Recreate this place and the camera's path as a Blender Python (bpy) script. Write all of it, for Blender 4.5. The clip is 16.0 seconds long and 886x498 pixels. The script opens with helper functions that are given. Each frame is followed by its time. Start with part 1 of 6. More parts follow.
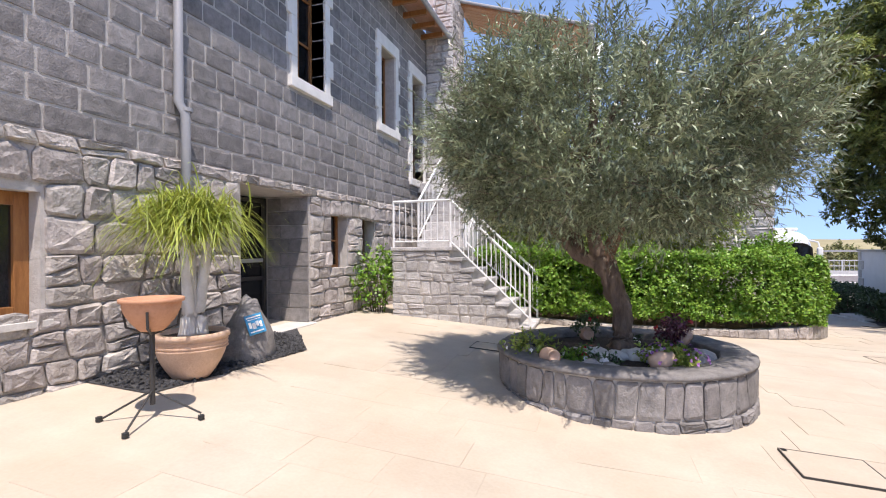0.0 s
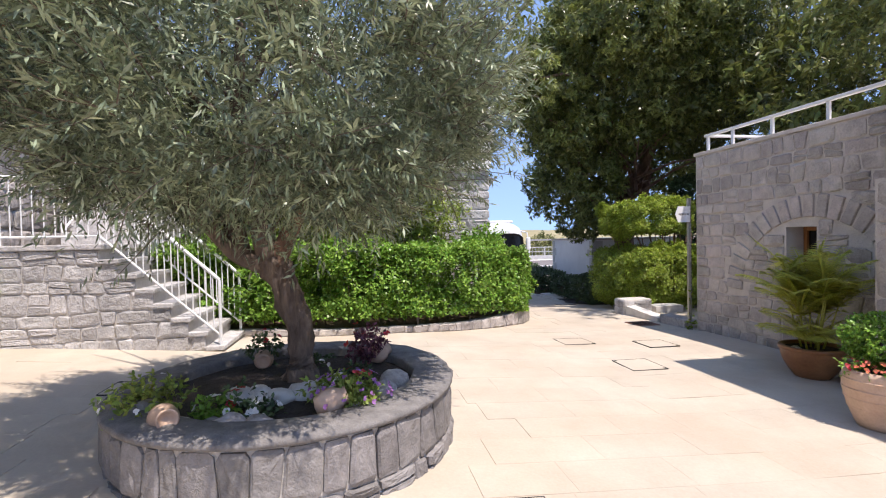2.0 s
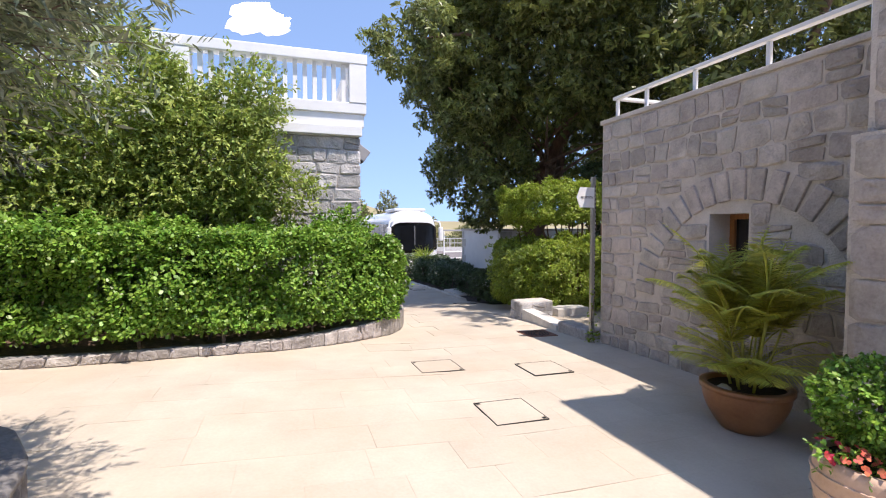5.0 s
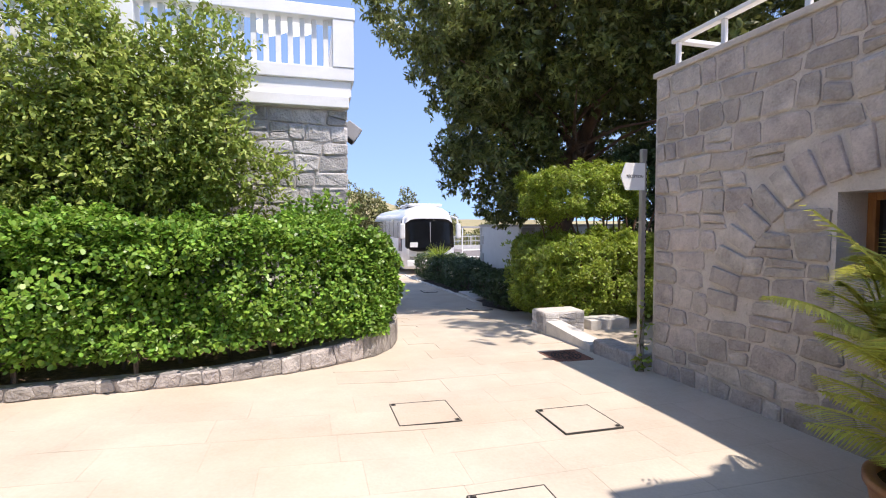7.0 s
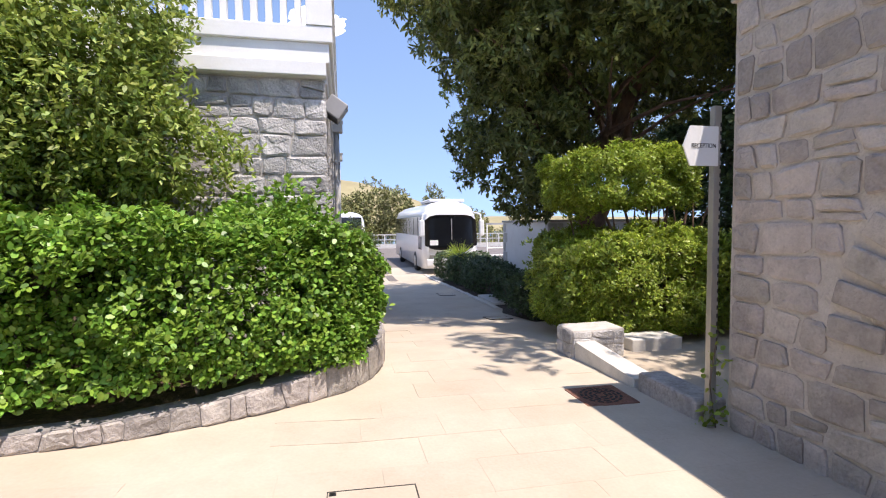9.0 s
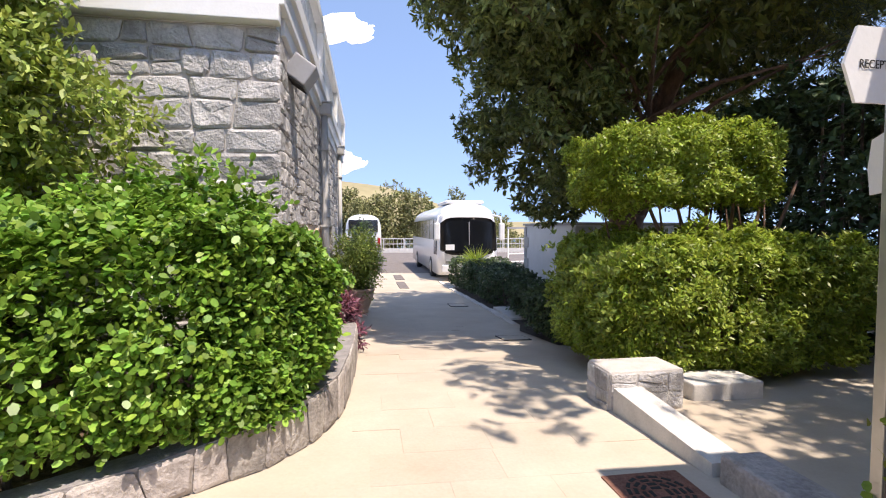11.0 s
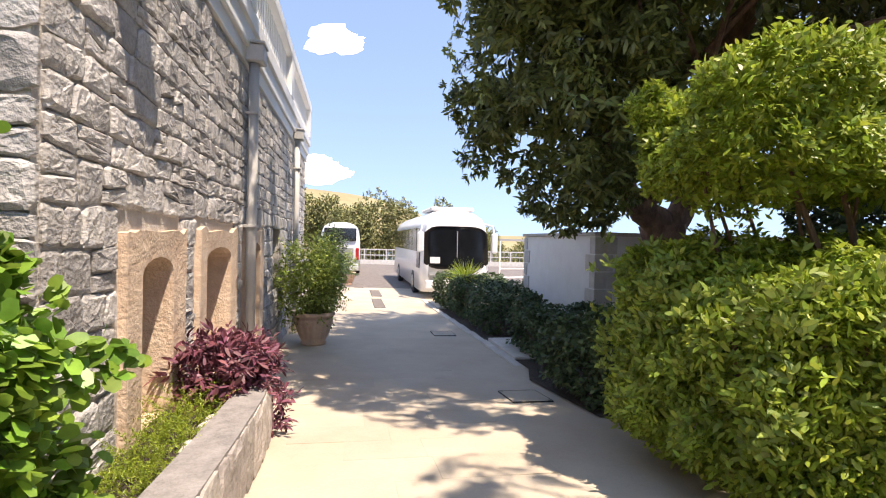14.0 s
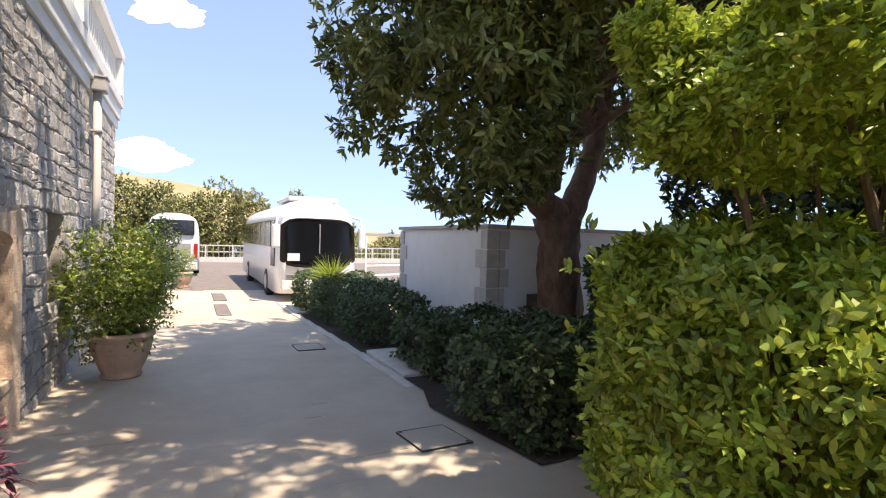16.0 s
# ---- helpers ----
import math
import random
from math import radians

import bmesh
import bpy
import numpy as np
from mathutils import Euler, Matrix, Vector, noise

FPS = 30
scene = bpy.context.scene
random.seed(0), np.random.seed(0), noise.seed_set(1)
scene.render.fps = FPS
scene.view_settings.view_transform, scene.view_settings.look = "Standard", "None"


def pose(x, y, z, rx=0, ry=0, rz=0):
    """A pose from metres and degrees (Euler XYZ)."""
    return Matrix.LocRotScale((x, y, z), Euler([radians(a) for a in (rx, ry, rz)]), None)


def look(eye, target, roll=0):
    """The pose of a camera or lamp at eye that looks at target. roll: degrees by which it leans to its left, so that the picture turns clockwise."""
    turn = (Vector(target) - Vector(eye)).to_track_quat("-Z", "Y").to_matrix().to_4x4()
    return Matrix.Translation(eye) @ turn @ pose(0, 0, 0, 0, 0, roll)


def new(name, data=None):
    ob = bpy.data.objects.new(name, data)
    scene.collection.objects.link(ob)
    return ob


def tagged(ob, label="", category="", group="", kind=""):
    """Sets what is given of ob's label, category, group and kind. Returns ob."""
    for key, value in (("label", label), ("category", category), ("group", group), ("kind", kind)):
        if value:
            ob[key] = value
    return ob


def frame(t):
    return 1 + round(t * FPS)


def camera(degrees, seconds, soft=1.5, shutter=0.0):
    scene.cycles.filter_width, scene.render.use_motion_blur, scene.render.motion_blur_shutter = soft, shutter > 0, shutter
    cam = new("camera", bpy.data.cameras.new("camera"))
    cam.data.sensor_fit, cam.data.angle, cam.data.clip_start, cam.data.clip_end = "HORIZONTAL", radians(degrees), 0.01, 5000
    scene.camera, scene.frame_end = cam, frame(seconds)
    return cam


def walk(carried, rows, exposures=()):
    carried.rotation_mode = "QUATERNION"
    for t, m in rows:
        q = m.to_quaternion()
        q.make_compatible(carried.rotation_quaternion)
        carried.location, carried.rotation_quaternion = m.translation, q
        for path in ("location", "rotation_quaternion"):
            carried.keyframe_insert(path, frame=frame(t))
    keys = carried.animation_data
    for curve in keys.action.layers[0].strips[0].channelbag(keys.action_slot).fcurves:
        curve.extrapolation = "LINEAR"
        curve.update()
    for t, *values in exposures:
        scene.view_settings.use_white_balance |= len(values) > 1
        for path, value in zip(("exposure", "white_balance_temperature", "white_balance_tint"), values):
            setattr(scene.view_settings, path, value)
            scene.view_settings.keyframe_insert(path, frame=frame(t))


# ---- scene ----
cam = camera(86.1, 16.0, soft=1.1)
PATH = [
    (0, (0.077, 0.133, 1.464), (-0.538, 2.036, 1.466), -0.36),
    (0.5, (0.269, 0.473, 1.499), (-0.099, 2.439, 1.48), -0.48),
    (1, (0.416, 0.853, 1.494), (0.319, 2.85, 1.466), -0.5),
    (1.5, (0.617, 1.198, 1.484), (0.769, 3.192, 1.447), -0.8),
    (2, (0.805, 1.57, 1.497), (1.152, 3.539, 1.451), -1.19),
    (2.5, (1.038, 1.908, 1.489), (1.524, 3.848, 1.44), -1.17),
    (3, (1.325, 2.226, 1.479), (1.902, 4.14, 1.425), -0.76),
    (3.5, (1.581, 2.537, 1.465), (2.216, 4.432, 1.401), -0.45),
    (4, (1.897, 2.806, 1.439), (2.552, 4.694, 1.362), -0.05),
    (6.5, (3.064, 4.51, 1.363), (3.619, 6.429, 1.265), -0.17),
    (7, (3.234, 4.879, 1.325), (3.769, 6.804, 1.228), -0.17),
    (7.5, (3.479, 5.215, 1.295), (3.982, 7.148, 1.2), -0.27),
    (8, (3.624, 5.491, 1.312), (4.1, 7.431, 1.209), -0.58),
    (10.5, (4.467, 7.26, 1.239), (4.791, 9.231, 1.139), 0.11),
    (11, (4.574, 7.581, 1.22), (4.886, 9.554, 1.133), 0.11),
    (11.5, (4.659, 7.954, 1.226), (4.973, 9.928, 1.153), 0.21),
    (12, (4.692, 8.355, 1.235), (5.02, 10.327, 1.178), 0.31),
    (12.5, (4.794, 8.78, 1.228), (5.14, 10.749, 1.186), 0.61),
    (13, (4.851, 9.231, 1.187), (5.213, 11.198, 1.152), 0.81),
    (13.5, (4.968, 9.644, 1.169), (5.337, 11.609, 1.135), 1.22),
    (14, (5.002, 10.06, 1.136), (5.376, 12.025, 1.102), 1.42),
    (14.5, (5.044, 10.439, 1.133), (5.434, 12.4, 1.097), 1.62),
    (15, (5.062, 10.865, 1.131), (5.524, 12.811, 1.095), 1.72),
    (15.5, (5.044, 11.259, 1.105), (5.678, 13.155, 1.07), 1.65),
    (16, (5.111, 11.57, 1.074), (6.046, 13.338, 1.04), 1.6),
]
walk(cam, [(t, look(eye, target, roll)) for t, eye, target, roll in PATH], [(0.0, 0.93, 6700, 18), (8.0, 1.02, 6800, 18), (11.0, 1.07, 7100, 18), (13.0, 1.24, 7500, 18), (16.0, 1.38, 8000, 17)])

# ---- world, sun ----
SUN_FROM = Vector((0.24, -0.35, 1.0)).normalized()
world = bpy.data.worlds.new("sky")
scene.world = world
world.use_nodes = True
wn = world.node_tree.nodes
sky = wn.new("ShaderNodeTexSky")
sky.sky_type = "NISHITA"
sky.sun_disc = False
sky.sun_elevation = math.asin(SUN_FROM.z)
sky.sun_rotation = math.atan2(SUN_FROM.x, SUN_FROM.y)
sky.altitude = 0
sky.air_density = 1.0
sky.dust_density = 0.2
sky.ozone_density = 2.2
# the haze band of the horizon is pressed flat, as in clear dry air
wco = wn.new("ShaderNodeTexCoord")
wmap = wn.new("ShaderNodeMapping")
wmap.inputs["Scale"].default_value = (1, 1, 0.7)
wmap.inputs["Location"].default_value = (0, 0, 0.25)
world.node_tree.links.new(wco.outputs["Generated"], wmap.inputs["Vector"])
world.node_tree.links.new(wmap.outputs[0], sky.inputs["Vector"])
wn["Background"].inputs["Strength"].default_value = 0.15
world.node_tree.links.new(sky.outputs[0], wn["Background"].inputs["Color"])
sun = new("sun", bpy.data.lights.new("sun", "SUN"))
sun.data.energy, sun.data.angle, sun.data.color = 3.3, radians(0.55), (1.0, 0.95, 0.86)
sun.matrix_world = look(SUN_FROM * 50, (0, 0, 0))


# ---- ground height ----
def g(x, y):
    across = float(np.interp(x, [-6, -3, -1.5, 0, 1.5, 4, 8, 12], [0.42, 0.27, 0.15, 0.04, -0.01, -0.16, -0.22, -0.25]))
    along = float(np.interp(y, [-50, 8, 12, 16, 19, 25, 45, 58, 70, 90], [0, 0, -0.1, -0.48, -0.56, -0.75, -0.92, -0.95, -3.0, -6.5]))
    return across + along


# ---- materials ----
def surf(name, a, b, scale=6.0, rough=0.8, bump=0.3, fine=60.0, vary=0.0, island=0.0, metal=0.0, spec=0.5, trans=0.0, stain=None, stain_amt=0.0, stretch=(1, 1, 1)):
    """Two-tone noise at two sizes with fine relief; vary: per object, island: per loose piece."""
    m = bpy.data.materials.new(name)
    m.use_nodes = True
    n, l = m.node_tree.nodes, m.node_tree.links
    bs = n["Principled BSDF"]
    co = n.new("ShaderNodeTexCoord")
    mp = n.new("ShaderNodeMapping")
    mp.inputs["Scale"].default_value = stretch
    geo = n.new("ShaderNodeNewGeometry")
    l.new(geo.outputs["Position"], mp.inputs["Vector"])
    n1 = n.new("ShaderNodeTexNoise")
    n1.inputs["Scale"].default_value = scale
    n1.inputs["Detail"].default_value = 6
    n1.inputs["Roughness"].default_value = 0.65
    n2 = n.new("ShaderNodeTexNoise")
    n2.inputs["Scale"].default_value = fine
    n2.inputs["Detail"].default_value = 4
    for q in (n1, n2):
        l.new(mp.outputs[0], q.inputs["Vector"])
    mixf = n.new("ShaderNodeMath")
    mixf.operation = "MULTIPLY_ADD"
    mixf.inputs[1].default_value = 0.35
    l.new(n2.outputs["Fac"], mixf.inputs[0])
    l.new(n1.outputs["Fac"], mixf.inputs[2])
    ramp = n.new("ShaderNodeValToRGB")
    ramp.color_ramp.elements[0].position, ramp.color_ramp.elements[1].position = 0.45, 0.9
    ramp.color_ramp.elements[0].color, ramp.color_ramp.elements[1].color = (*a, 1), (*b, 1)
    l.new(mixf.outputs[0], ramp.inputs[0])
    out = ramp.outputs[0]
    if stain:
        n3 = n.new("ShaderNodeTexNoise")
        n3.inputs["Scale"].default_value = 0.9
        n3.inputs["Detail"].default_value = 5
        l.new(geo.outputs["Position"], n3.inputs["Vector"])
        r3 = n.new("ShaderNodeValToRGB")
        r3.color_ramp.elements[0].position, r3.color_ramp.elements[1].position = 0.45, 0.72
        r3.color_ramp.elements[1].color = (stain_amt,) * 3 + (1,)
        l.new(n3.outputs["Fac"], r3.inputs[0])
        mx = n.new("ShaderNodeMixRGB")
        mx.inputs[2].default_value = (*stain, 1)
        l.new(r3.outputs[0], mx.inputs[0])
        l.new(out, mx.inputs[1])
        out = mx.outputs[0]
    if vary or island:
        src = n.new("ShaderNodeObjectInfo").outputs["Random"] if vary else geo.outputs["Random Per Island"]
        amt = vary or island
        mr = n.new("ShaderNodeMapRange")
        mr.inputs["To Min"].default_value, mr.inputs["To Max"].default_value = 1 - amt, 1 + amt
        l.new(src, mr.inputs["Value"])
        hs = n.new("ShaderNodeHueSaturation")
        l.new(mr.outputs[0], hs.inputs["Value"])
        mh = n.new("ShaderNodeMapRange")
        mh.inputs["To Min"].default_value, mh.inputs["To Max"].default_value = 0.5 - amt * 0.05, 0.5 + amt * 0.05
        ws = n.new("ShaderNodeTexWhiteNoise")
        ws.noise_dimensions = "1D"
        l.new(src, ws.inputs["W"])
        l.new(ws.outputs["Value"], mh.inputs["Value"])
        l.new(mh.outputs[0], hs.inputs["Hue"])
        l.new(out, hs.inputs["Color"])
        out = hs.outputs[0]
    l.new(out, bs.inputs["Base Color"])
    bs.inputs["Roughness"].default_value = rough
    bs.inputs["Metallic"].default_value = metal
    bs.inputs["Specular IOR Level"].default_value = spec
    if bump:
        bp = n.new("ShaderNodeBump")
        bp.inputs["Strength"].default_value = bump
        bp.inputs["Distance"].default_value = 0.035
        l.new(mixf.outputs[0], bp.inputs["Height"])
        l.new(bp.outputs[0], bs.inputs["Normal"])
    if trans:
        tr = n.new("ShaderNodeBsdfTranslucent")
        l.new(out, tr.inputs["Color"])
        ms = n.new("ShaderNodeMixShader")
        ms.inputs[0].default_value = trans
        l.new(bs.outputs[0], ms.inputs[1])
        l.new(tr.outputs[0], ms.inputs[2])
        l.new(ms.outputs[0], n["Material Output"].inputs["Surface"])
    return m


def plain(name, c, rough=0.5, metal=0.0, spec=0.5):
    return surf(name, tuple(v * 0.88 for v in c), c, 5.0, rough, 0.05, 40.0, metal=metal, spec=spec)


M_PAVE = surf("beige_limestone", (0.43, 0.37, 0.295), (0.54, 0.475, 0.385), 1.6, 0.75, 0.12, 45, vary=0.03, stain=(0.42, 0.30, 0.20), stain_amt=0.35)
M_JOINT = surf("paving_joint", (0.34, 0.28, 0.21), (0.42, 0.36, 0.28), 3, 0.9, 0.2, 60)
M_ASHLAR = surf("dressed_basalt", (0.145, 0.136, 0.132), (0.29, 0.272, 0.262), 9, 0.9, 0.5, 70, vary=0.22)
M_ROUGH = surf("rough_basalt", (0.23, 0.207, 0.19), (0.54, 0.49, 0.45), 7, 0.88, 0.8, 45, vary=0.25)
M_GREY = surf("grey_basalt", (0.3, 0.288, 0.28), (0.58, 0.558, 0.54), 5, 0.88, 0.8, 40, vary=0.22)
M_COURT = surf("weathered_basalt", (0.27, 0.235, 0.212), (0.56, 0.495, 0.445), 5, 0.9, 0.7, 50, vary=0.22, stain=(0.56, 0.5, 0.45), stain_amt=0.45)
M_MORTAR_L = surf("smeared_mortar", (0.46, 0.415, 0.37), (0.64, 0.58, 0.525), 4, 0.95, 0.8, 60)
M_MORTAR = surf("lime_mortar", (0.44, 0.405, 0.37), (0.58, 0.54, 0.5), 8, 0.95, 0.5, 80)
M_QUOIN = surf("white_limestone", (0.66, 0.64, 0.6), (0.8, 0.78, 0.74), 5, 0.8, 0.25, 60)
M_MORTAR_D = surf("dark_mortar", (0.38, 0.355, 0.33), (0.52, 0.49, 0.455), 8, 0.95, 0.5, 80)
M_WHITE = surf("white_paint", (0.74, 0.74, 0.73), (0.82, 0.82, 0.81), 3, 0.6, 0.08, 50)
M_TRIM = surf("pale_limestone", (0.48, 0.46, 0.43), (0.66, 0.63, 0.58), 5, 0.8, 0.3, 60)
M_PEACH = surf("peach_plaster", (0.56, 0.4, 0.29), (0.74, 0.59, 0.45), 7, 0.9, 0.6, 40)
M_WOOD = surf("varnished_wood", (0.20, 0.075, 0.02), (0.36, 0.16, 0.05), 4, 0.45, 0.15, 30, stretch=(6, 6, 1))
M_WOOD_D = surf("brown_wood", (0.10, 0.05, 0.03), (0.19, 0.11, 0.07), 4, 0.6, 0.15, 30, stretch=(6, 6, 1))
M_METAL = plain("grey_painted_steel", (0.33, 0.33, 0.34), 0.5)
M_PIPE = plain("pale_grey_pipe", (0.5, 0.49, 0.47), 0.5)
M_STEEL = plain("brushed_steel", (0.45, 0.44, 0.42), 0.35, 0.8)
M_DARK = plain("dark_steel", (0.035, 0.033, 0.032), 0.6)
M_TERRA = surf("terracotta", (0.42, 0.20, 0.11), (0.56, 0.30, 0.18), 5, 0.85, 0.2, 50)
M_TERRA_L = surf("pale_terracotta", (0.50, 0.33, 0.23), (0.68, 0.48, 0.35), 4, 0.85, 0.2, 50)
M_GLAZED = surf("brown_glazed_clay", (0.20, 0.08, 0.03), (0.33, 0.15, 0.06), 4, 0.4, 0.1, 40)
M_SOIL = surf("dark_soil", (0.025, 0.018, 0.014), (0.075, 0.055, 0.042), 14, 0.95, 1.0, 60)
M_MULCH = surf("dry_leaf_litter", (0.06, 0.04, 0.028), (0.24, 0.15, 0.10), 16, 0.95, 1.0, 60)
M_BARK = surf("grey_bark", (0.07, 0.05, 0.04), (0.24, 0.18, 0.14), 9, 0.95, 1.0, 45, stretch=(1, 1, 0.3))
M_BARK_R = surf("reddish_bark", (0.11, 0.065, 0.045), (0.28, 0.17, 0.12), 7, 0.95, 0.8, 45, stretch=(1, 1, 0.4))
M_OLIVE = surf("olive_leaf", (0.08, 0.108, 0.05), (0.39, 0.45, 0.29), 3, 0.36, 0, 40, island=0.4, trans=0.12)
M_HEDGE = surf("glossy_hedge_leaf", (0.1, 0.2, 0.022), (0.29, 0.48, 0.075), 3, 0.4, 0, 40, island=0.4, trans=0.34)
M_FICUS = surf("dark_ficus_leaf", (0.1, 0.125, 0.032), (0.26, 0.295, 0.088), 2, 0.36, 0, 40, island=0.45, trans=0.34)
# lighter leaf for young shoots, with the brightness of sunlit tips in its colour
M_FICUS_LIT = surf("sunlit_young_ficus_leaf", (0.17, 0.21, 0.045), (0.36, 0.4, 0.12), 2, 0.4, 0, 40, island=0.35, trans=0.35)
M_SHRUB = surf("yellow_green_leaf", (0.18, 0.25, 0.026), (0.42, 0.52, 0.08), 3, 0.42, 0, 40, island=0.4, trans=0.42)
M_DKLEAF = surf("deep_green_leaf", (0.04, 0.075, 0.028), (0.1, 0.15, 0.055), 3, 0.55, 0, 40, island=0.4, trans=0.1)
M_LIME = surf("lime_leaf", (0.18, 0.25, 0.045), (0.4, 0.48, 0.11), 3, 0.55, 0, 40, island=0.4, trans=0.32)
M_PALM = surf("palm_frond", (0.42, 0.43, 0.06), (0.68, 0.68, 0.16), 3, 0.5, 0, 40, island=0.3, trans=0.42)
M_PURPLE = surf("purple_leaf", (0.11, 0.03, 0.05), (0.25, 0.09, 0.12), 6, 0.5, 0, 40, island=0.5, trans=0.15)
M_FAR = surf("far_foliage", (0.13, 0.14, 0.045), (0.32, 0.31, 0.12), 1.0, 0.8, 0, 20, island=0.4)
M_GLASS_D = plain("dark_window_glass", (0.012, 0.013, 0.015), 0.06, 0, 0.8)
M_BLACK = plain("black_rubber", (0.02, 0.02, 0.02), 0.7)
M_BUS = plain("white_bus_lacquer", (0.80, 0.80, 0.80), 0.18, 0, 0.6)
M_ASPHALT = surf("worn_asphalt", (0.13, 0.115, 0.105), (0.22, 0.19, 0.175), 3, 0.9, 0.3, 80)
M_HILL = surf("dry_hillside", (0.24, 0.20, 0.10), (0.36, 0.31, 0.17), 0.02, 0.95, 0, 0.2)
M_WATER = plain("lake_water", (0.10, 0.24, 0.33), 0.25)
M_CLOUD = plain("cloud", (0.9, 0.9, 0.9), 1.0, 0, 0)
# white glow put in to flatten the grey shading under the clouds
M_CLOUD.node_tree.nodes["Principled BSDF"].inputs["Emission Color"].default_value = (1, 1, 1, 1)
M_CLOUD.node_tree.nodes["Principled BSDF"].inputs["Emission Strength"].default_value = 0.45
M_GRAVEL = surf("dark_gravel", (0.02, 0.02, 0.022), (0.10, 0.10, 0.105), 30, 0.9, 1.0, 90)


# ---- mesh helpers ----
def part(name, bm, material, parent=None, label=""):
    me = bpy.data.meshes.new(name)
    bm.normal_update()
    bm.to_mesh(me)
    bm.free()
    return mesh_part(name, me, material, parent, label)


def mesh_part(name, me, material, parent=None, label=""):
    if material and not me.materials:
        me.materials.append(material)
    ob = new(name, me)
    if parent:
        ob.parent = parent
        ob.matrix_parent_inverse = Matrix.Identity(4)
        ob.matrix_basis = parent_world(parent).inverted()
    if label:
        ob["label"] = label
    return ob


def parent_world(ob):
    m = ob.matrix_basis.copy()
    while ob.parent:
        ob = ob.parent
        m = ob.matrix_basis @ m
    return m


def thing(name, x, y, z, label, category, group="", kind=""):
    ob = new(name)
    ob.matrix_basis = pose(x, y, z)
    return tagged(ob, label, category, group, kind)


def smooth(ob):
    for p in ob.data.polygons:
        p.use_smooth = True
    return ob


def add_box(bm, lo, hi, bevel=0.0, m=None):
    c = [(a + b) / 2 for a, b in zip(lo, hi)]
    d = [abs(b - a) for a, b in zip(lo, hi)]
    r = bmesh.ops.create_cube(bm, size=1, matrix=(m or Matrix.Identity(4)) @ Matrix.Translation(c) @ Matrix.Diagonal((*d, 1)))
    if bevel:
        es = list({e for v in r["verts"] for e in v.link_edges})
        bmesh.ops.bevel(bm, geom=es, offset=bevel, segments=2, affect="EDGES", profile=0.5)
    return bm


def box(lo, hi, bevel=0.0):
    return add_box(bmesh.new(), lo, hi, bevel)


def add_tube(bm, pts, radii, sides=8):
    """A tapered tube through the points, closed at both ends."""
    pts = [Vector(p) for p in pts]
    if not hasattr(radii, "__len__"):
        radii = [radii] * len(pts)
    rings = []
    for i, p in enumerate(pts):
        d = (pts[min(i + 1, len(pts) - 1)] - pts[max(i - 1, 0)]).normalized()
        q = d.to_track_quat("Z", "Y")
        rings.append([bm.verts.new(p + q @ Vector((math.cos(a) * radii[i], math.sin(a) * radii[i], 0))) for a in np.linspace(0, 2 * math.pi, sides, endpoint=False)])
    for a, b in zip(rings, rings[1:]):
        for k in range(sides):
            bm.faces.new((a[k], a[(k + 1) % sides], b[(k + 1) % sides], b[k]))
    bm.faces.new(rings[0][::-1])
    bm.faces.new(rings[-1])
    return bm


def tube(pts, radii, sides=8):
    return add_tube(bmesh.new(), pts, radii, sides)


def lathe(profile, x, y, z, sides=36, wob=0.0):
    """Turned shape: profile of (radius, height), from the axis out and back to it."""
    bm = bmesh.new()
    rings = []
    for r, h in profile:
        if r < 1e-4:
            rings.append([bm.verts.new((x, y, z + h))])
        else:
            rings.append([bm.verts.new((x + r * (1 + wob * math.sin(3 * a)) * math.cos(a), y + r * math.sin(a), z + h)) for a in np.linspace(0, 2 * math.pi, sides, endpoint=False)])
    for a, b in zip(rings, rings[1:]):
        for k in range(sides):
            j = (k + 1) % sides
            f = [a[k % len(a)], a[j % len(a)], b[j % len(b)], b[k % len(b)]]
            f = list(dict.fromkeys(f))
            if len(f) > 2:
                bm.faces.new(f)
    return bm


# ---- leaves ----
LANCE = ((0, 0), (0.5, 0.35), (0.42, 0.7), (0, 1), (-0.42, 0.7), (-0.5, 0.35))
ROUND = ((0, 0), (0.42, 0.25), (0.5, 0.62), (0.25, 0.95), (-0.25, 0.95), (-0.5, 0.62), (-0.42, 0.25))
SLIM = ((0, 0), (0.5, 0.4), (0, 1), (-0.5, 0.4))


def unit(v):
    return v / np.maximum(np.linalg.norm(v, axis=1, keepdims=True), 1e-9)


def leaf_mesh(name, pos, axis, normal, length, width, outline=SLIM, cup=0.15):
    """One mesh of many leaves: each grows from pos along axis and faces normal."""
    n, k = len(pos), len(outline)
    axis = unit(axis)
    side = unit(np.cross(axis, normal))
    up = np.cross(side, axis)
    length = np.broadcast_to(np.asarray(length, float).reshape(-1, 1), (n, 1))
    width = np.broadcast_to(np.asarray(width, float).reshape(-1, 1), (n, 1))
    co = np.empty((n, k, 3))
    for i, (u, v) in enumerate(outline):
        co[:, i] = pos + axis * (v * length) + side * (u * width) + up * (abs(u) * 2 * cup * width - cup * 0.8 * v * v * length)
    me = bpy.data.meshes.new(name)
    me.vertices.add(n * k)
    me.vertices.foreach_set("co", co.reshape(-1))
    me.loops.add(n * k)
    me.loops.foreach_set("vertex_index", np.arange(n * k, dtype=np.int32))
    me.polygons.add(n)
    me.polygons.foreach_set("loop_start", np.arange(0, n * k, k, dtype=np.int32))
    me.polygons.foreach_set("loop_total", np.full(n, k, dtype=np.int32))
    me.update(calc_edges=True)
    me.validate()
    return me


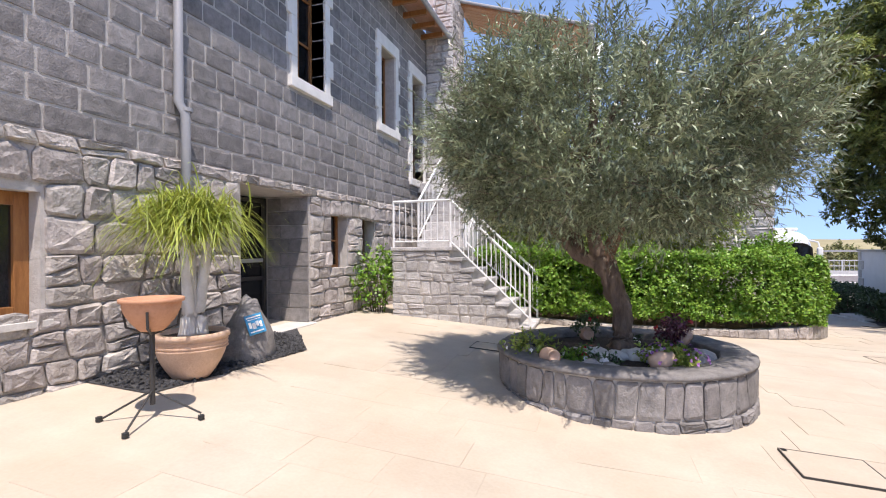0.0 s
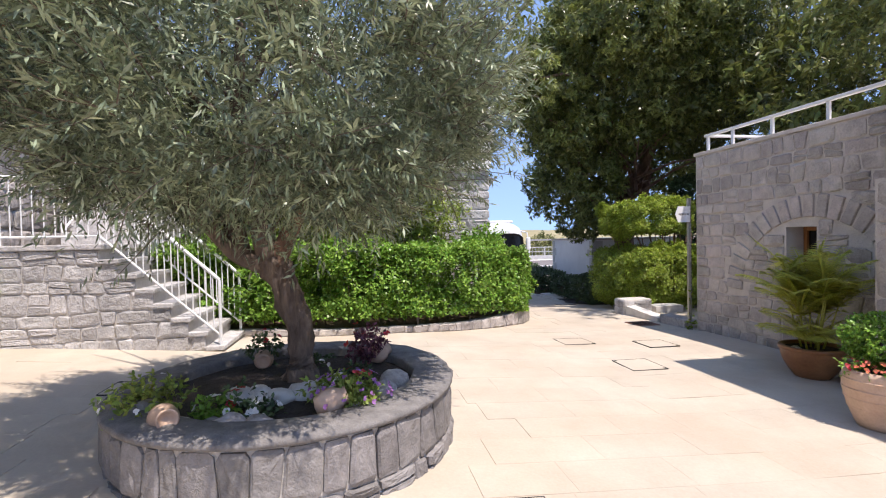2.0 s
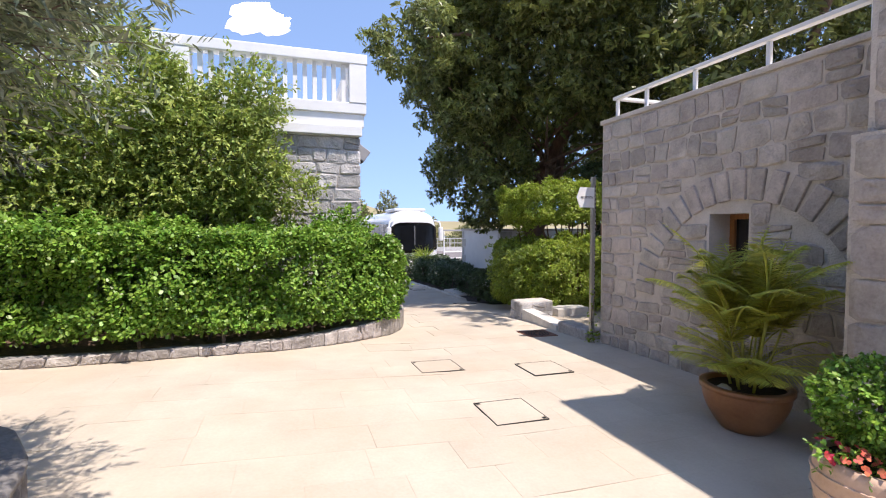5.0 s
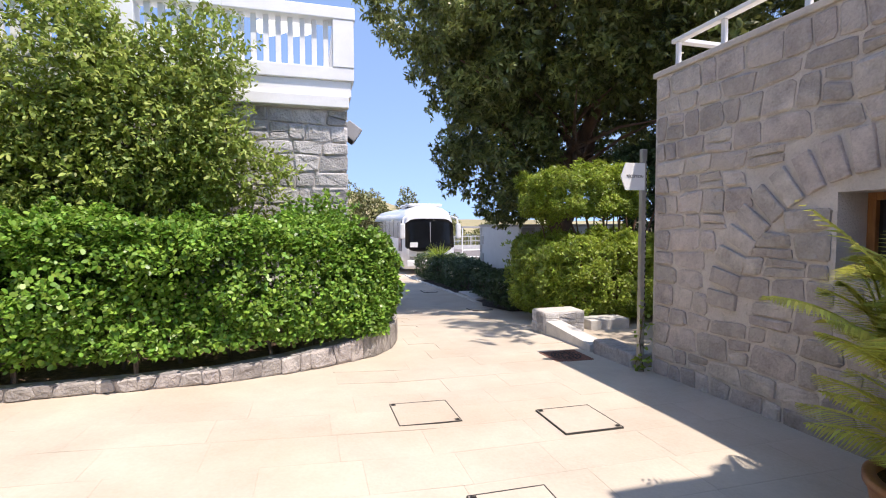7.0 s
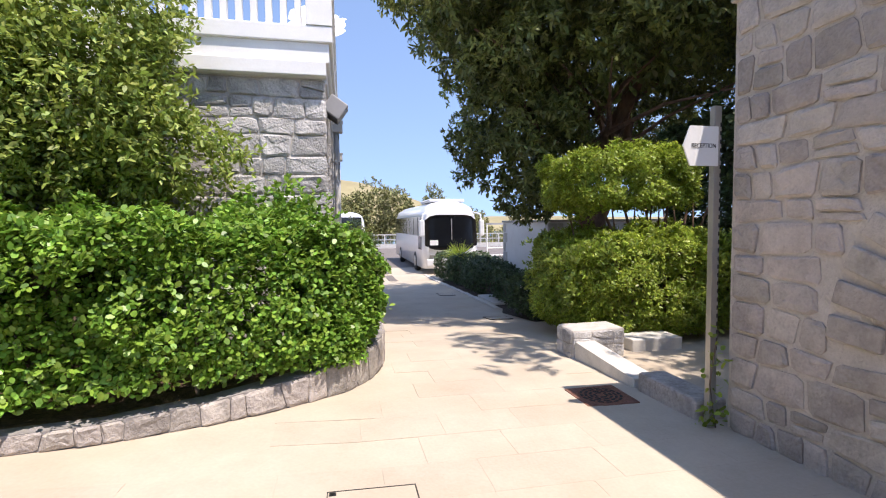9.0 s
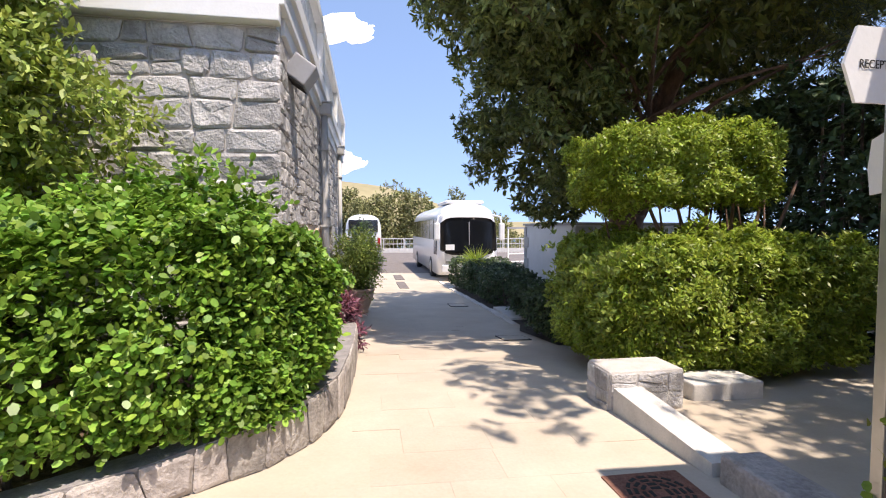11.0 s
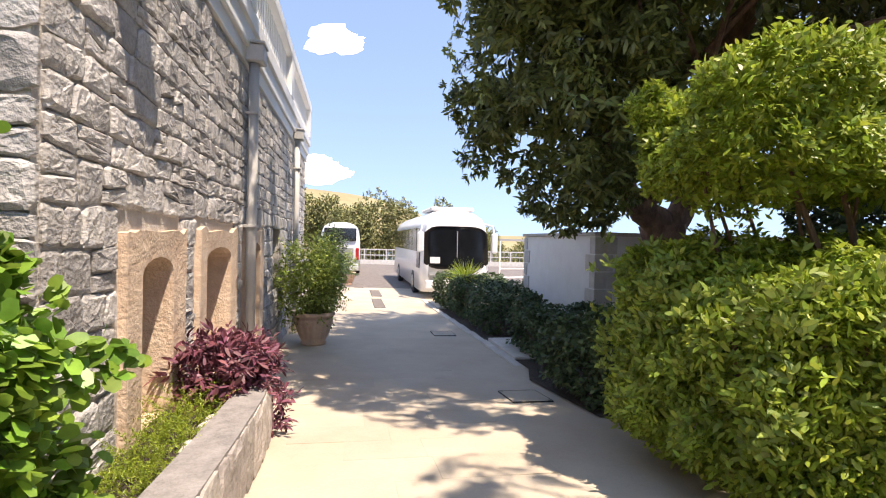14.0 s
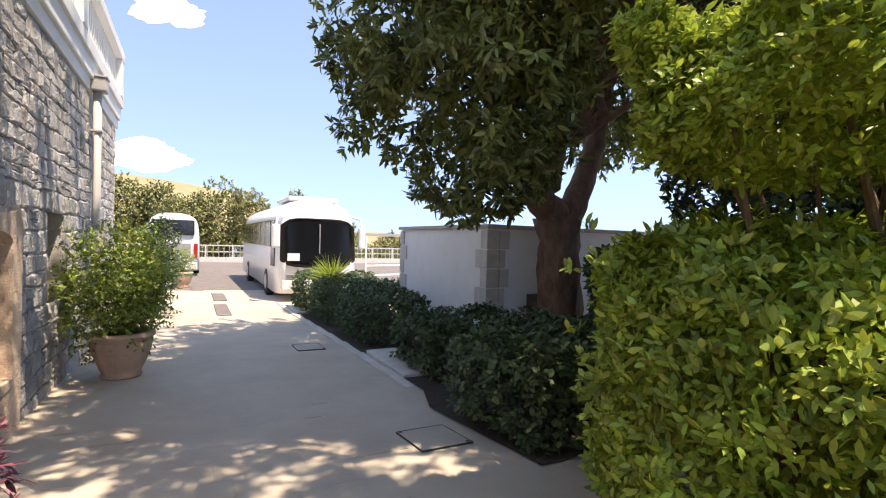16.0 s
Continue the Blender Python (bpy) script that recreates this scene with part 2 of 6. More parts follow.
def rand_dirs(rng, n):
    return unit(rng.normal(size=(n, 3)))


def lumpy(rng, d, amt=0.2, k=9):
    """A radius factor for directions d, uneven like a crown."""
    c = rand_dirs(rng, k)
    w = rng.uniform(-1, 1, k)
    return 1 + amt * np.sum(w * np.exp(4 * (d @ c.T - 1)), axis=1)


def crown_leaves(rng, centre, radii, shoots, per, shoot_len, leaf_len, leaf_w, shell=0.55, droop=0.0, amt=0.25, spread=0.8, flat_under=None, outward=0.9):
    """Leaves on shoots that fill an uneven ellipsoid, thickest near its outside."""
    d = rand_dirs(rng, shoots)
    rad = lumpy(rng, d, amt, 14) * (shell + (1 - shell) * rng.random(shoots) ** 0.6)
    base = np.asarray(centre) + d * np.asarray(radii) * rad[:, None]
    if flat_under is not None:
        low = base[:, 2] < flat_under
        base[low, 2] = flat_under + rng.random(low.sum()) * 0.35
    way = unit(d * outward + rng.normal(size=d.shape) * spread + np.array([0, 0, -droop]))
    t = np.tile(np.linspace(0.1, 1, per), shoots)[:, None]
    b, w = np.repeat(base, per, 0), np.repeat(way, per, 0)
    pos = b + w * t * shoot_len * np.repeat(rng.uniform(0.5, 1.3, shoots), per)[:, None]
    axis = unit(w * 0.7 + rng.normal(size=w.shape) * 0.6)
    normal = unit(rng.normal(size=w.shape) * 0.6 + np.array([0, 0, 1.0]) + np.repeat(d, per, 0) * 0.5)
    ln = rng.uniform(0.7, 1.2, len(pos)) * leaf_len
    return pos, axis, normal, ln, ln * leaf_w / leaf_len


def whorl_clumps(rng, centre, radii, clumps, size, shoots, leaf_len, leaf_w, per=9, keep=None, droop=0.45, inner=0.75):
    """Clumps on an uneven ellipsoid, each a dome of shoots that end in whorls of hanging leaves."""
    d = rand_dirs(rng, clumps)
    c = np.asarray(centre) + d * np.asarray(radii) * (lumpy(rng, d, 0.22, 14) * rng.uniform(inner, 1.0, clumps))[:, None]
    if keep is not None:
        k = keep(c)
        d, c = d[k], c[k]
    r = size * rng.uniform(0.6, 1.35, len(c))
    m = len(c) * shoots
    e = unit(rand_dirs(rng, m) + np.repeat(d, shoots, 0) * 0.55 + np.array([0, 0, 0.35]))
    tip = np.repeat(c, shoots, 0) + e * np.repeat(r, shoots)[:, None] * (0.55 + 0.5 * rng.random((m, 1))) * np.array([1, 1, 0.8])
    w = np.repeat(e, per, 0)
    sp = unit(np.cross(w, rand_dirs(rng, m * per)))
    axis = unit(w * rng.uniform(0.1, 0.8, (m * per, 1)) + sp * 0.9 + np.array([0, 0, -droop]))
    normal = unit(w + np.array([0, 0, 0.5]) + rng.normal(size=w.shape) * 0.35)
    ln = rng.uniform(0.6, 1.2, m * per) * leaf_len
    pos = np.repeat(tip, per, 0) + rng.normal(size=w.shape) * 0.02
    return pos, axis, normal, ln, ln * leaf_w / leaf_len


def hedge_leaves(rng, lo, hi, count, leaf, round_top=0.15, wave=0.06, per=6, wide=0.62, tufts=0, tuft=0.16, lie=0.75):
    """Rosettes of leaves over the faces of a clipped box with soft, uneven edges."""
    lo, hi = np.asarray(lo, float), np.asarray(hi, float)
    n = count // per
    size = hi - lo
    area = np.array([size[1] * size[2], size[1] * size[2], size[0] * size[2], size[0] * size[2], size[0] * size[1] * 1.2, size[0] * size[1] * 0.3])
    face = rng.choice(6, n, p=area / area.sum())
    p = lo + rng.random((n, 3)) * size
    nor = np.zeros((n, 3))
    for f in range(6):
        k = face == f
        ax, s = f // 2, f % 2
        if f >= 4:
            ax, s = 2, 1 - (f - 4)
        p[k, ax] = hi[ax] if s else lo[ax]
        nor[k, ax] = 1 if s else -1
    c = (lo + hi) / 2
    q = np.abs((p - c) / (size / 2))
    e = np.sort(q, axis=1)[:, 1]
    p = p - (p - c) * (round_top * np.maximum(0, e - 0.6)[:, None])
    ph = np.sin(p[:, 0] * 3.1 + 1) * np.cos(p[:, 2] * 4.3 + p[:, 1] * 2.7)
    p += nor * (wave * ph - rng.random(n) ** 2 * 0.22)[:, None]
    if tufts:
        c = p[rng.integers(0, n, tufts)]
        rise = np.zeros(n)
        for q, w in zip(c, rng.uniform(0.4, 1.0, tufts)):
            rise = np.maximum(rise, w * np.exp(-np.sum((p - q) ** 2, axis=1) / (2 * tuft * tuft * 0.3)))
        p += (nor * 0.8 + np.array([0, 0, 0.35])) * (rise * tuft - 0.5 * tuft)[:, None]
    axis0 = unit(nor + np.array([0, 0, 0.5]) + rng.normal(size=(n, 3)) * 0.35)
    b = np.repeat(p, per, 0)
    a0 = np.repeat(axis0, per, 0)
    sp = unit(np.cross(a0, rand_dirs(rng, n * per)))
    axis = unit(a0 * rng.uniform(0.3, 1.1, (n * per, 1)) + sp)
    normal = unit(a0 * (1.2 - lie * 0.8) + np.array([0, 0, lie]) + rng.normal(size=a0.shape) * 0.4)
    pos = b + rng.normal(size=b.shape) * 0.02
    ln = rng.uniform(0.65, 1.2, n * per) * leaf
    return pos, axis, normal, ln, ln * wide


# ---- stones ----
def stone_units(seed, count, bulge, rough):
    """Unit stones: 1 wide, 1 high, 1 deep, face towards -y, back at y = 0."""
    r = random.Random(seed)
    made = []
    for _ in range(count):
        bm = bmesh.new()
        cor = [r.uniform(0.0, rough * 0.5) for _ in range(8)]
        grid = []
        for j in range(4):
            row = []
            for i in range(4):
                u, v = (-0.5, -0.36, 0.36, 0.5)[i], (-0.5, -0.34, 0.34, 0.5)[j]
                edge = i in (0, 3) or j in (0, 3)
                cu = cor[0] if (i < 2) == (j < 2) else cor[1]
                k = 1 - (0.03 + cu * 0.3 if (i in (0, 3) and j in (0, 3)) else rough * 0.09 * r.random() if edge else 0)
                d = -1.0 * (0.7 + r.uniform(-rough, rough) * 0.3) if edge else -1.0 - bulge * r.random() + rough * r.uniform(-0.4, 0.3)
                row.append(bm.verts.new((u * k + (0 if edge else r.uniform(-0.06, 0.06)), d, v * k + (0 if edge else r.uniform(-0.06, 0.06)))))
            grid.append(row)
        for j in range(3):
            for i in range(3):
                bm.faces.new((grid[j][i], grid[j][i + 1], grid[j + 1][i + 1], grid[j + 1][i]))
        loop = [grid[0][i] for i in range(4)] + [grid[j][3] for j in (1, 2, 3)] + [grid[3][i] for i in (2, 1, 0)] + [grid[j][0] for j in (2, 1)]
        back = [bm.verts.new((v.co.x * 1.02, 0.0, v.co.z * 1.02)) for v in loop]
        for a in range(12):
            b = (a + 1) % 12
            bm.faces.new((loop[b], loop[a], back[a], back[b]))
        bm.normal_update()
        me = bpy.data.meshes.new("stone")
        bm.to_mesh(me)
        bm.free()
        for p in me.polygons:
            p.use_smooth = False
        made.append(me)
    return made


ASHLAR = stone_units(1, 8, 0.15, 0.12)
FIELD = stone_units(2, 18, 0.35, 0.9)
UNITS = {}


def units_for(kind, mat):
    key = (kind, mat.name)
    if key not in UNITS:
        UNITS[key] = []
        for me in ASHLAR if kind == "ashlar" else FIELD:
            c = me.copy()
            c.materials.append(mat)
            UNITS[key].append(c)
    return UNITS[key]


STONES = []  # wall pieces, laid at the end of the file


def lay_stones(parent, place, u0, u1, z0, z1, kind, mat, row, width, depth, holes=(), seed=0, joint=0.02, near=(0, 0), floor=None, mat_joined=None):
    """Notes a stretch of masonry: place(u, z) gives the matrix of a stone's back centre; holes: (u0, u1, z0, z1)."""
    STONES.append((parent, place, u0, u1, z0, z1, kind, mat, row, width, depth, holes, seed, joint, near, floor))


def field_stone(r, quad, depth, joint):
    """One rough stone on a quad of (u, z) corners, back at y = 0: outline, chipped shoulder, uneven face."""
    cu, cz = sum(p[0] for p in quad) / 4, sum(p[1] for p in quad) / 4
    ring = []
    for i in range(4):
        a, b, c = quad[i - 1], quad[i], quad[(i + 1) % 4]
        cut = r.uniform(0.06, 0.24)
        for q, k in ((a, cut), (c, r.uniform(0.06, 0.24))):
            ring.append((b[0] + (q[0] - b[0]) * k * 0.8, b[1] + (q[1] - b[1]) * k * 0.8))
    out = []
    for u, z in ring:
        d = math.hypot(u - cu, z - cz) or 1
        k = max(0.4, 1 - (joint * r.uniform(0.35, 0.75)) / d)
        out.append((cu + (u - cu) * k, cz + (z - cz) * k))
    tilt_u, tilt_z = r.uniform(-0.2, 0.2), r.uniform(-0.2, 0.2)
    w = max(abs(u - cu) for u, z in out) + 1e-3
    h = max(abs(z - cz) for u, z in out) + 1e-3
    vs = [(u, 0.0, z) for u, z in out]
    vs += [(u, -depth * r.uniform(0.35, 0.8), z) for u, z in out]
    for s in (0.8, 0.42):
        for u, z in out:
            k = s * r.uniform(0.88, 1.1)
            x, y = (u - cu) * k, (z - cz) * k
            vs.append((cu + x, -depth * (r.uniform(0.82, 1.18) + tilt_u * x / w + tilt_z * y / h), cz + y))
    vs.append((cu, -depth * r.uniform(0.85, 1.25), cz))
    fs = []
    for q in range(3):
        for i in range(8):
            j = (i + 1) % 8
            fs.append((q * 8 + i, q * 8 + j, q * 8 + 8 + j, q * 8 + 8 + i))
    fs += [(24 + i, 24 + (i + 1) % 8, 32) for i in range(8)]
    return vs, fs


def field_quads(r, u0, u1, z0, z1, row, width, holes, keep):
    """Uneven courses: wavy beds, slanting joints, some stones split in two."""
    zs = [z0]
    while zs[-1] < z1 - 0.04:
        h = row * r.uniform(0.72, 1.3)
        zs.append(z1 if z1 - zs[-1] - h < row * 0.45 else zs[-1] + h)
    ph = [(r.uniform(0, 6), r.uniform(0, 6)) for _ in zs]
    amp = row * 0.06 if row < 0.6 else 0.0

    def bed(j, u):
        if j in (0, len(zs) - 1):
            return zs[j]
        return zs[j] + amp * (math.sin(u * 2.1 / row * 0.35 + ph[j][0]) + 0.8 * math.sin(u * 5.3 / row * 0.35 + ph[j][1]))
    quads = []
    for j in range(len(zs) - 1):
        zc = (zs[j] + zs[j + 1]) / 2
        spans = [(u0, u1)]
        for a, b, c, d in holes:
            if c < zc < d:
                spans = [s for p, q in spans for s in ((p, min(q, a)), (max(p, b), q)) if s[1] - s[0] > 0.05]
        for p, q in spans:
            u, s0 = p, 0.0
            while u < q - 0.03:
                w = width * r.uniform(0.55, 1.5)
                w = q - u if q - u - w < width * 0.45 else w
                s1 = r.uniform(-0.11, 0.11) * min(w, row) if u + w < q - 0.01 else 0.0
                a, b, c, d = u + s0, u + w + s1, u + w - s1, u - s0
                lo_a, lo_b, hi_c, hi_d = bed(j, a), bed(j, b), bed(j + 1, c), bed(j + 1, d)
                if keep is None or keep(u + w / 2, zc):
                    if row < 0.6 and w > 0.95 * row and r.random() < 0.22:
                        f, e = r.uniform(0.35, 0.65), r.uniform(0.35, 0.65)
                        md, mc = (d + (a - d) * (1 - f), lo_a + (hi_d - lo_a) * f), (c + (b - c) * (1 - e), lo_b + (hi_c - lo_b) * e)
                        quads.append(((a, lo_a), (b, lo_b), mc, md))
                        quads.append((md, mc, (c, hi_c), (d, hi_d)))
                    else:
                        quads.append(((a, lo_a), (b, lo_b), (c, hi_c), (d, hi_d)))
                u += w
                s0 = s1
    return quads


def build_field(parent, place, u0, u1, z0, z1, mat, row, width, depth, holes, seed, joint, near, keep):
    r = random.Random(seed)
    quads = field_quads(r, u0, u1, z0, z1, row, width, holes, keep)
    quads.sort(key=lambda q: (q[0][0] - near[0]) ** 2 + (q[0][1] - near[1]) ** 2)
    inv = parent_world(parent).inverted()
    far_v, far_f = [], []
    for i, quad in enumerate(quads):
        cu, cz = sum(p[0] for p in quad) / 4, sum(p[1] for p in quad) / 4
        m = place(cu, cz)
        along = (place(cu + 0.01, cz).translation - m.translation).dot(m.col[0].xyz)
        s = 1 if along > 0 else -1
        local = [(s * (u - cu), z - cz) for u, z in quad]
        if s < 0:
            local = [local[1], local[0], local[3], local[2]]
        vs, fs = field_stone(r, local, depth * r.uniform(0.65, 1.35), joint)
        if i < 280:
            me = bpy.data.meshes.new("stone")
            me.from_pydata(vs, [], fs)
            me.materials.append(mat)
            ob = new("stone", me)
            ob.parent = parent
            ob.matrix_basis = inv @ m
        else:
            n = len(far_v)
            far_v.extend((m @ Vector(v))[:] for v in vs)
            far_f.extend(tuple(x + n for x in f) for f in fs)
    if far_v:
        me = bpy.data.meshes.new("masonry")
        me.from_pydata(far_v, [], far_f)
        me.materials.append(JOINED.get(mat.name, mat))
        ob = new("masonry", me)
        ob.parent = parent
        ob.matrix_basis = inv
        ob["kind"] = "stuff"


def build_stones():
    for parent, place, u0, u1, z0, z1, kind, mat, row, width, depth, holes, seed, joint, near, floor in STONES:
        if kind == "field":
            build_field(parent, place, u0, u1, z0, z1, mat, row, width, depth, holes, seed, joint, near, floor)
            continue
        r = random.Random(seed)
        us = units_for(kind, mat)
        spots = []
        z = z0
        while z < z1 - 0.04:
            h = min(row * r.uniform(0.8, 1.25) if kind != "ashlar" else row * r.uniform(0.95, 1.05), z1 - z)
            if z1 - (z + h) < row * 0.4:
                h = z1 - z
            zc = z + h / 2
            spans = [(u0, u1)]
            for a, b, c, d in holes:
                if c < zc < d:
                    spans = [s for p, q in spans for s in ((p, min(q, a)), (max(p, b), q)) if s[1] - s[0] > 0.05]
            for p, q in spans:
                u = p
                while u < q - 0.03:
                    w = width * (r.uniform(0.55, 1.6) if kind != "ashlar" else r.uniform(0.75, 1.25))
                    w = q - u if q - u - w < width * 0.45 else w
                    w = min(w, q - u)
                    jz = r.uniform(-0.12, 0.12) * h if kind != "ashlar" else 0
                    jh = h * (r.uniform(0.85, 1.12) if kind != "ashlar" else 1)
                    if kind != "ashlar" and floor is None and h > 0.13 and row < 0.6 and r.random() < 0.34:
                        f = r.uniform(0.35, 0.65)
                        for hh, zz in ((h * f, z + h * f / 2), (h * (1 - f), z + h * f + h * (1 - f) / 2)):
                            spots.append((u + w / 2 + r.uniform(-0.1, 0.1) * w, zz, w * r.uniform(0.8, 1.0) - joint, hh - joint, depth * r.uniform(0.6, 1.3), r.randrange(len(us)), 1))
                    elif floor is None or floor(u + w / 2, zc):
                        spots.append((u + w / 2, zc + jz, w - joint, jh - joint, depth * r.uniform(0.6, 1.4), r.randrange(len(us)), r.choice((1, -1)) if kind != "ashlar" else 1))
                    u += w
            z += h
        spots.sort(key=lambda s: (s[0] - near[0]) ** 2 + (s[1] - near[1]) ** 2)
        inv = parent_world(parent).inverted()
        vs, fs, n = [], [], 0
        for i, (u, zc, w, h, d, k, flip) in enumerate(spots):
            m = place(u, zc) @ Matrix.Diagonal((w, d, h, 1))
            if i < 280:
                ob = new("stone", us[k])
                ob.parent = parent
                ob.matrix_basis = inv @ m
            else:
                me = us[k]
                vs.extend((m @ v.co)[:] for v in me.vertices)
                fs.extend(tuple(x + n for x in p.vertices) for p in me.polygons)
                n += len(me.vertices)
        if vs:
            me = bpy.data.meshes.new("masonry")
            me.from_pydata(vs, [], fs)
            me.materials.append(JOINED.get(mat.name, mat))
            ob = new("masonry", me)
            ob.parent = parent
            ob.matrix_basis = inv
            ob["kind"] = "stuff"


M_ASHLAR_J = surf("dressed_basalt_far", (0.145, 0.136, 0.132), (0.29, 0.272, 0.262), 9, 0.9, 0.5, 70, island=0.22)
M_ROUGH_J = surf("rough_basalt_far", (0.23, 0.207, 0.19), (0.54, 0.49, 0.45), 7, 0.88, 0.8, 45, island=0.25)
M_GREY_J = surf("grey_basalt_far", (0.3, 0.288, 0.28), (0.58, 0.558, 0.54), 5, 0.88, 0.8, 40, island=0.22)
M_COURT_J = surf("weathered_basalt_far", (0.27, 0.235, 0.212), (0.56, 0.495, 0.445), 5, 0.9, 0.7, 50, island=0.22, stain=(0.56, 0.5, 0.45), stain_amt=0.45)
JOINED = {"weathered_basalt": M_COURT_J, "dressed_basalt": M_ASHLAR_J, "rough_basalt": M_ROUGH_J, "grey_basalt": M_GREY_J}


def face_x(x, sign=1):
    """Stones on a wall plane x = const, u = y; sign 1 faces +x."""
    return lambda u, z: Matrix.Translation((x, u, z)) @ Matrix.Rotation(radians(90 * sign), 4, "Z")


def face_y(y):
    """Stones on a wall plane y = const that faces -y, u = x."""
    return lambda u, z: Matrix.Translation((u, y, z))


def slab(lo, hi, holes, axis):
    """A wall block with openings cut through; axis: the one that runs along it ('x' or 'y'); holes: (u0, u1, z0, z1)."""
    a = 0 if axis == "x" else 1
    us = sorted({lo[a], hi[a], *[v for h in holes for v in h[:2]]})
    zs = sorted({lo[2], hi[2], *[v for h in holes for v in h[2:]]})
    us = [u for u in us if lo[a] <= u <= hi[a]]
    zs = [z for z in zs if lo[2] <= z <= hi[2]]
    bm = bmesh.new()
    for p, q in zip(us, us[1:]):
        start = None
        for r, s in zip(zs, zs[1:]):
            cut = any(h[0] <= (p + q) / 2 <= h[1] and h[2] <= (r + s) / 2 <= h[3] for h in holes)
            if not cut and start is None:
                start = r
            if (cut or s == zs[-1]) and start is not None:
                end = r if cut else s
                l3, h3 = list(lo), list(hi)
                l3[a], h3[a], l3[2], h3[2] = p, q, start, end
                add_box(bm, l3, h3)
                start = None
    bmesh.ops.remove_doubles(bm, verts=bm.verts, dist=1e-4)
    return bm


# ---- ground ----
def ground_sheet():
    xs = [-600, -200, -60, -20, *np.arange(-8, 14.1, 0.5), 20, 40, 80, 200, 600]
    ys = [-300, -80, -20, *np.arange(-6, 46, 0.5), 50, 58, 64, 70, 80, 90, 140, 300, 700, 1500]
    bm = bmesh.new()
    rows = [[bm.verts.new((x, y, g(x, y) - 0.005)) for x in xs] for y in ys]
    for a, b in zip(rows, rows[1:]):
        for i in range(len(xs) - 1):
            bm.faces.new((a[i], a[i + 1], b[i + 1], b[i]))
    ob = part("ground", bm, M_PAVE)
    ob.data.materials.append(M_ASPHALT)
    ob.data.materials.append(M_HILL)
    for p in ob.data.polygons:
        c = p.center
        p.material_index = 2 if c.y > 60 or abs(c.x) > 40 else 1 if c.y > 31 else 0
    return tagged(smooth(ob), kind="structure", label="pale beige stone paved ground sloping gently", category="ground")


GROUND = ground_sheet()


def leaf_part(name, data, outline, mat, parent, cup=0.15):
    return mesh_part(name, leaf_mesh(name, *data, outline=outline, cup=cup), mat, parent)


def wood_window(parent, x, y0, y1, z0, z1, mat, mull=1, bars=1, w=0.055):
    """A wooden casement in a wall plane x: frame members, glazing bars and a dark pane."""
    t = 0.05
    win = part("window", box((x - 0.012, y0 + w, z0 + w), (x - 0.004, y1 - w, z1 - w)), M_GLASS_D, parent, "dark reflecting pane in a wooden frame")
    for a, b, c, d in ((y0, y0 + w, z0, z1), (y1 - w, y1, z0, z1), (y0 + w, y1 - w, z0, z0 + w), (y0 + w, y1 - w, z1 - w, z1)):
        part("frame_member", box((x - t, a, c), (x + 0.03, b, d), 0.006), mat, win)
    for i in range(mull):
        yc = y0 + (y1 - y0) * (i + 1) / (mull + 1)
        part("mullion", box((x - 0.03, yc - 0.03, z0 + w), (x + 0.025, yc + 0.03, z1 - w), 0.005), mat, win)
    for i in range(bars):
        zc = z0 + (z1 - z0) * (i + 1) / (bars + 1)
        part("glazing_bar", box((x - 0.02, y0 + w, zc - 0.016), (x + 0.018, y1 - w, zc + 0.016)), mat, win)
    return win


def quoined(parent, x, y0, y1, z0, z1, step=0.3):
    """A pale stone surround with long and short blocks round an opening."""
    z, i = z0, 0
    while z < z1 - 0.02:
        h = min(step, z1 - z)
        w = 0.24 if i % 2 else 0.14
        for a, b in ((y0 - w, y0), (y1, y1 + w)):
            part("surround_block", box((x - 0.25, a, z + 0.002), (x + 0.045, b, z + h - 0.002), 0.006), M_QUOIN, parent)
        z, i = z + h, i + 1
    part("window_sill", box((x - 0.25, y0 - 0.18, z0 - 0.17), (x + 0.07, y1 + 0.18, z0 - 0.002), 0.008), M_QUOIN, parent)
    part("lintel", box((x - 0.25, y0 - 0.2, z1 + 0.002), (x + 0.047, y1 + 0.2, z1 + 0.26), 0.01), M_QUOIN, parent)


# ---- old stone house: dressed stone above a rough base ----
hotel = thing("stone_house", -4.2, 6.0, g(-4.2, 6), "two-storey dark basalt house with pale window surrounds", "building")
XW = -4.2
H_HOLES = [(5.05, 6.55, 0.0, 2.32), (7.2, 7.75, 1.15, 2.12), (8.32, 8.85, 1.15, 2.12), (0.9, 2.78, 0.92, 1.95),
           (6.22, 7.0, 4.05, 6.3), (9.15, 9.9, 4.1, 5.75), (10.9, 11.7, 3.2, 5.75), (0.6, 2.72, 3.55, 5.6)]
hotel_wall = part("wall", slab((XW - 0.9, -6.0, -0.3), (XW, 17.0, 7.2), H_HOLES, "y"), M_MORTAR_D, hotel)
cut = [(a - 0.02, b + 0.02, c, d) for a, b, c, d in H_HOLES[:4]] + [(a - 0.2, b + 0.2, c - 0.17, d + 0.26) for a, b, c, d in H_HOLES[4:7]] + [H_HOLES[7]]
lay_stones(hotel_wall, face_x(XW), -1.0, 15.5, 2.45, 7.15, "ashlar", M_ASHLAR, 0.235, 0.38, 0.012, cut, 3, 0.03, (5.5, 3.2))
lay_stones(hotel_wall, face_x(XW), -1.0, 15.5, 0.15, 2.45, "field", M_ROUGH, 0.25, 0.32, 0.042, cut, 4, 0.02, (4.5, 1.2))
part("end_wall", box((-9, 16.5, -0.3), (XW - 0.9, 17.0, 7.2)), M_MORTAR_D, hotel)
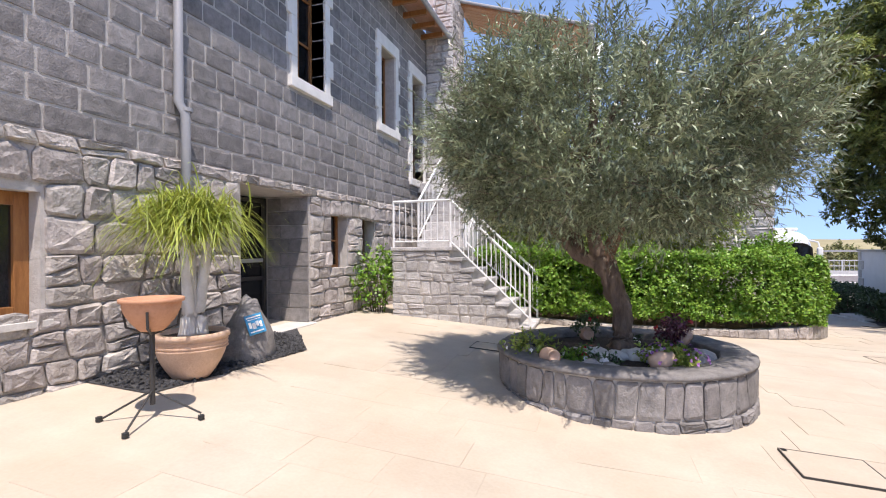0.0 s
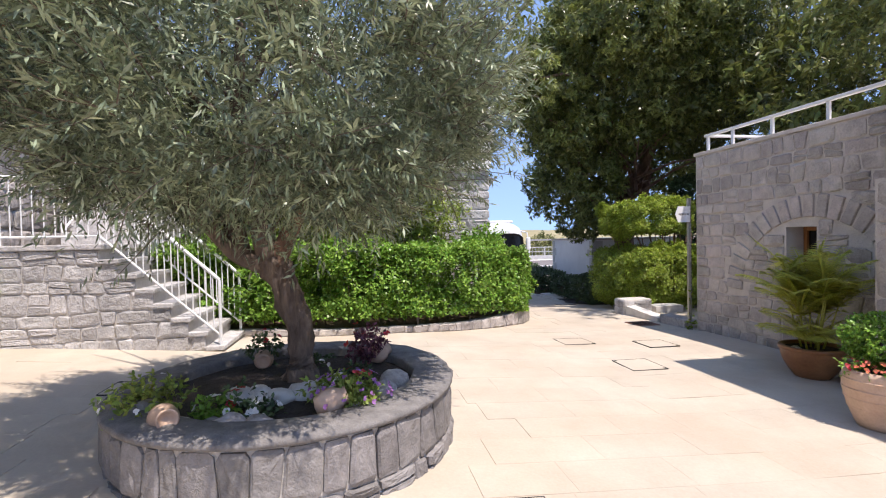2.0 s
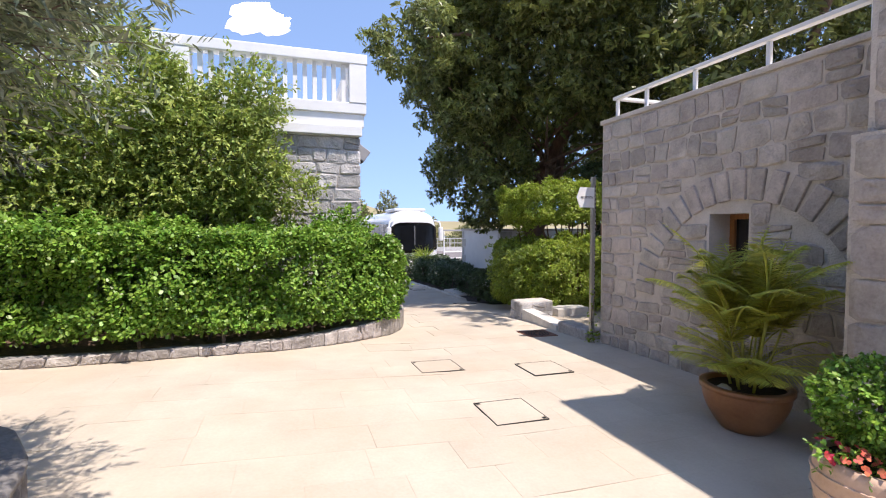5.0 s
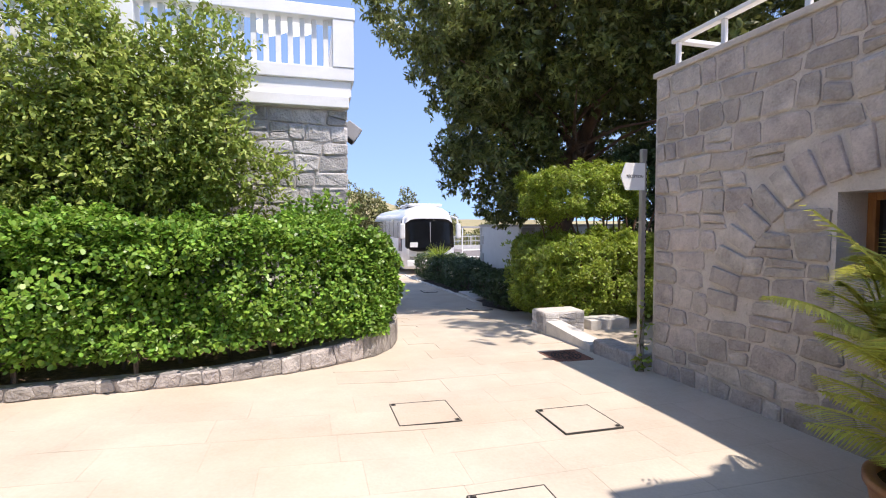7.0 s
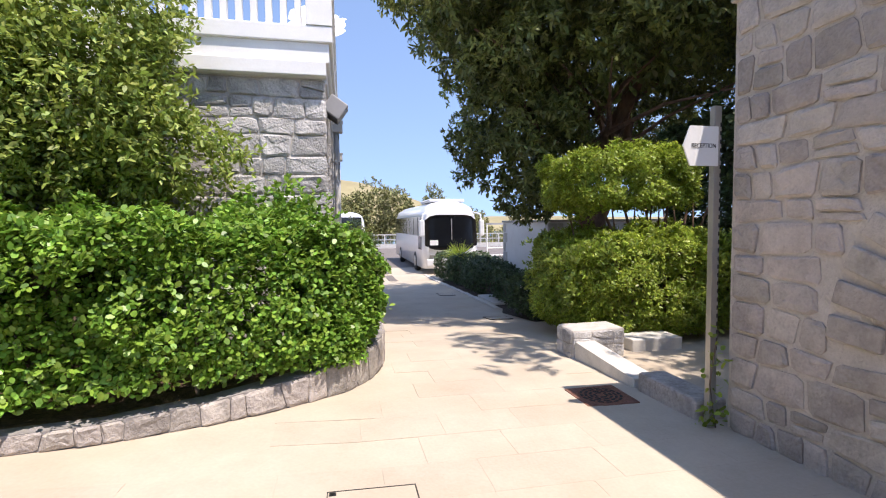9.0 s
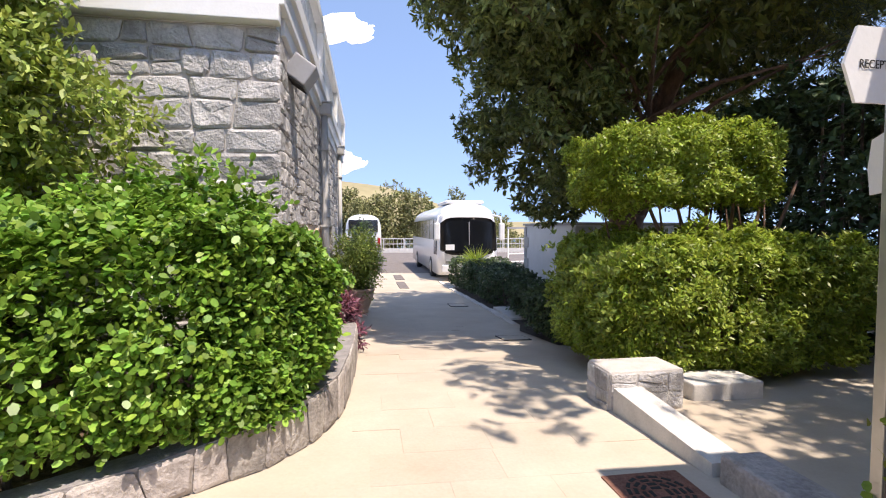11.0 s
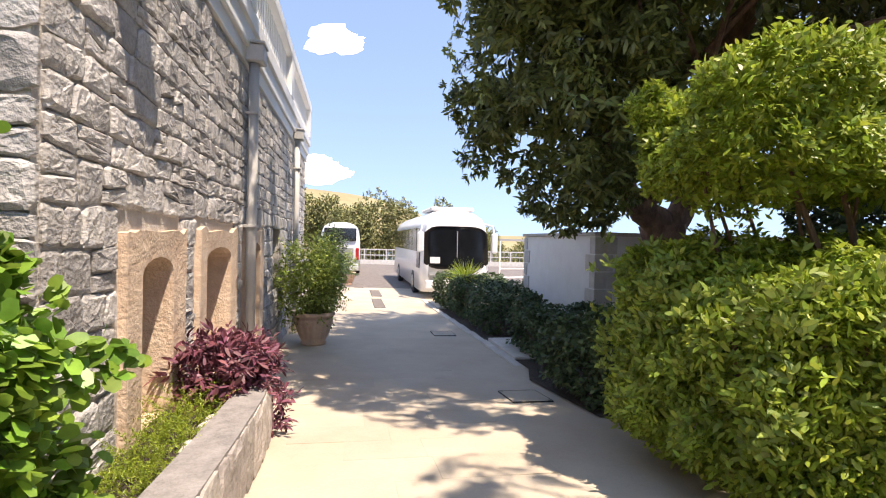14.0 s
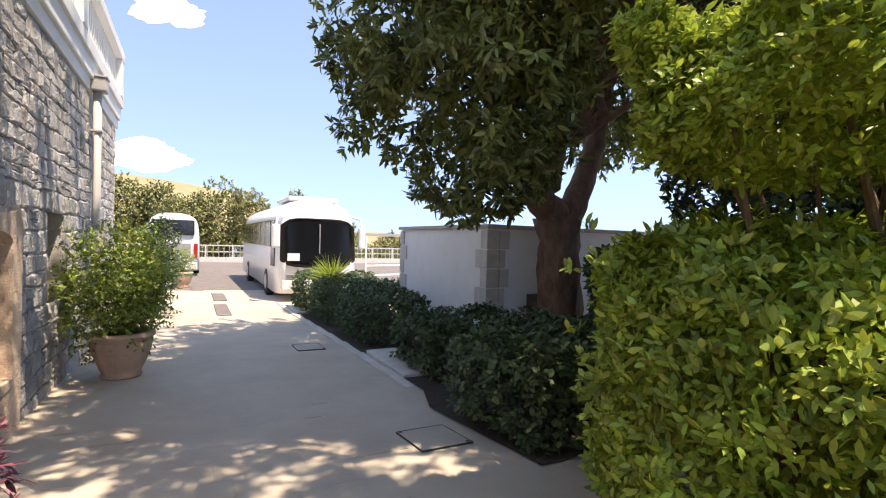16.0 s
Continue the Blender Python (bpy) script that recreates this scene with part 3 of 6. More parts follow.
part("rear_wall", box((-9.5, -6, -0.3), (-9, 17.0, 7.2)), M_MORTAR_D, hotel)
part("near_wall", box((-9, -6, -0.3), (XW - 0.9, -5.5, 7.2)), M_MORTAR_D, hotel)
wood_window(hotel, XW - 0.22, 7.2, 7.75, 1.15, 2.12, M_WOOD, 1, 1)
wood_window(hotel, XW - 0.25, 8.32, 8.85, 1.15, 2.12, M_WOOD_D, 1, 2)
wood_window(hotel, XW - 0.16, 0.9, 2.78, 0.92, 1.95, M_WOOD, 1, 0, 0.11)
part("window_sill", box((XW - 0.3, 0.8, 0.86), (XW + 0.05, 2.85, 0.918), 0.006), M_TRIM, hotel, "pale stone sill")
wood_window(hotel, XW - 0.25, 6.22, 7.0, 4.05, 6.3, M_WOOD, 1, 2)
wood_window(hotel, XW - 0.25, 9.15, 9.9, 4.1, 5.75, M_WOOD, 1, 2)
wood_window(hotel, XW - 0.25, 10.9, 11.7, 3.2, 5.75, M_WOOD_D, 1, 2)
wood_window(hotel, XW - 0.25, 0.6, 2.72, 3.55, 5.6, M_WOOD_D, 1, 1)
for h in H_HOLES[4:7]:
    quoined(hotel, XW, *h)
# dark glazed door deep in its reveal
door = part("door", box((XW - 0.86, 5.07, 0.3), (XW - 0.82, 6.53, 2.3)), M_GLASS_D, hotel, "dark glazed entrance door deep in a stone reveal")
for y in (5.07, 5.78, 6.46):
    part("door_stile", box((XW - 0.87, y, 0.3), (XW - 0.78, y + 0.07, 2.3), 0.005), M_DARK, door)
for z in (0.3, 1.0, 1.28, 2.22):
    part("door_rail", box((XW - 0.865, 5.14, z), (XW - 0.79, 6.46, z + 0.06), 0.005), M_METAL if z == 1.28 else M_DARK, door)
part("threshold", box((XW - 0.9, 5.0, 0.2), (XW + 0.12, 6.6, 0.34), 0.01), M_TRIM, hotel, "pale worn stone threshold")
for k in range(9):
    z = 0.345 + 0.218 * k
    for x0, x1 in ((XW - 0.76, XW - 0.36), (XW - 0.355, XW - 0.01)) if k % 2 else ((XW - 0.76, XW - 0.52), (XW - 0.515, XW - 0.01)):
        part("reveal_stone", box((x0, 6.535, z), (x1, 6.56, z + 0.205), 0.006), M_ASHLAR, hotel)
# eaves
roof = part("roof", bmesh.new(), M_TERRA, hotel, "tiled roof with a wide wooden eave")
bm = bmesh.new()
a = [bm.verts.new(v) for v in ((XW + 0.62, -6.2, 7.02), (XW + 0.62, 12.0, 7.02), (-9.6, 12.0, 9.6), (-9.6, -6.2, 9.6))]
b = [bm.verts.new((v.co.x, v.co.y, v.co.z + 0.12)) for v in a]
for q in ((0, 1, 2, 3),):
    bm.faces.new([a[i] for i in q][::-1])
    bm.faces.new([b[i] for i in q])
for i in range(4):
    j = (i + 1) % 4
    bm.faces.new((a[i], a[j], b[j], b[i]))
bm.to_mesh(roof.data)
bm.free()
for i in range(30):
    y = -5.8 + i * 0.6
    part("rafter", box((XW, y, 6.9), (XW + 0.58, y + 0.09, 7.01), 0.005), M_WOOD, roof, "brown wooden rafter end")
part("gutter", tube([(XW + 0.66, -6.2, 7.02), (XW + 0.66, 12.0, 7.02)], 0.06, 10), M_METAL, roof, "grey metal gutter")
# projecting stone pier and timber porch roof
pier = part("pier", box((-4.2, 12.0, 0.3), (-3.45, 13.0, 8.6)), M_MORTAR_D, hotel, "projecting stone pier")
lay_stones(pier, face_y(12.0), -4.2, -3.45, 2.5, 8.6, "field", M_GREY, 0.2, 0.34, 0.05, (), 31, 0.02, (-3.8, 6))
lay_stones(pier, face_x(-3.45), 12.0, 13.0, 2.5, 8.6, "field", M_ROUGH, 0.2, 0.34, 0.04, (), 32, 0.02, (12.5, 6))
PORCH = Matrix.Translation((-3.5, 12.6, 8.15)) @ Matrix.Rotation(radians(19), 4, "Y")
bm = box((0.1, 0.0, 0.031), (3.5, 1.7, 0.06))
bmesh.ops.transform(bm, matrix=PORCH, verts=bm.verts)
porch = part("porch_roof", bm, M_WOOD, hotel, "orange timber boarded porch roof")
for k in range(9):
    bm = box((0, 0.19 * k, 0), (3.6, 0.19 * k + 0.182, 0.03), 0.003)
    bmesh.ops.transform(bm, matrix=PORCH, verts=bm.verts)
    part("board", bm, M_WOOD, porch)
bm = box((-0.1, -0.08, 0.062), (3.75, 1.8, 0.13), 0.02)
bmesh.ops.transform(bm, matrix=PORCH, verts=bm.verts)
part("porch_cover", bm, M_METAL, porch, "grey sheet metal roof edge")
# rain pipe with its bend
pipe = thing("rain_pipe", XW + 0.08, 4.1, 1.9, "grey metal rain pipe down the stone wall", "pipe")
smooth(part("pipe", tube([(XW + 0.07, 4.05, 7.0), (XW + 0.07, 4.06, 3.05), (XW + 0.12, 4.1, 2.92), (XW + 0.12, 4.12, 0.3)], 0.05, 12), M_METAL, pipe))
for z in (5.6, 4.2, 2.95, 1.6):
    part("bracket", lathe([(0.062, 0), (0.062, 0.04), (0.04, 0.04), (0.04, 0), (0.062, 0)], XW + (0.07 if z > 3 else 0.12), 4.06 if z > 3 else 4.11, z, 16), M_METAL, pipe)

# ---- outside stairs ----
stairs = thing("stone_stairs", -2.2, 8.6, g(-2.2, 8.6), "basalt stone stairs with a landing", "stairs")
landing = part("landing", box((-3.45, 8.05, 0.0), (-2.35, 9.2, 1.44), 0.01), M_MORTAR, stairs, "rubble stone landing")
part("slab", box((-3.47, 8.0, 1.442), (-2.3, 9.2, 1.51), 0.012), M_GREY, landing)
for i in range(7):
    top = 1.51 - 0.19 * (i + 1)
    part("riser", box((-2.348 + 0.2 * i, 8.05, 0.0), (-2.152 + 0.2 * i, 9.2, top - 0.06)), M_MORTAR, stairs)
    part("tread", box((-2.35 + 0.2 * i, 8.0, top - 0.058), (-2.12 + 0.2 * i, 9.22, top), 0.01), M_GREY, stairs)
STEP_CUT = [(-2.35 + 0.2 * i, -2.15 + 0.2 * i, 1.51 - 0.19 * (i + 1) - 0.06, 2.0) for i in range(7)]
lay_stones(landing, face_y(8.05), -3.45, -0.97, 0.12, 1.44, "field", M_GREY, 0.2, 0.28, 0.024, STEP_CUT, 9, 0.018, (-2.4, 0.8))
for i in range(9):
    part("upper_step", box((-3.4, 9.2 + 0.24 * i, 0.2), (-2.35, 9.44 + 0.24 * i + 0.02, 1.51 + 0.18 * (i + 1)), 0.01), M_GREY, stairs)
part("upper_landing", box((-4.2, 11.3, 2.9), (-2.35, 12.6, 3.13), 0.01), M_GREY, stairs)


def railing(label, pts, height, gap=0.11, group="stair railings"):
    """A white steel railing along a sloping line: rails, end posts and thin bars."""
    p = [Vector(q) for q in pts]
    up = Vector((0, 0, height))
    r = thing("stair_railing", *p[0], label, "railing", group)
    part("top_rail", tube([q + up for q in p], 0.024, 8), M_WHITE, r)
    part("bottom_rail", tube([q + Vector((0, 0, 0.1)) for q in p], 0.015, 8), M_WHITE, r)
    for q in p:
        part("post", tube([q - Vector((0, 0, 0.04)), q + up], 0.02, 8), M_WHITE, r)
    for a, b in zip(p, p[1:]):
        n = max(2, int((b - a).length / gap))
        for i in range(1, n):
            q = a.lerp(b, i / n)
            part("bar", tube([q + Vector((0, 0, 0.1)), q + up], 0.008, 6), M_WHITE, r)
    return r


railing("white steel railing down the stone stairs", [(-3.43, 8.07, 1.51), (-2.35, 8.07, 1.51), (-0.98, 8.07, 0.2)], 0.82)
railing("white steel railing down the stone stairs", [(-2.35, 9.1, 1.51), (-0.98, 9.1, 0.2)], 0.82)
railing("white steel railing up the upper stairs", [(-3.4, 9.25, 1.6), (-3.4, 11.3, 3.15)], 0.85)
railing("white steel railing up the upper stairs", [(-2.38, 9.25, 1.6), (-2.38, 11.3, 3.15)], 0.85)

# ---- bath house with the balcony ----
bath = thing("balcony_house", 1.0, 17, g(1, 17), "grey basalt house with a white balustraded roof terrace", "building")
B_HOLES = [(13.14, 13.62, -0.12, 0.98), (14.4, 15.2, -0.12, 1.02), (16.05, 16.75, -0.2, 1.05), (17.95, 18.6, 0.25, 1.28), (20.9, 21.5, -0.3, 1.2)]
side_wall = part("side_wall", slab((2.95, 12.2, -1.2), (3.75, 22.6, 3.05), [(a - 0.02, b + 0.02, c - 0.02, d + 0.02) for a, b, c, d in B_HOLES], "y"), M_MORTAR, bath)
F_HOLES = [(-1.3, -0.5, 0.2, 1.75), (0.75, 1.55, 0.2, 1.45)]
front_wall = part("front_wall", slab((-6, 12.2, -1.2), (2.95, 12.9, 3.05), F_HOLES, "x"), M_MORTAR, bath)
part("back_wall", box((-6, 22.0, -1.2), (2.95, 22.6, 3.05)), M_MORTAR, bath)
part("terrace_slab", box((-6, 12.2, 3.052), (3.75, 22.6, 3.22)), M_WHITE, bath)
for a, b, c, d in F_HOLES:
    part("window", box((a + 0.05, 12.45, c + 0.05), (b - 0.05, 12.47, d - 0.05)), M_GLASS_D, bath, "dark window behind the shrubs")
    for p, q, r, s in ((a, a + 0.06, c, d), (b - 0.06, b, c, d), (a + 0.06, b - 0.06, d - 0.06, d), (a + 0.06, b - 0.06, c, c + 0.06)):
        part("frame_member", box((p, 12.4, r), (q, 12.5, s), 0.005), M_WOOD_D, bath)
lay_stones(side_wall, face_x(3.75), 12.25, 22.6, -0.75, 3.04, "field", M_GREY, 0.18, 0.22, 0.025, [(a - 0.26, b + 0.2, c - 0.6, d + 0.24) if k in (0, 1, 2) else (a - 0.02, b + 0.02, c, d) for k, (a, b, c, d) in enumerate(B_HOLES)], 5, 0.014, (13.5, 1.2))
lay_stones(front_wall, face_y(12.2), -2.5, 3.79, 0.1, 3.04, "field", M_GREY, 0.22, 0.32, 0.028, F_HOLES, 6, 0.018, (3.4, 1.8))
# peach plaster round the small arched windows, turned deep into the wall
def arched_surround(a, b, c, d, seed):
    """Plaster face and reveal of one arched opening, with a ragged outer edge."""
    r = random.Random(seed)
    rise = 0.1
    inner = [(a, c), (a, d - rise)] + [((a + b) / 2 - (b - a) / 2 * math.cos(t), d - rise + rise * math.sin(t)) for t in np.linspace(0.35, math.pi - 0.35, 7)] + [(b, d - rise), (b, c)]
    cy, cz = (a + b) / 2, (c + d) / 2
    bm = bmesh.new()
    rings = []
    for x, grow in ((3.3, 0.0), (3.74, 0.0), (3.79, 0.014)):
        rings.append([bm.verts.new((x, cy + (y - cy) * (1 + grow), cz + (z - cz) * (1 + grow))) for y, z in inner])
    for x in (3.8, 3.74):
        row = []
        for y, z in inner:
            s = 1 if y > cy + 0.02 else -1 if y < cy - 0.02 else 0
            row.append((x, y + s * 0.22, d + 0.17 if z > d - 0.13 else c - 0.55))
        rings.append(row)
    jit = [(r.uniform(-0.03, 0.03), r.uniform(-0.03, 0.03)) for _ in inner]
    rings[3:] = [[bm.verts.new((x, y + j[0], z + j[1])) for (x, y, z), j in zip(row, jit)] for row in rings[3:]]
    for p, q in zip(rings, rings[1:]):
        for i in range(len(inner)):
            k = (i + 1) % len(inner)
            bm.faces.new((p[i], p[k], q[k], q[i]))
    bmesh.ops.recalc_face_normals(bm, faces=bm.faces[:])
    return bm


for k, (a, b, c, d) in enumerate(B_HOLES[:3]):
    plaster = part("plaster_surround", arched_surround(a, b, c, d, k), M_PEACH, bath, "rough peach plaster window surround")
    part("sill", box((3.2, a + 0.003, c - 0.06), (3.8, b - 0.003, c + 0.03), 0.01), M_PEACH, plaster)
    if k == 0:
        part("niche_back", box((3.2, a + 0.003, c + 0.03), (3.34, b - 0.003, d)), M_PEACH, plaster)
    else:
        wood_window(bath, 3.36, a, b, c + 0.03, d, M_WOOD, 1, 2, 0.08)
for a, b, c, d in B_HOLES[3:]:
    wood_window(bath, 3.4, a, b, c, d, M_WOOD_D, 1, 1)
# cornice and balustrade
cornice = part("cornice", box((-6, 12.10, 3.225), (3.84, 12.4, 3.45), 0.012), M_WHITE, bath, "white painted cornice band")
part("cornice_band", box((-6, 12.05, 3.06), (3.80, 12.195, 3.222), 0.008), M_WHITE, cornice)
part("side_cornice", box((3.4, 12.402, 3.225), (3.84, 22.7, 3.45), 0.012), M_WHITE, cornice)
part("side_band", box((3.752, 12.402, 3.06), (3.80, 22.7, 3.222), 0.008), M_WHITE, cornice)
bal = part("balustrade", box((-6, 12.06, 3.452), (3.88, 12.32, 3.64), 0.01), M_WHITE, bath, "white painted balustrade with square balusters")
part("top_rail", box((-6, 12.04, 4.32), (3.90, 12.34, 4.50), 0.015), M_WHITE, bal)
part("side_base", box((3.62, 12.322, 3.452), (3.88, 22.7, 3.64), 0.01), M_WHITE, bal)
part("side_rail", box((3.60, 12.342, 4.32), (3.90, 22.7, 4.50), 0.015), M_WHITE, bal)
for x in (3.74, 0.9, -2.0, -4.9):
    part("pier", box((x - 0.16, 12.05, 3.642), (x + 0.14, 12.33, 4.318), 0.006), M_WHITE, bal)
for y in (15.6, 19.0, 22.5):
    part("pier", box((3.61, y - 0.15, 3.642), (3.89, y + 0.15, 4.318), 0.006), M_WHITE, bal)
x = -4.6
while x < 3.5:
    if min(abs(x - q) for q in (3.74, 0.9, -2.0, -4.9)) > 0.24:
        part("baluster", box((x - 0.036, 12.14, 3.642), (x + 0.036, 12.24, 4.318), 0.006), M_WHITE, bal)
    x += 0.165
y = 12.5
while y < 22.3:
    if min(abs(y - q) for q in (15.6, 19.0, 22.5)) > 0.22:
        part("baluster", box((3.70, y - 0.036, 3.642), (3.80, y + 0.036, 4.318), 0.006), M_WHITE, bal)
    y += 0.165
# floodlight below the cornice
lamp = thing("floodlight", 3.95, 12.9, 2.9, "grey wall floodlight with a wire guard", "lamp")
bm = box((-0.02, -0.16, -0.12), (0.24, 0.16, 0.12), 0.015)
bmesh.ops.transform(bm, matrix=Matrix.Translation((3.8, 12.85, 2.92)) @ Matrix.Rotation(radians(35), 4, "Y"), verts=bm.verts)
part("housing", bm, M_METAL, lamp)
for k in range(5):
    bm = box((-0.01, -0.15 + 0.07 * k, -0.135), (0.23, -0.14 + 0.07 * k, -0.122))
    bmesh.ops.transform(bm, matrix=Matrix.Translation((3.8, 12.85, 2.92)) @ Matrix.Rotation(radians(35), 4, "Y"), verts=bm.verts)
    part("guard_wire", bm, M_DARK, lamp)


def drain(y, zt, zb, seed):
    d = thing("drain_pipe", 3.87, y, zb, "grey painted drain pipe with a hopper head", "pipe", "drain pipes")
    smooth(part("pipe", tube([(3.87, y, zt), (3.87, y, zb)], 0.055, 12), M_PIPE, d))
    part("hopper", box((3.79, y - 0.11, zt - 0.02), (3.99, y + 0.11, zt + 0.17), 0.02), M_PIPE, d)
    part("hopper_rim", box((3.78, y - 0.125, zt + 0.172), (4.0, y + 0.125, zt + 0.2), 0.006), M_PIPE, d)
    for z in (zt - 0.6, (zt + zb) / 2, zb + 0.4):
        part("bracket", box((3.79, y - 0.07, z), (3.935, y + 0.07, z + 0.03), 0.004), M_PIPE, d)


drain(15.75, 3.1, g(3.9, 15.75) - 0.02, 0)
drain(20.0, 3.1, g(3.9, 20) - 0.02, 1)

# ---- courtyard wall and tower ----
court = thing("courtyard_wall", 7.0, 7.5, g(7, 7.5), "shaded basalt rubble courtyard wall with a bricked-up arch", "wall", kind="structure")
court_wall = part("wall", slab((6.72, 5.3, -0.6), (7.3, 9.1, 2.84), [(6.85, 7.3, 0.95, 1.55)], "y"), M_MORTAR_L, court)
ARCH_C, ARCH_R = (6.95, 0.55), 1.28


lay_stones(court_wall, face_x(6.72, -1), 5.48, 9.08, -0.25, 2.83, "field", M_COURT, 0.21, 0.27, 0.02, [(6.83, 7.32, 0.93, 1.57)], 7, 0.03, (7.5, 1.2), lambda u, z: not (z > ARCH_C[1] and abs(math.hypot(u - ARCH_C[0], z - ARCH_C[1]) - ARCH_R) < 0.2))
for k in range(21):
    an = math.pi * (0.03 + 0.94 * k / 20)
    m = Matrix.Translation((6.72, ARCH_C[0] + math.cos(an) * ARCH_R, ARCH_C[1] + math.sin(an) * ARCH_R)) @ Matrix.Rotation(an - math.pi / 2, 4, "X")
    vo = box((-0.03, -0.07, -0.15), (0.05, 0.07, 0.15), 0.012)
    bmesh.ops.transform(vo, matrix=m, verts=vo.verts)
    part("arch_stone", vo, M_COURT, court_wall)
wood_window(court, 7.05, 6.85, 7.3, 0.95, 1.55, M_WOOD, 0, 0)
part("return_wall", box((7.302, 8.5, -0.6), (12, 9.1, 2.84)), M_MORTAR_L, court)
part("coping", box((6.69, 5.3, 2.842), (7.35, 9.13, 2.9), 0.01), M_MORTAR_L, court)
part("terrace_fill", box((7.302, 5.3, 2.2), (12, 8.498, 2.6)), M_MORTAR_L, court)
tower = thing("stone_tower", 6.5, 2, g(6.5, 2), "tall basalt corner of a stone building in shade", "building")
tower_wall = part("wall", box((5.97, -8, 2.0), (9, 5.45, 4.65)), M_MORTAR_L, tower)
tower_base = part("base_wall", box((5.9, -8, -0.6), (9, 5.5, 1.998)), M_MORTAR_L, tower)
lay_stones(tower_wall, face_x(5.97, -1), -1.0, 5.43, 2.0, 4.63, "field", M_COURT, 0.26, 0.38, 0.018, (), 8, 0.045, (4.6, 1.8))
lay_stones(tower_base, face_x(5.9, -1), -1.0, 5.48, -0.3, 1.98, "field", M_COURT, 0.3, 0.42, 0.018, (), 18, 0.024, (4.6, 1.2))
rail = thing("terrace_rail", 6.85, 7.5, 2.9, "white painted steel rail on the wall top", "railing")
part("top_rail", box((6.78, 5.5, 3.16), (6.86, 8.98, 3.2), 0.006), M_WHITE, rail)
part("end_rail", box((6.862, 8.9, 3.16), (10.0, 8.98, 3.2), 0.006), M_WHITE, rail)
for y in (5.9, 6.75, 7.6, 8.35, 8.9):
    part("post", box((6.8, y, 2.9), (6.84, y + 0.04, 3.158), 0.004), M_WHITE, rail)
# sign post
post = thing("sign_post", 6.6, 9.14, g(6.6, 9.14), "slotted steel post with white direction arrows", "sign")
part("pole", box((6.57, 9.115, g(6.6, 9.14) - 0.02), (6.63, 9.165, 2.12), 0.006), M_STEEL, post)
for k in range(28):
    part("slot", box((6.617, 9.112, 0.35 + 0.06 * k), (6.626, 9.1155, 0.38 + 0.06 * k)), M_DARK, post)


def arrow(name, m, w, h, tip, text, flip):
    bm = bmesh.new()
    pts = [(0, -h / 2), (w, -h / 2), (w, h / 2), (0, h / 2), (-tip, 0)]
    if flip:
        pts = [(-x, z) for x, z in pts][::-1]
    f = [bm.verts.new((x, 0, z)) for x, z in pts]
    b = [bm.verts.new((x, 0.012, z)) for x, z in pts]
    bm.faces.new(f)
    bm.faces.new(b[::-1])
    for i in range(5):
        bm.faces.new((f[(i + 1) % 5], f[i], b[i], b[(i + 1) % 5]))
    bmesh.ops.transform(bm, matrix=m, verts=bm.verts)
    ob = part(name, bm, M_WHITE, post, "white arrow board")
    cu = bpy.data.curves.new("lettering", "FONT")
    cu.body, cu.size, cu.align_x, cu.align_y = text, 0.045 if len(text) > 3 else 0.09, "CENTER", "CENTER"
    cu.extrude = 0.0008
    cu.materials.append(M_DARK)
    t = new("lettering", cu)
    t.parent = ob
    t.matrix_basis = m @ pose((-w if flip else w) * 0.47, -0.003, 0, 90, 0, 0) @ Matrix.Diagonal((0.85, 1, 1, 1))
    return ob


arrow("arrow_board", pose(6.36, 9.1, 1.83, 0, 0, 0), 0.23, 0.28, 0.055, "RECEPTION", False)
arrow("arrow_board", pose(6.85, 9.42, 1.5, 0, 0, 50), 0.33, 0.25, 0.06, "CA", True)

# ---- low walls at the path's right edge ----
block = thing("stone_block", 6.75, 11.35, g(6.75, 11.3), "square basalt block at the path edge", "block")
core = part("core", box((6.52, 11.15, g(6.7, 11.3) - 0.1), (7.2, 11.55, 0.05), 0.03), M_MORTAR, block)
lay_stones(core, face_y(11.15), 6.53, 7.19, -0.28, 0.03, "field", M_GREY, 0.16, 0.24, 0.014, (), 41, 0.012, (6.8, 0))
lay_stones(core, face_x(6.52, -1), 11.16, 11.54, -0.3, 0.03, "field", M_GREY, 0.16, 0.22, 0.014, (), 42, 0.012, (11.3, 0))
lowk = thing("low_kerb", 6.75, 10.6, g(6.75, 10.6), "low stone kerb sloping beside the path", "kerb")
bm = bmesh.new()
v = [bm.verts.new(p) for p in ((6.55, 11.15, -0.32), (6.8, 11.15, -0.32), (6.8, 11.15, -0.08), (6.55, 11.15, -0.08), (6.58, 10.05, -0.3), (6.83, 10.05, -0.3), (6.83, 10.05, -0.17), (6.58, 10.05, -0.17))]
for q in ((0, 1, 2, 3), (5, 4, 7, 6), (4, 0, 3, 7), (1, 5, 6, 2), (3, 2, 6, 7), (4, 5, 1, 0)):
    bm.faces.new([v[i] for i in q])
part("kerb", bm, M_TRIM, lowk)
low2 = thing("stone_block", 6.8, 9.75, g(6.8, 9.7), "long dark basalt kerb block", "block")
part("block", box((6.58, 9.25, g(6.7, 9.6) - 0.1), (6.86, 10.0, -0.08), 0.03), M_ROUGH, low2)
bxp = thing("planter_box", 7.6, 11.2, g(7.6, 11.2), "low beige stone planter box under the shrub", "planter")
part("box", box((7.4, 11.3, g(7.6, 11.2) - 0.05), (8.1, 11.7, -0.15), 0.015), M_TRIM, bxp)

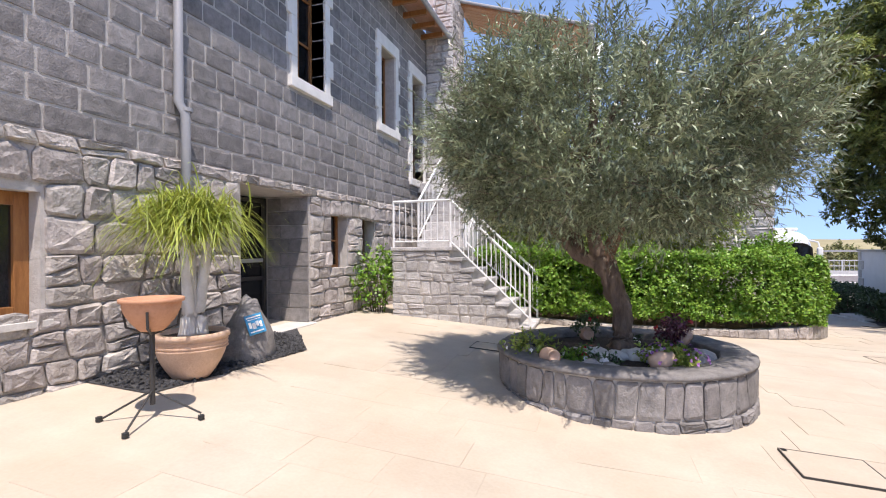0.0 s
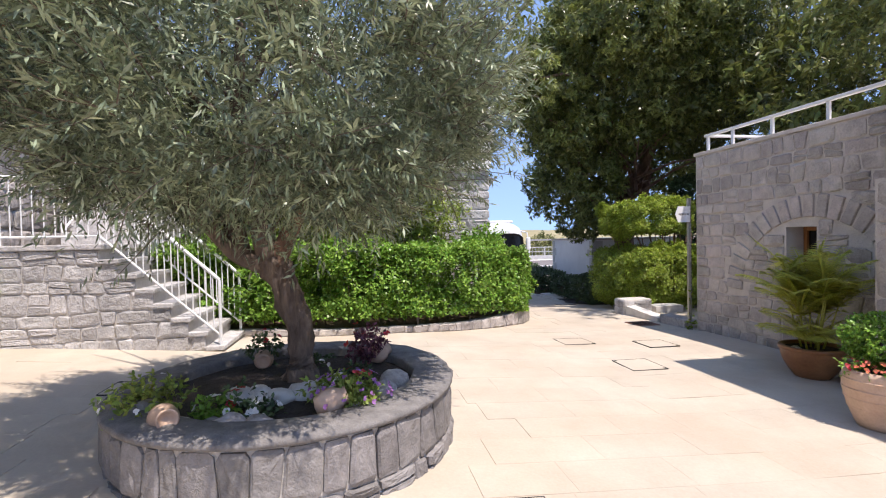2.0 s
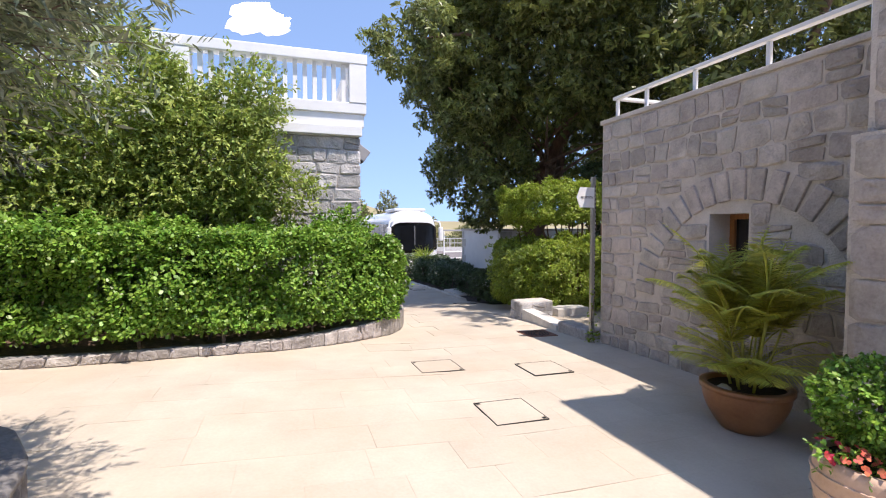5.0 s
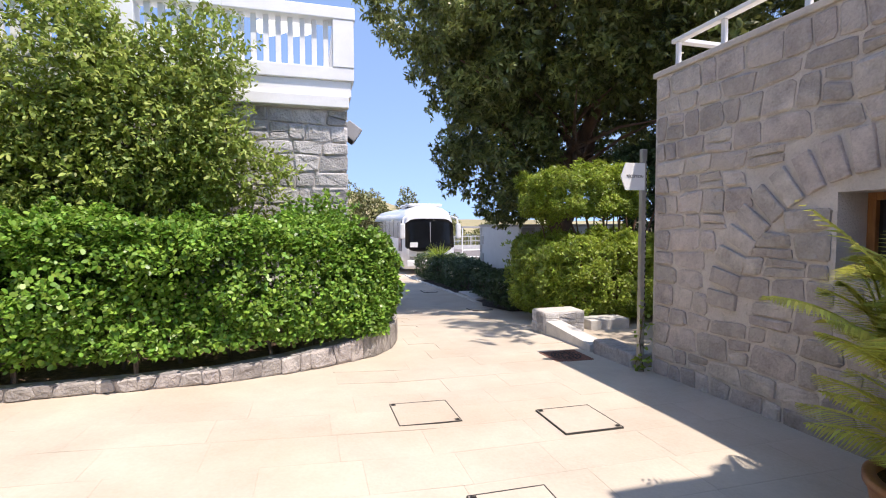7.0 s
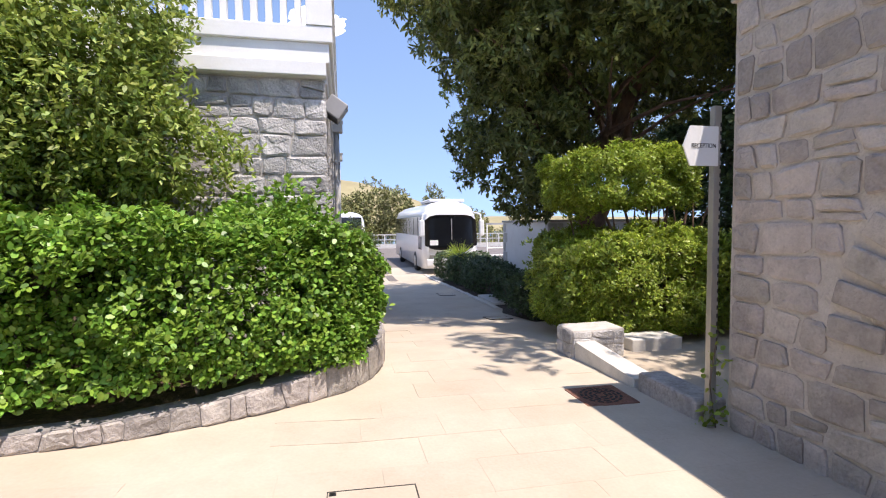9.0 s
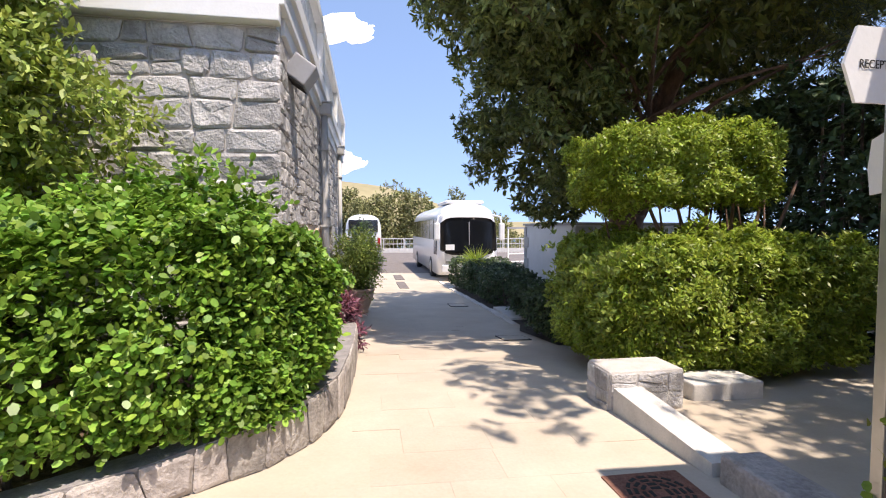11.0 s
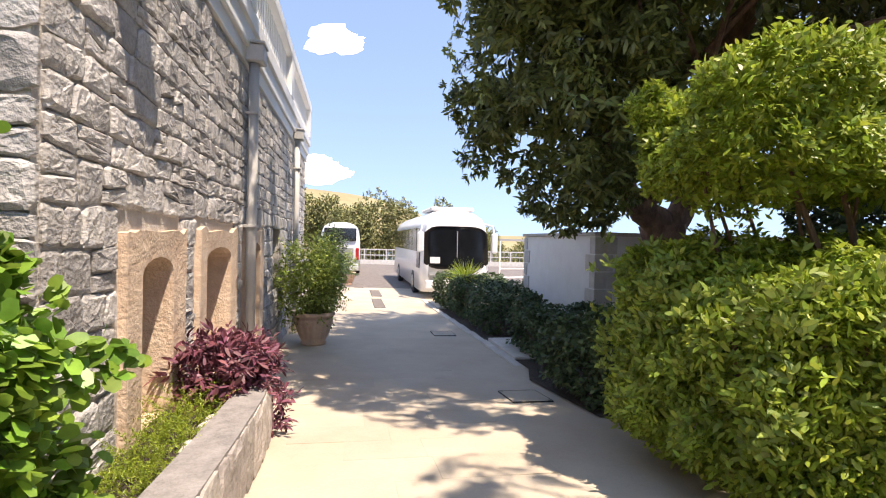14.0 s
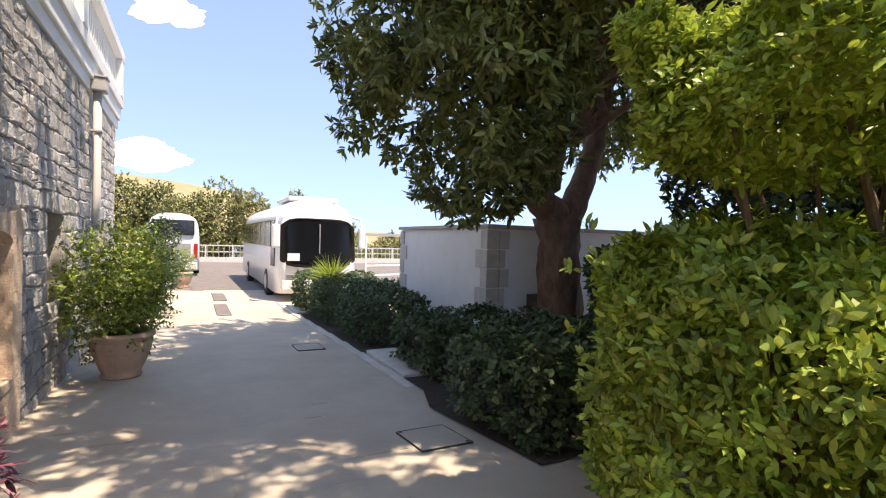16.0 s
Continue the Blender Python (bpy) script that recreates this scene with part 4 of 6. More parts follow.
# ---- round planter ----
planter = thing("round_planter", 0.3, 5.4, g(0.3, 5.4), "low round basalt planter wall round the olive tree", "planter")
PC, PR = (0.28, 5.36), 1.2
ring = part("wall", lathe([(PR - 0.26, -0.15), (PR - 0.01, -0.15), (PR - 0.01, 0.40), (PR - 0.26, 0.40), (PR - 0.26, -0.15)], *PC, 0.02, 64), M_MORTAR, planter)
part("soil", lathe([(0, 0.41), (0.5, 0.40), (PR - 0.25, 0.36)], *PC, 0.02, 40), M_SOIL, planter)
rim = lathe([(PR - 0.29, 0.36), (PR - 0.29, 0.425), (PR - 0.27, 0.445), (PR - 0.1, 0.452), (PR + 0.015, 0.44), (PR + 0.03, 0.425), (PR + 0.028, 0.402), (PR - 0.02, 0.398), (PR - 0.29, 0.36)], *PC, 0.02, 128)
for v in rim.verts:
    k = noise.noise(v.co * 6) * 0.012 + noise.noise(v.co * 19) * 0.006
    v.co += Vector((v.co.x - PC[0], v.co.y - PC[1], 0)).normalized() * k * 1.2 + Vector((0, 0, k * 0.6))
smooth(part("coping", rim, M_ASHLAR, planter, "worn grey stone coping ring"))


def round_face(u, z):
    an = u / PR
    return Matrix.Translation((PC[0] + (PR - 0.012) * math.cos(an), PC[1] + (PR - 0.012) * math.sin(an), z)) @ Matrix.Rotation(an + math.pi / 2, 4, "Z")


lay_stones(ring, round_face, 0, 2 * math.pi * PR, 0.1, 0.41, "field", M_ASHLAR, 0.29, 0.17, 0.024, (), 10, 0.016, (5.6, 0.2))
lay_stones(ring, round_face, 0, 2 * math.pi * PR, -0.05, 0.1, "field", M_ASHLAR, 0.15, 0.2, 0.03, (), 11, 0.012, (5.6, 0.2))

# ---- olive ----
olive = thing("olive_tree", 0.27, 5.45, 0.4, "old olive tree with a wide clipped silvery crown", "tree")


def gnarled(path, radii, seed, sides=18, amt=0.16):
    """A trunk with ridges and burrs."""
    pts = []
    p = [Vector(q) for q in path]
    rr = []
    for i in range(len(p) - 1):
        for k in range(5):
            pts.append(p[i].lerp(p[i + 1], k / 5))
            rr.append(radii[i] + (radii[i + 1] - radii[i]) * k / 5)
    pts.append(p[-1])
    rr.append(radii[-1])
    bm = tube(pts, rr, sides)
    for v in bm.verts:
        c = min(pts, key=lambda q: (q - v.co).length)
        k = noise.noise(Vector((v.co.x * 14 + seed, v.co.y * 14, v.co.z * 2.2))) + 0.5 * noise.noise(v.co * 25 + Vector((seed, 0, 0)))
        v.co += (v.co - c) * amt * 2 * k
    return bm


trunk = smooth(part("trunk", gnarled([(0.33, 5.42, 0.3), (0.35, 5.42, 0.55), (0.33, 5.43, 0.85), (0.22, 5.45, 1.15), (0.12, 5.46, 1.36)], [0.17, 0.112, 0.094, 0.104, 0.105], 3, 28, 0.3), M_BARK, olive))
OLIVE_ARMS = [[(0.12, 5.46, 1.3), (-0.12, 5.45, 1.4), (-0.3, 5.4, 1.6), (-0.8, 5.3, 2.1)], [(0.15, 5.46, 1.3), (0.25, 5.5, 1.55), (0.35, 5.5, 1.75), (0.9, 5.5, 2.5)],
         [(0.12, 5.46, 1.3), (0.05, 5.6, 1.6), (0.1, 6.0, 2.2), (0.2, 6.3, 3.0)], [(0.1, 5.46, 1.35), (0.02, 5.4, 1.7), (0.0, 5.0, 2.3), (0.1, 4.8, 2.9)], [(-0.1, 5.45, 1.4), (-0.2, 5.6, 1.8), (-0.5, 6.1, 2.6)]]
for i, li in enumerate(OLIVE_ARMS):
    smooth(part("limb", gnarled(li, [0.085, 0.07, 0.05, 0.03][: len(li)], 7 + i, 10, 0.1), M_BARK_R if i == 1 else M_BARK, olive))
rng = np.random.default_rng(1)
for i in range(26):
    a = Vector(OLIVE_ARMS[i % 5][2])
    d = Vector(rand_dirs(rng, 1)[0])
    d.z = abs(d.z) * 0.6
    part("branch", tube([a, a + d * 0.5 + Vector((0, 0, 0.25)), a + d * 1.3 + Vector((0, 0, 0.5))], [0.025, 0.016, 0.005], 6), M_BARK, olive)
OC, OR = np.array([0.15, 5.18, 2.5]), np.array([1.62, 1.58, 0.9])


def olive_clumps(count, shoots):
    """Sprays of long shoots set on the crown's outside, with shaded hollows between them."""
    data, twigs = [], []
    for _ in range(count):
        d = rand_dirs(rng, 1)[0]
        c = OC + d * OR * rng.uniform(0.8, 0.98)
        if c[2] < 1.78:
            c[2] = 1.78 + rng.random() * 0.25
        rr = rng.uniform(0.16, 0.3)
        m = int(shoots * rng.uniform(0.6, 1.2))
        way = unit(d * 0.9 + rng.normal(size=(m, 3)) * 0.5 + np.array([0, 0, 0.35]))
        base = c + rng.normal(size=(m, 3)) * rr * 0.5
        ln = rng.uniform(0.18, 0.42, m)
        per = 16
        t = np.tile(np.linspace(0.08, 1, per), m)[:, None]
        w = np.repeat(way, per, 0)
        pos = np.repeat(base, per, 0) + w * t * np.repeat(ln, per)[:, None]
        sp = unit(np.cross(w, rand_dirs(rng, m * per)))
        data.append((pos, unit(w * 0.75 + sp * 0.8), unit(sp * 0.4 + np.array([0, 0, 1.0]) + rng.normal(size=w.shape) * 0.5), rng.uniform(0.048, 0.085, m * per)))
        twigs += [(base[k], base[k] + way[k] * ln[k]) for k in range(0, m, 3)]
    return [np.concatenate([q[k] for q in data]) for k in range(4)], twigs


leaf_part("inner_crown", crown_leaves(rng, OC, OR * 0.9, 5200, 10, 0.26, 0.06, 0.014, 0.4, 0.0, 0.1, 0.8, 1.72), SLIM, M_OLIVE, olive)
(sp_pos, sp_axis, sp_nor, sp_len), sprays = olive_clumps(190, 30)
leaf_part("crown", (sp_pos, sp_axis, sp_nor, sp_len, sp_len * 0.2), SLIM, M_OLIVE, olive)
bm = bmesh.new()
for a, b in sprays:
    add_tube(bm, [a, b], [0.0035, 0.0015], 3)
tagged(part("twig", bm, M_BARK, olive), kind="stuff")

# ---- hedge, its bed and kerb ----
KERB = [(-0.95, 9.12), (0.0, 9.16), (0.9, 9.25), (1.7, 9.38), (2.4, 9.55), (3.0, 9.82), (3.5, 10.12), (3.95, 10.48), (4.2, 10.85), (4.35, 11.3), (4.4, 11.9), (4.42, 12.7), (4.42, 13.5), (4.38, 14.0), (4.3, 14.45)]
KTOP = [0.1, 0.1, 0.1, 0.11, 0.13, 0.17, 0.22, 0.28, 0.32, 0.34, 0.36, 0.4, 0.44, 0.46, 0.46]
bed = thing("hedge_bed", 1, 11, g(1, 11), "raised planting bed of dark soil and leaf litter", "planting bed")
bm = bmesh.new()
KW = [0.12, 0.12, 0.12, 0.13, 0.14, 0.16, 0.18, 0.2, 0.22, 0.22, 0.22, 0.22, 0.22, 0.22, 0.22]
outer, inner = [], []
for i, (x, y) in enumerate(KERB):
    a = Vector(KERB[max(i - 1, 0)])
    b = Vector(KERB[min(i + 1, len(KERB) - 1)])
    d = (b - a).normalized()
    outer.append((x, y))
    inner.append((x - d.y * KW[i], y + d.x * KW[i]))
ks = []
for (x, y), (u, w), h in zip(outer, inner, KTOP):
    z = g(x, y)
    ks.append([bm.verts.new(q) for q in ((x, y, z - 0.1), (x, y, z + h), (u, w, z + h), (u, w, z - 0.1))])
for a, b in zip(ks, ks[1:]):
    for i in range(4):
        j = (i + 1) % 4
        bm.faces.new((a[i], b[i], b[j], a[j]))
bm.faces.new(ks[0])
bm.faces.new(ks[-1][::-1])
kerb_wall = part("kerb", bm, M_ASHLAR, bed, "curved kerb of dark basalt stones")
KL = [0]
for a, b in zip(KERB, KERB[1:]):
    KL.append(KL[-1] + math.dist(a, b))


def kerb_face(u, z):
    x, y = np.interp(u, KL, [p[0] for p in KERB]), np.interp(u, KL, [p[1] for p in KERB])
    x2, y2 = np.interp(u + 0.1, KL, [p[0] for p in KERB]), np.interp(u + 0.1, KL, [p[1] for p in KERB])
    x1, y1 = np.interp(u - 0.1, KL, [p[0] for p in KERB]), np.interp(u - 0.1, KL, [p[1] for p in KERB])
    h = np.interp(u, KL, KTOP)
    an = math.atan2(y2 - y1, x2 - x1)
    return Matrix.Translation((x, y, g(x, y) + h * z)) @ Matrix.Rotation(an, 4, "Z") @ Matrix.Diagonal((1, 1, h, 1))


lay_stones(kerb_wall, kerb_face, 0, KL[-1], 0.0, 0.97, "field", M_ROUGH, 0.95, 0.2, 0.02, (), 12, 0.02, (6.0, 0.5))
bm = bmesh.new()
grid = []
for i, x in enumerate(np.linspace(-3.4, 4.3, 40)):
    col = []
    for j, t in enumerate(np.linspace(0, 1, 14)):
        y0 = float(np.interp(x, [-3.4, -0.95] + [p[0] for p in KERB[1:11]], [9.25, 9.14] + [p[1] for p in KERB[1:11]])) + 0.06
        y = y0 + (12.18 - y0) * t
        col.append(bm.verts.new((x, y, g(x, y) + 0.07 + 0.05 * noise.noise(Vector((x * 2, y * 2, 0))) + 0.05 * (x > 3.6))))
    grid.append(col)
for a, b in zip(grid, grid[1:]):
    for j in range(13):
        bm.faces.new((a[j], b[j], b[j + 1], a[j + 1]))
smooth(part("soil", bm, M_MULCH, bed))
smooth(part("side_soil", box((3.74, 12.0, -0.6), (4.2, 14.4, -0.08), 0.02), M_SOIL, bed))

hedge = thing("clipped_hedge", 1.2, 10.6, g(1.2, 10.6), "clipped bright green hedge of glossy round leaves", "hedge")
rng = np.random.default_rng(2)


def bend_hedge(data):
    """Leads the straight hedge round the kerb's curve."""
    pos = data[0]
    x = pos[:, 0]
    front = np.interp(x, [-3, -0.95] + [p[0] for p in KERB[1:9]] + [4.5], [9.2, 9.14] + [p[1] for p in KERB[1:9]] + [11.5])
    t = (pos[:, 1] - 9.45) / (11.35 - 9.45)
    pos[:, 1] = front - 0.1 + t * np.maximum(0.7, 11.7 - front + 0.1)
    pos[:, 2] += np.interp(x, [-2.2, 0, 2, 3.4, 3.9, 4.3], [0.1, 0.04, -0.02, -0.05, -0.16, -0.22])
    keep = ~((x > 3.7) & (pos[:, 1] > 11.45))
    return [q[keep] for q in data]


leaf_part("foliage", bend_hedge(hedge_leaves(rng, (-2.3, 9.45, 0.2), (4.3, 11.35, 1.42), 125000, 0.052, 0.12, 0.08, 6, 0.66, 300, 0.24)), ROUND, M_HEDGE, hedge)
leaf_part("end_foliage", hedge_leaves(rng, (3.4, 10.8, 0.15), (4.26, 11.5, 1.18), 16000, 0.056, 0.3, 0.08, 6, 0.66, 50, 0.14), ROUND, M_HEDGE, hedge)
leaf_part("top_sprig", crown_leaves(rng, (3.25, 11.2, 1.38), (0.42, 0.35, 0.26), 150, 8, 0.16, 0.062, 0.04, 0.3, -0.2, 0.3), ROUND, M_HEDGE, hedge)
leaf_part("top_sprig", crown_leaves(rng, (3.5, 11.5, 1.3), (0.28, 0.2, 0.22), 120, 8, 0.16, 0.062, 0.04, 0.3, -0.2, 0.3), ROUND, M_HEDGE, hedge)
for i in range(15):
    x = -1.9 + 0.43 * i
    y = float(np.interp(x, [p[0] for p in KERB[:9]], [p[1] for p in KERB[:9]])) + 0.55 + 0.15 * math.sin(i * 2.1)
    z = g(x, y)
    part("stem", tube([(x, y, z), (x + 0.05 * math.sin(i), y + 0.03, z + 0.25), (x + 0.12 * math.sin(i * 1.7), y + 0.1, z + 0.75)], [0.022, 0.018, 0.01], 7), M_BARK, hedge)
stakes = [(0.9, 9.45), (1.75, 9.52)]
for x, y in stakes:
    st = thing("garden_stake", x, y, g(x, y), "short grey wooden garden stake", "stake", "garden stakes")
    part("stake", box((x - 0.02, y - 0.012, g(x, y)), (x + 0.02, y + 0.012, g(x, y) + 0.3), 0.004), M_BARK, st)

# ---- big evergreen over the path ----
ficus = thing("ficus_tree", 10.3, 17.5, g(10.3, 17.5), "large dark evergreen tree overhanging the path", "tree")
smooth(part("trunk", gnarled([(10.35, 17.4, -1.0), (10.35, 17.4, -0.2), (10.3, 17.4, 0.9), (10.25, 17.4, 1.5)], [0.5, 0.36, 0.32, 0.36], 21, 18, 0.12), M_BARK_R, ficus))
for i, li in enumerate([[(10.2, 17.4, 1.35), (9.9, 17.3, 1.75), (10.05, 17.3, 2.6), (10.0, 17.2, 3.6), (9.4, 16.6, 5.4)], [(10.35, 17.4, 1.35), (10.8, 17.5, 2.0), (11.2, 17.6, 2.8), (11.5, 17.7, 4.0), (12.2, 18, 6)], [(10.2, 17.4, 1.5), (9.5, 17.2, 1.9), (8.9, 16.9, 2.6), (8.0, 16.5, 4.0)], [(10.1, 17.3, 2.8), (10.7, 17.0, 3.7), (11.0, 16.4, 5.0)]]):
    smooth(part("limb", gnarled(li, [0.25, 0.2, 0.17, 0.13, 0.07][: len(li)], 25 + i, 12, 0.1), M_BARK_R, ficus))
rng = np.random.default_rng(3)
for i in range(30):
    a = Vector((10, 17, 3.2)) + Vector(rand_dirs(rng, 1)[0]) * 0.6
    d = Vector(rand_dirs(rng, 1)[0]) * rng.uniform(2, 4)
    d.z = abs(d.z)
    part("branch", tube([a, a + d * 0.5 + Vector((0, 0, 0.3)), a + d + Vector((0, 0, 0.2))], [0.06, 0.035, 0.01], 6), M_BARK_R, ficus)
def clear_of_trunk(c):
    """Keeps the far side thin and the fork of the trunk open."""
    fork = (c[:, 0] > 9.3) & (c[:, 0] < 11.8) & (c[:, 2] < 4.5)
    return (c[:, 1] < 19.6) & ~fork


leaf_part("inner_crown", crown_leaves(rng, (10.1, 16.2, 7.1), (3.8, 3.7, 3.2), 1700, 9, 0.5, 0.24, 0.085, 0.55, 0.35, 0.2), LANCE, M_FICUS, ficus)
FICUS_MASSES = (((10.4, 16.2, 6.9), (4.1, 4.1, 3.6), 570, 0.6, 24), ((8.05, 16.6, 3.7), (1.35, 1.55, 2.0), 100, 0.42, 24), ((9.2, 14.4, 7.3), (2.4, 1.8, 1.7), 90, 0.55, 22), ((8.1, 13.2, 7.2), (1.5, 1.6, 1.0), 55, 0.45, 20),
                ((7.0, 15.3, 5.0), (1.3, 1.5, 1.0), 50, 0.42, 20), ((5.8, 14.6, 5.9), (1.2, 1.2, 0.7), 34, 0.4, 20), ((12.4, 18.6, 4.0), (1.5, 1.2, 1.3), 60, 0.45, 20))
for li in ([(8.5, 15.8, 4.4), (7.4, 15.4, 4.7), (6.5, 15.1, 5.0)], [(8.0, 14.6, 6.2), (6.6, 14.4, 6.1), (5.6, 14.5, 5.9)], [(11.2, 17.6, 2.8), (11.8, 18.2, 3.5), (12.4, 18.6, 4.2)]):
    smooth(part("limb", tube(li, [0.06, 0.045, 0.02], 8), M_BARK_R, ficus))
for c, r, n, size, shoots in FICUS_MASSES:
    leaf_part("crown", whorl_clumps(rng, c, r, n, size, shoots, 0.15, 0.042, keep=clear_of_trunk if n > 500 else None, inner=0.82), LANCE, M_FICUS, ficus)
    # young growth on the outside, its colour also carrying the sun on the tips
    leaf_part("young_leaves", whorl_clumps(rng, c, np.array(r) * 1.03, n // 3, size * 0.55, 14, 0.13, 0.038, keep=lambda q: clear_of_trunk(q) & (q[:, 2] > 3.0), droop=0.2, inner=0.97), LANCE, M_FICUS_LIT, ficus)
leaf_part("inner_crown", crown_leaves(rng, (8.2, 16.8, 3.7), (1.0, 1.3, 1.6), 420, 9, 0.4, 0.2, 0.07, 0.3, 0.4, 0.2), LANCE, M_FICUS, ficus)
smooth(part("limb", gnarled([(9.4, 16.6, 5.4), (8.8, 15.2, 6.4), (8.5, 13.1, 7.1)], [0.08, 0.06, 0.03], 39, 10, 0.08), M_BARK_R, ficus))
shade = thing("shade_tree", 13.6, 11.2, g(12, 11.2), "dark evergreen tree behind the courtyard wall", "tree")
smooth(part("trunk", gnarled([(13.6, 11.2, -0.6), (13.6, 11.1, 2.0), (13.5, 10.9, 4.5)], [0.22, 0.18, 0.1], 33, 12, 0.1), M_BARK, shade))
leaf_part("inner_crown", crown_leaves(rng, (13.6, 10.6, 5.2), (2.6, 2.1, 2.4), 1100, 9, 0.45, 0.22, 0.08, 0.4, 0.4, 0.3), LANCE, M_FICUS, shade)
leaf_part("crown", whorl_clumps(rng, (13.6, 10.6, 5.2), (2.7, 2.2, 2.5), 150, 0.55, 22, 0.14, 0.042), LANCE, M_FICUS, shade)

leaf_part("upper_crown", whorl_clumps(rng, (10.4, 8.2, 6.3), (2.4, 1.7, 1.6), 70, 0.5, 22, 0.14, 0.042, inner=0.3), LANCE, M_FICUS, shade)
# unseen foliage added overhead to shade the path, with a limb to carry it
leaf_part("over_path_crown", whorl_clumps(rng, (7.8, 9.3, 7.0), (0.8, 1.1, 0.5), 16, 0.42, 16, 0.14, 0.042, inner=0.2), LANCE, M_FICUS, shade)
smooth(part("limb", tube([(10.2, 8.0, 6.0), (9.0, 9.2, 6.5), (7.8, 9.6, 6.9)], [0.05, 0.04, 0.02], 8), M_BARK, shade))
smooth(part("limb", tube([(13.5, 10.9, 3.0), (11.8, 9.8, 4.8), (10.2, 8.0, 6.0)], [0.12, 0.08, 0.04], 8), M_BARK, shade))
# pine behind the courtyard wall
pine = thing("pine_tree", 14.5, 15, g(12, 15), "tall blue-green pine behind the wall", "tree")
smooth(part("trunk", tube([(14.5, 15, -1), (14.4, 15, 5), (14.2, 15, 10)], [0.3, 0.22, 0.08], 10), M_BARK, pine))
rng = np.random.default_rng(8)
M_PINE = surf("pine_needles", (0.05, 0.075, 0.04), (0.12, 0.16, 0.09), 2, 0.6, 0, 40, island=0.35)
leaf_part("crown", crown_leaves(rng, (14.5, 14, 7.5), (4.2, 4.0, 3.8), 5000, 10, 0.5, 0.22, 0.02, 0.4, 0.3, 0.4), SLIM, M_PINE, pine)

# ---- clipped shrubs right of the path ----
shrub = thing("clipped_shrub", 8.3, 12.8, g(8.3, 12.8), "rounded yellow-green clipped shrub", "shrub")
rng = np.random.default_rng(4)
leaf_part("foliage", hedge_leaves(rng, (6.86, 11.6, -0.28), (9.85, 13.5, 1.12), 112000, 0.058, 0.3, 0.1, 9, 0.38, 240, 0.28, 0.25), LANCE, M_SHRUB, shrub)
for i in range(10):
    part("stem", tube([(7.6 + 0.2 * i, 12.7 + 0.1 * math.sin(i * 2), -0.4), (7.5 + 0.22 * i, 12.8, 0.6), (7.3 + 0.26 * i, 12.9 + 0.3 * math.sin(i), 1.7)], [0.02, 0.018, 0.01], 6), M_BARK_R, shrub)
q = rng.random((160, 3)) * np.array([2.9, 1.7, 0.08]) + np.array([6.8, 11.7, 1.08])
q[:90, 0], q[:90, 2] = 6.8 + rng.random(90) * 0.06, rng.uniform(0.2, 1.0, 90)
tips = np.repeat(q, 9, 0)
leaf_part("new_growth", (tips + rng.normal(size=tips.shape) * 0.012, rand_dirs(rng, len(tips)) + np.array([-0.3, -0.3, 0.9]), rand_dirs(rng, len(tips)) + np.array([0, -0.5, 0.8]), rng.uniform(0.05, 0.085, len(tips)), 0.028), LANCE, M_LIME, shrub)
topi = thing("topiary_shrub", 8.5, 13.3, g(8.5, 13.3), "flat-topped yellow-green shrub on thin stems", "shrub")
leaf_part("foliage", hedge_leaves(rng, (7.0, 12.1, 1.5), (9.1, 13.45, 2.28), 48000, 0.058, 0.3, 0.12, 9, 0.38, 100, 0.34, 0.25), LANCE, M_SHRUB, topi)
for i in range(6):
    part("stem", tube([(8.0 + 0.25 * i, 12.5, -0.4), (7.95 + 0.27 * i, 12.55, 1.0), (7.6 + 0.42 * i, 12.6, 1.8)], [0.03, 0.025, 0.015], 7), M_BARK_R, topi)
LOWS = [(8.0, 14.9, 0.75, 0.68, 0.85), (8.75, 15.35, 0.8, 0.7, 0.9), (8.5, 17.5, 0.8, 0.7, 0.8), (8.35, 20.2, 0.7, 1.0, 0.9), (8.35, 22.6, 0.7, 1.0, 1.0), (9.0, 24.2, 0.8, 1.0, 1.0), (8.1, 24.6, 0.5, 0.8, 1.1), (9.3, 22.0, 0.7, 1.0, 0.9)]
rng = np.random.default_rng(6)
for x, y, a, b, h in LOWS:
    z = g(x, y)
    low = thing("low_shrub", x, y, z, "dense dark green low shrub beside the path", "shrub", "dark shrubs along the path")
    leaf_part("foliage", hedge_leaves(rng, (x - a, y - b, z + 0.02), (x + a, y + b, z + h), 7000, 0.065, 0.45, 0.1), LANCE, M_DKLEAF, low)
    for k in range(4):
        part("stem", tube([(x + 0.1 * k - 0.15, y, z - 0.02), (x + 0.2 * k - 0.3, y + 0.1, z + h * 0.7)], [0.018, 0.008], 6), M_BARK, low)
BACKS = [(11.6, 13.2, 1.6, 1.6, 3.8), (12.5, 10.8, 1.5, 1.3, 4.2), (11.0, 15.5, 1.2, 1.0, 1.6), (12.9, 15.5, 1.4, 1.2, 4.4)]
for x, y, a, b, h in BACKS:
    z = g(x, y)
    low = thing("tall_shrub", x, y, z, "tall dark green shrub in deep shade", "shrub", "tall shrubs behind the path")
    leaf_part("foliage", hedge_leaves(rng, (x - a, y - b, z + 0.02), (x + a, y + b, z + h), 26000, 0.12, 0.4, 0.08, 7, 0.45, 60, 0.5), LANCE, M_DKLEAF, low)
    for k in range(6):
        part("stem", tube([(x + 0.3 * k - 0.8, y, z - 0.02), (x + 0.33 * k - 0.85, y + 0.1, z + h)], [0.03, 0.015], 6), M_BARK, low)


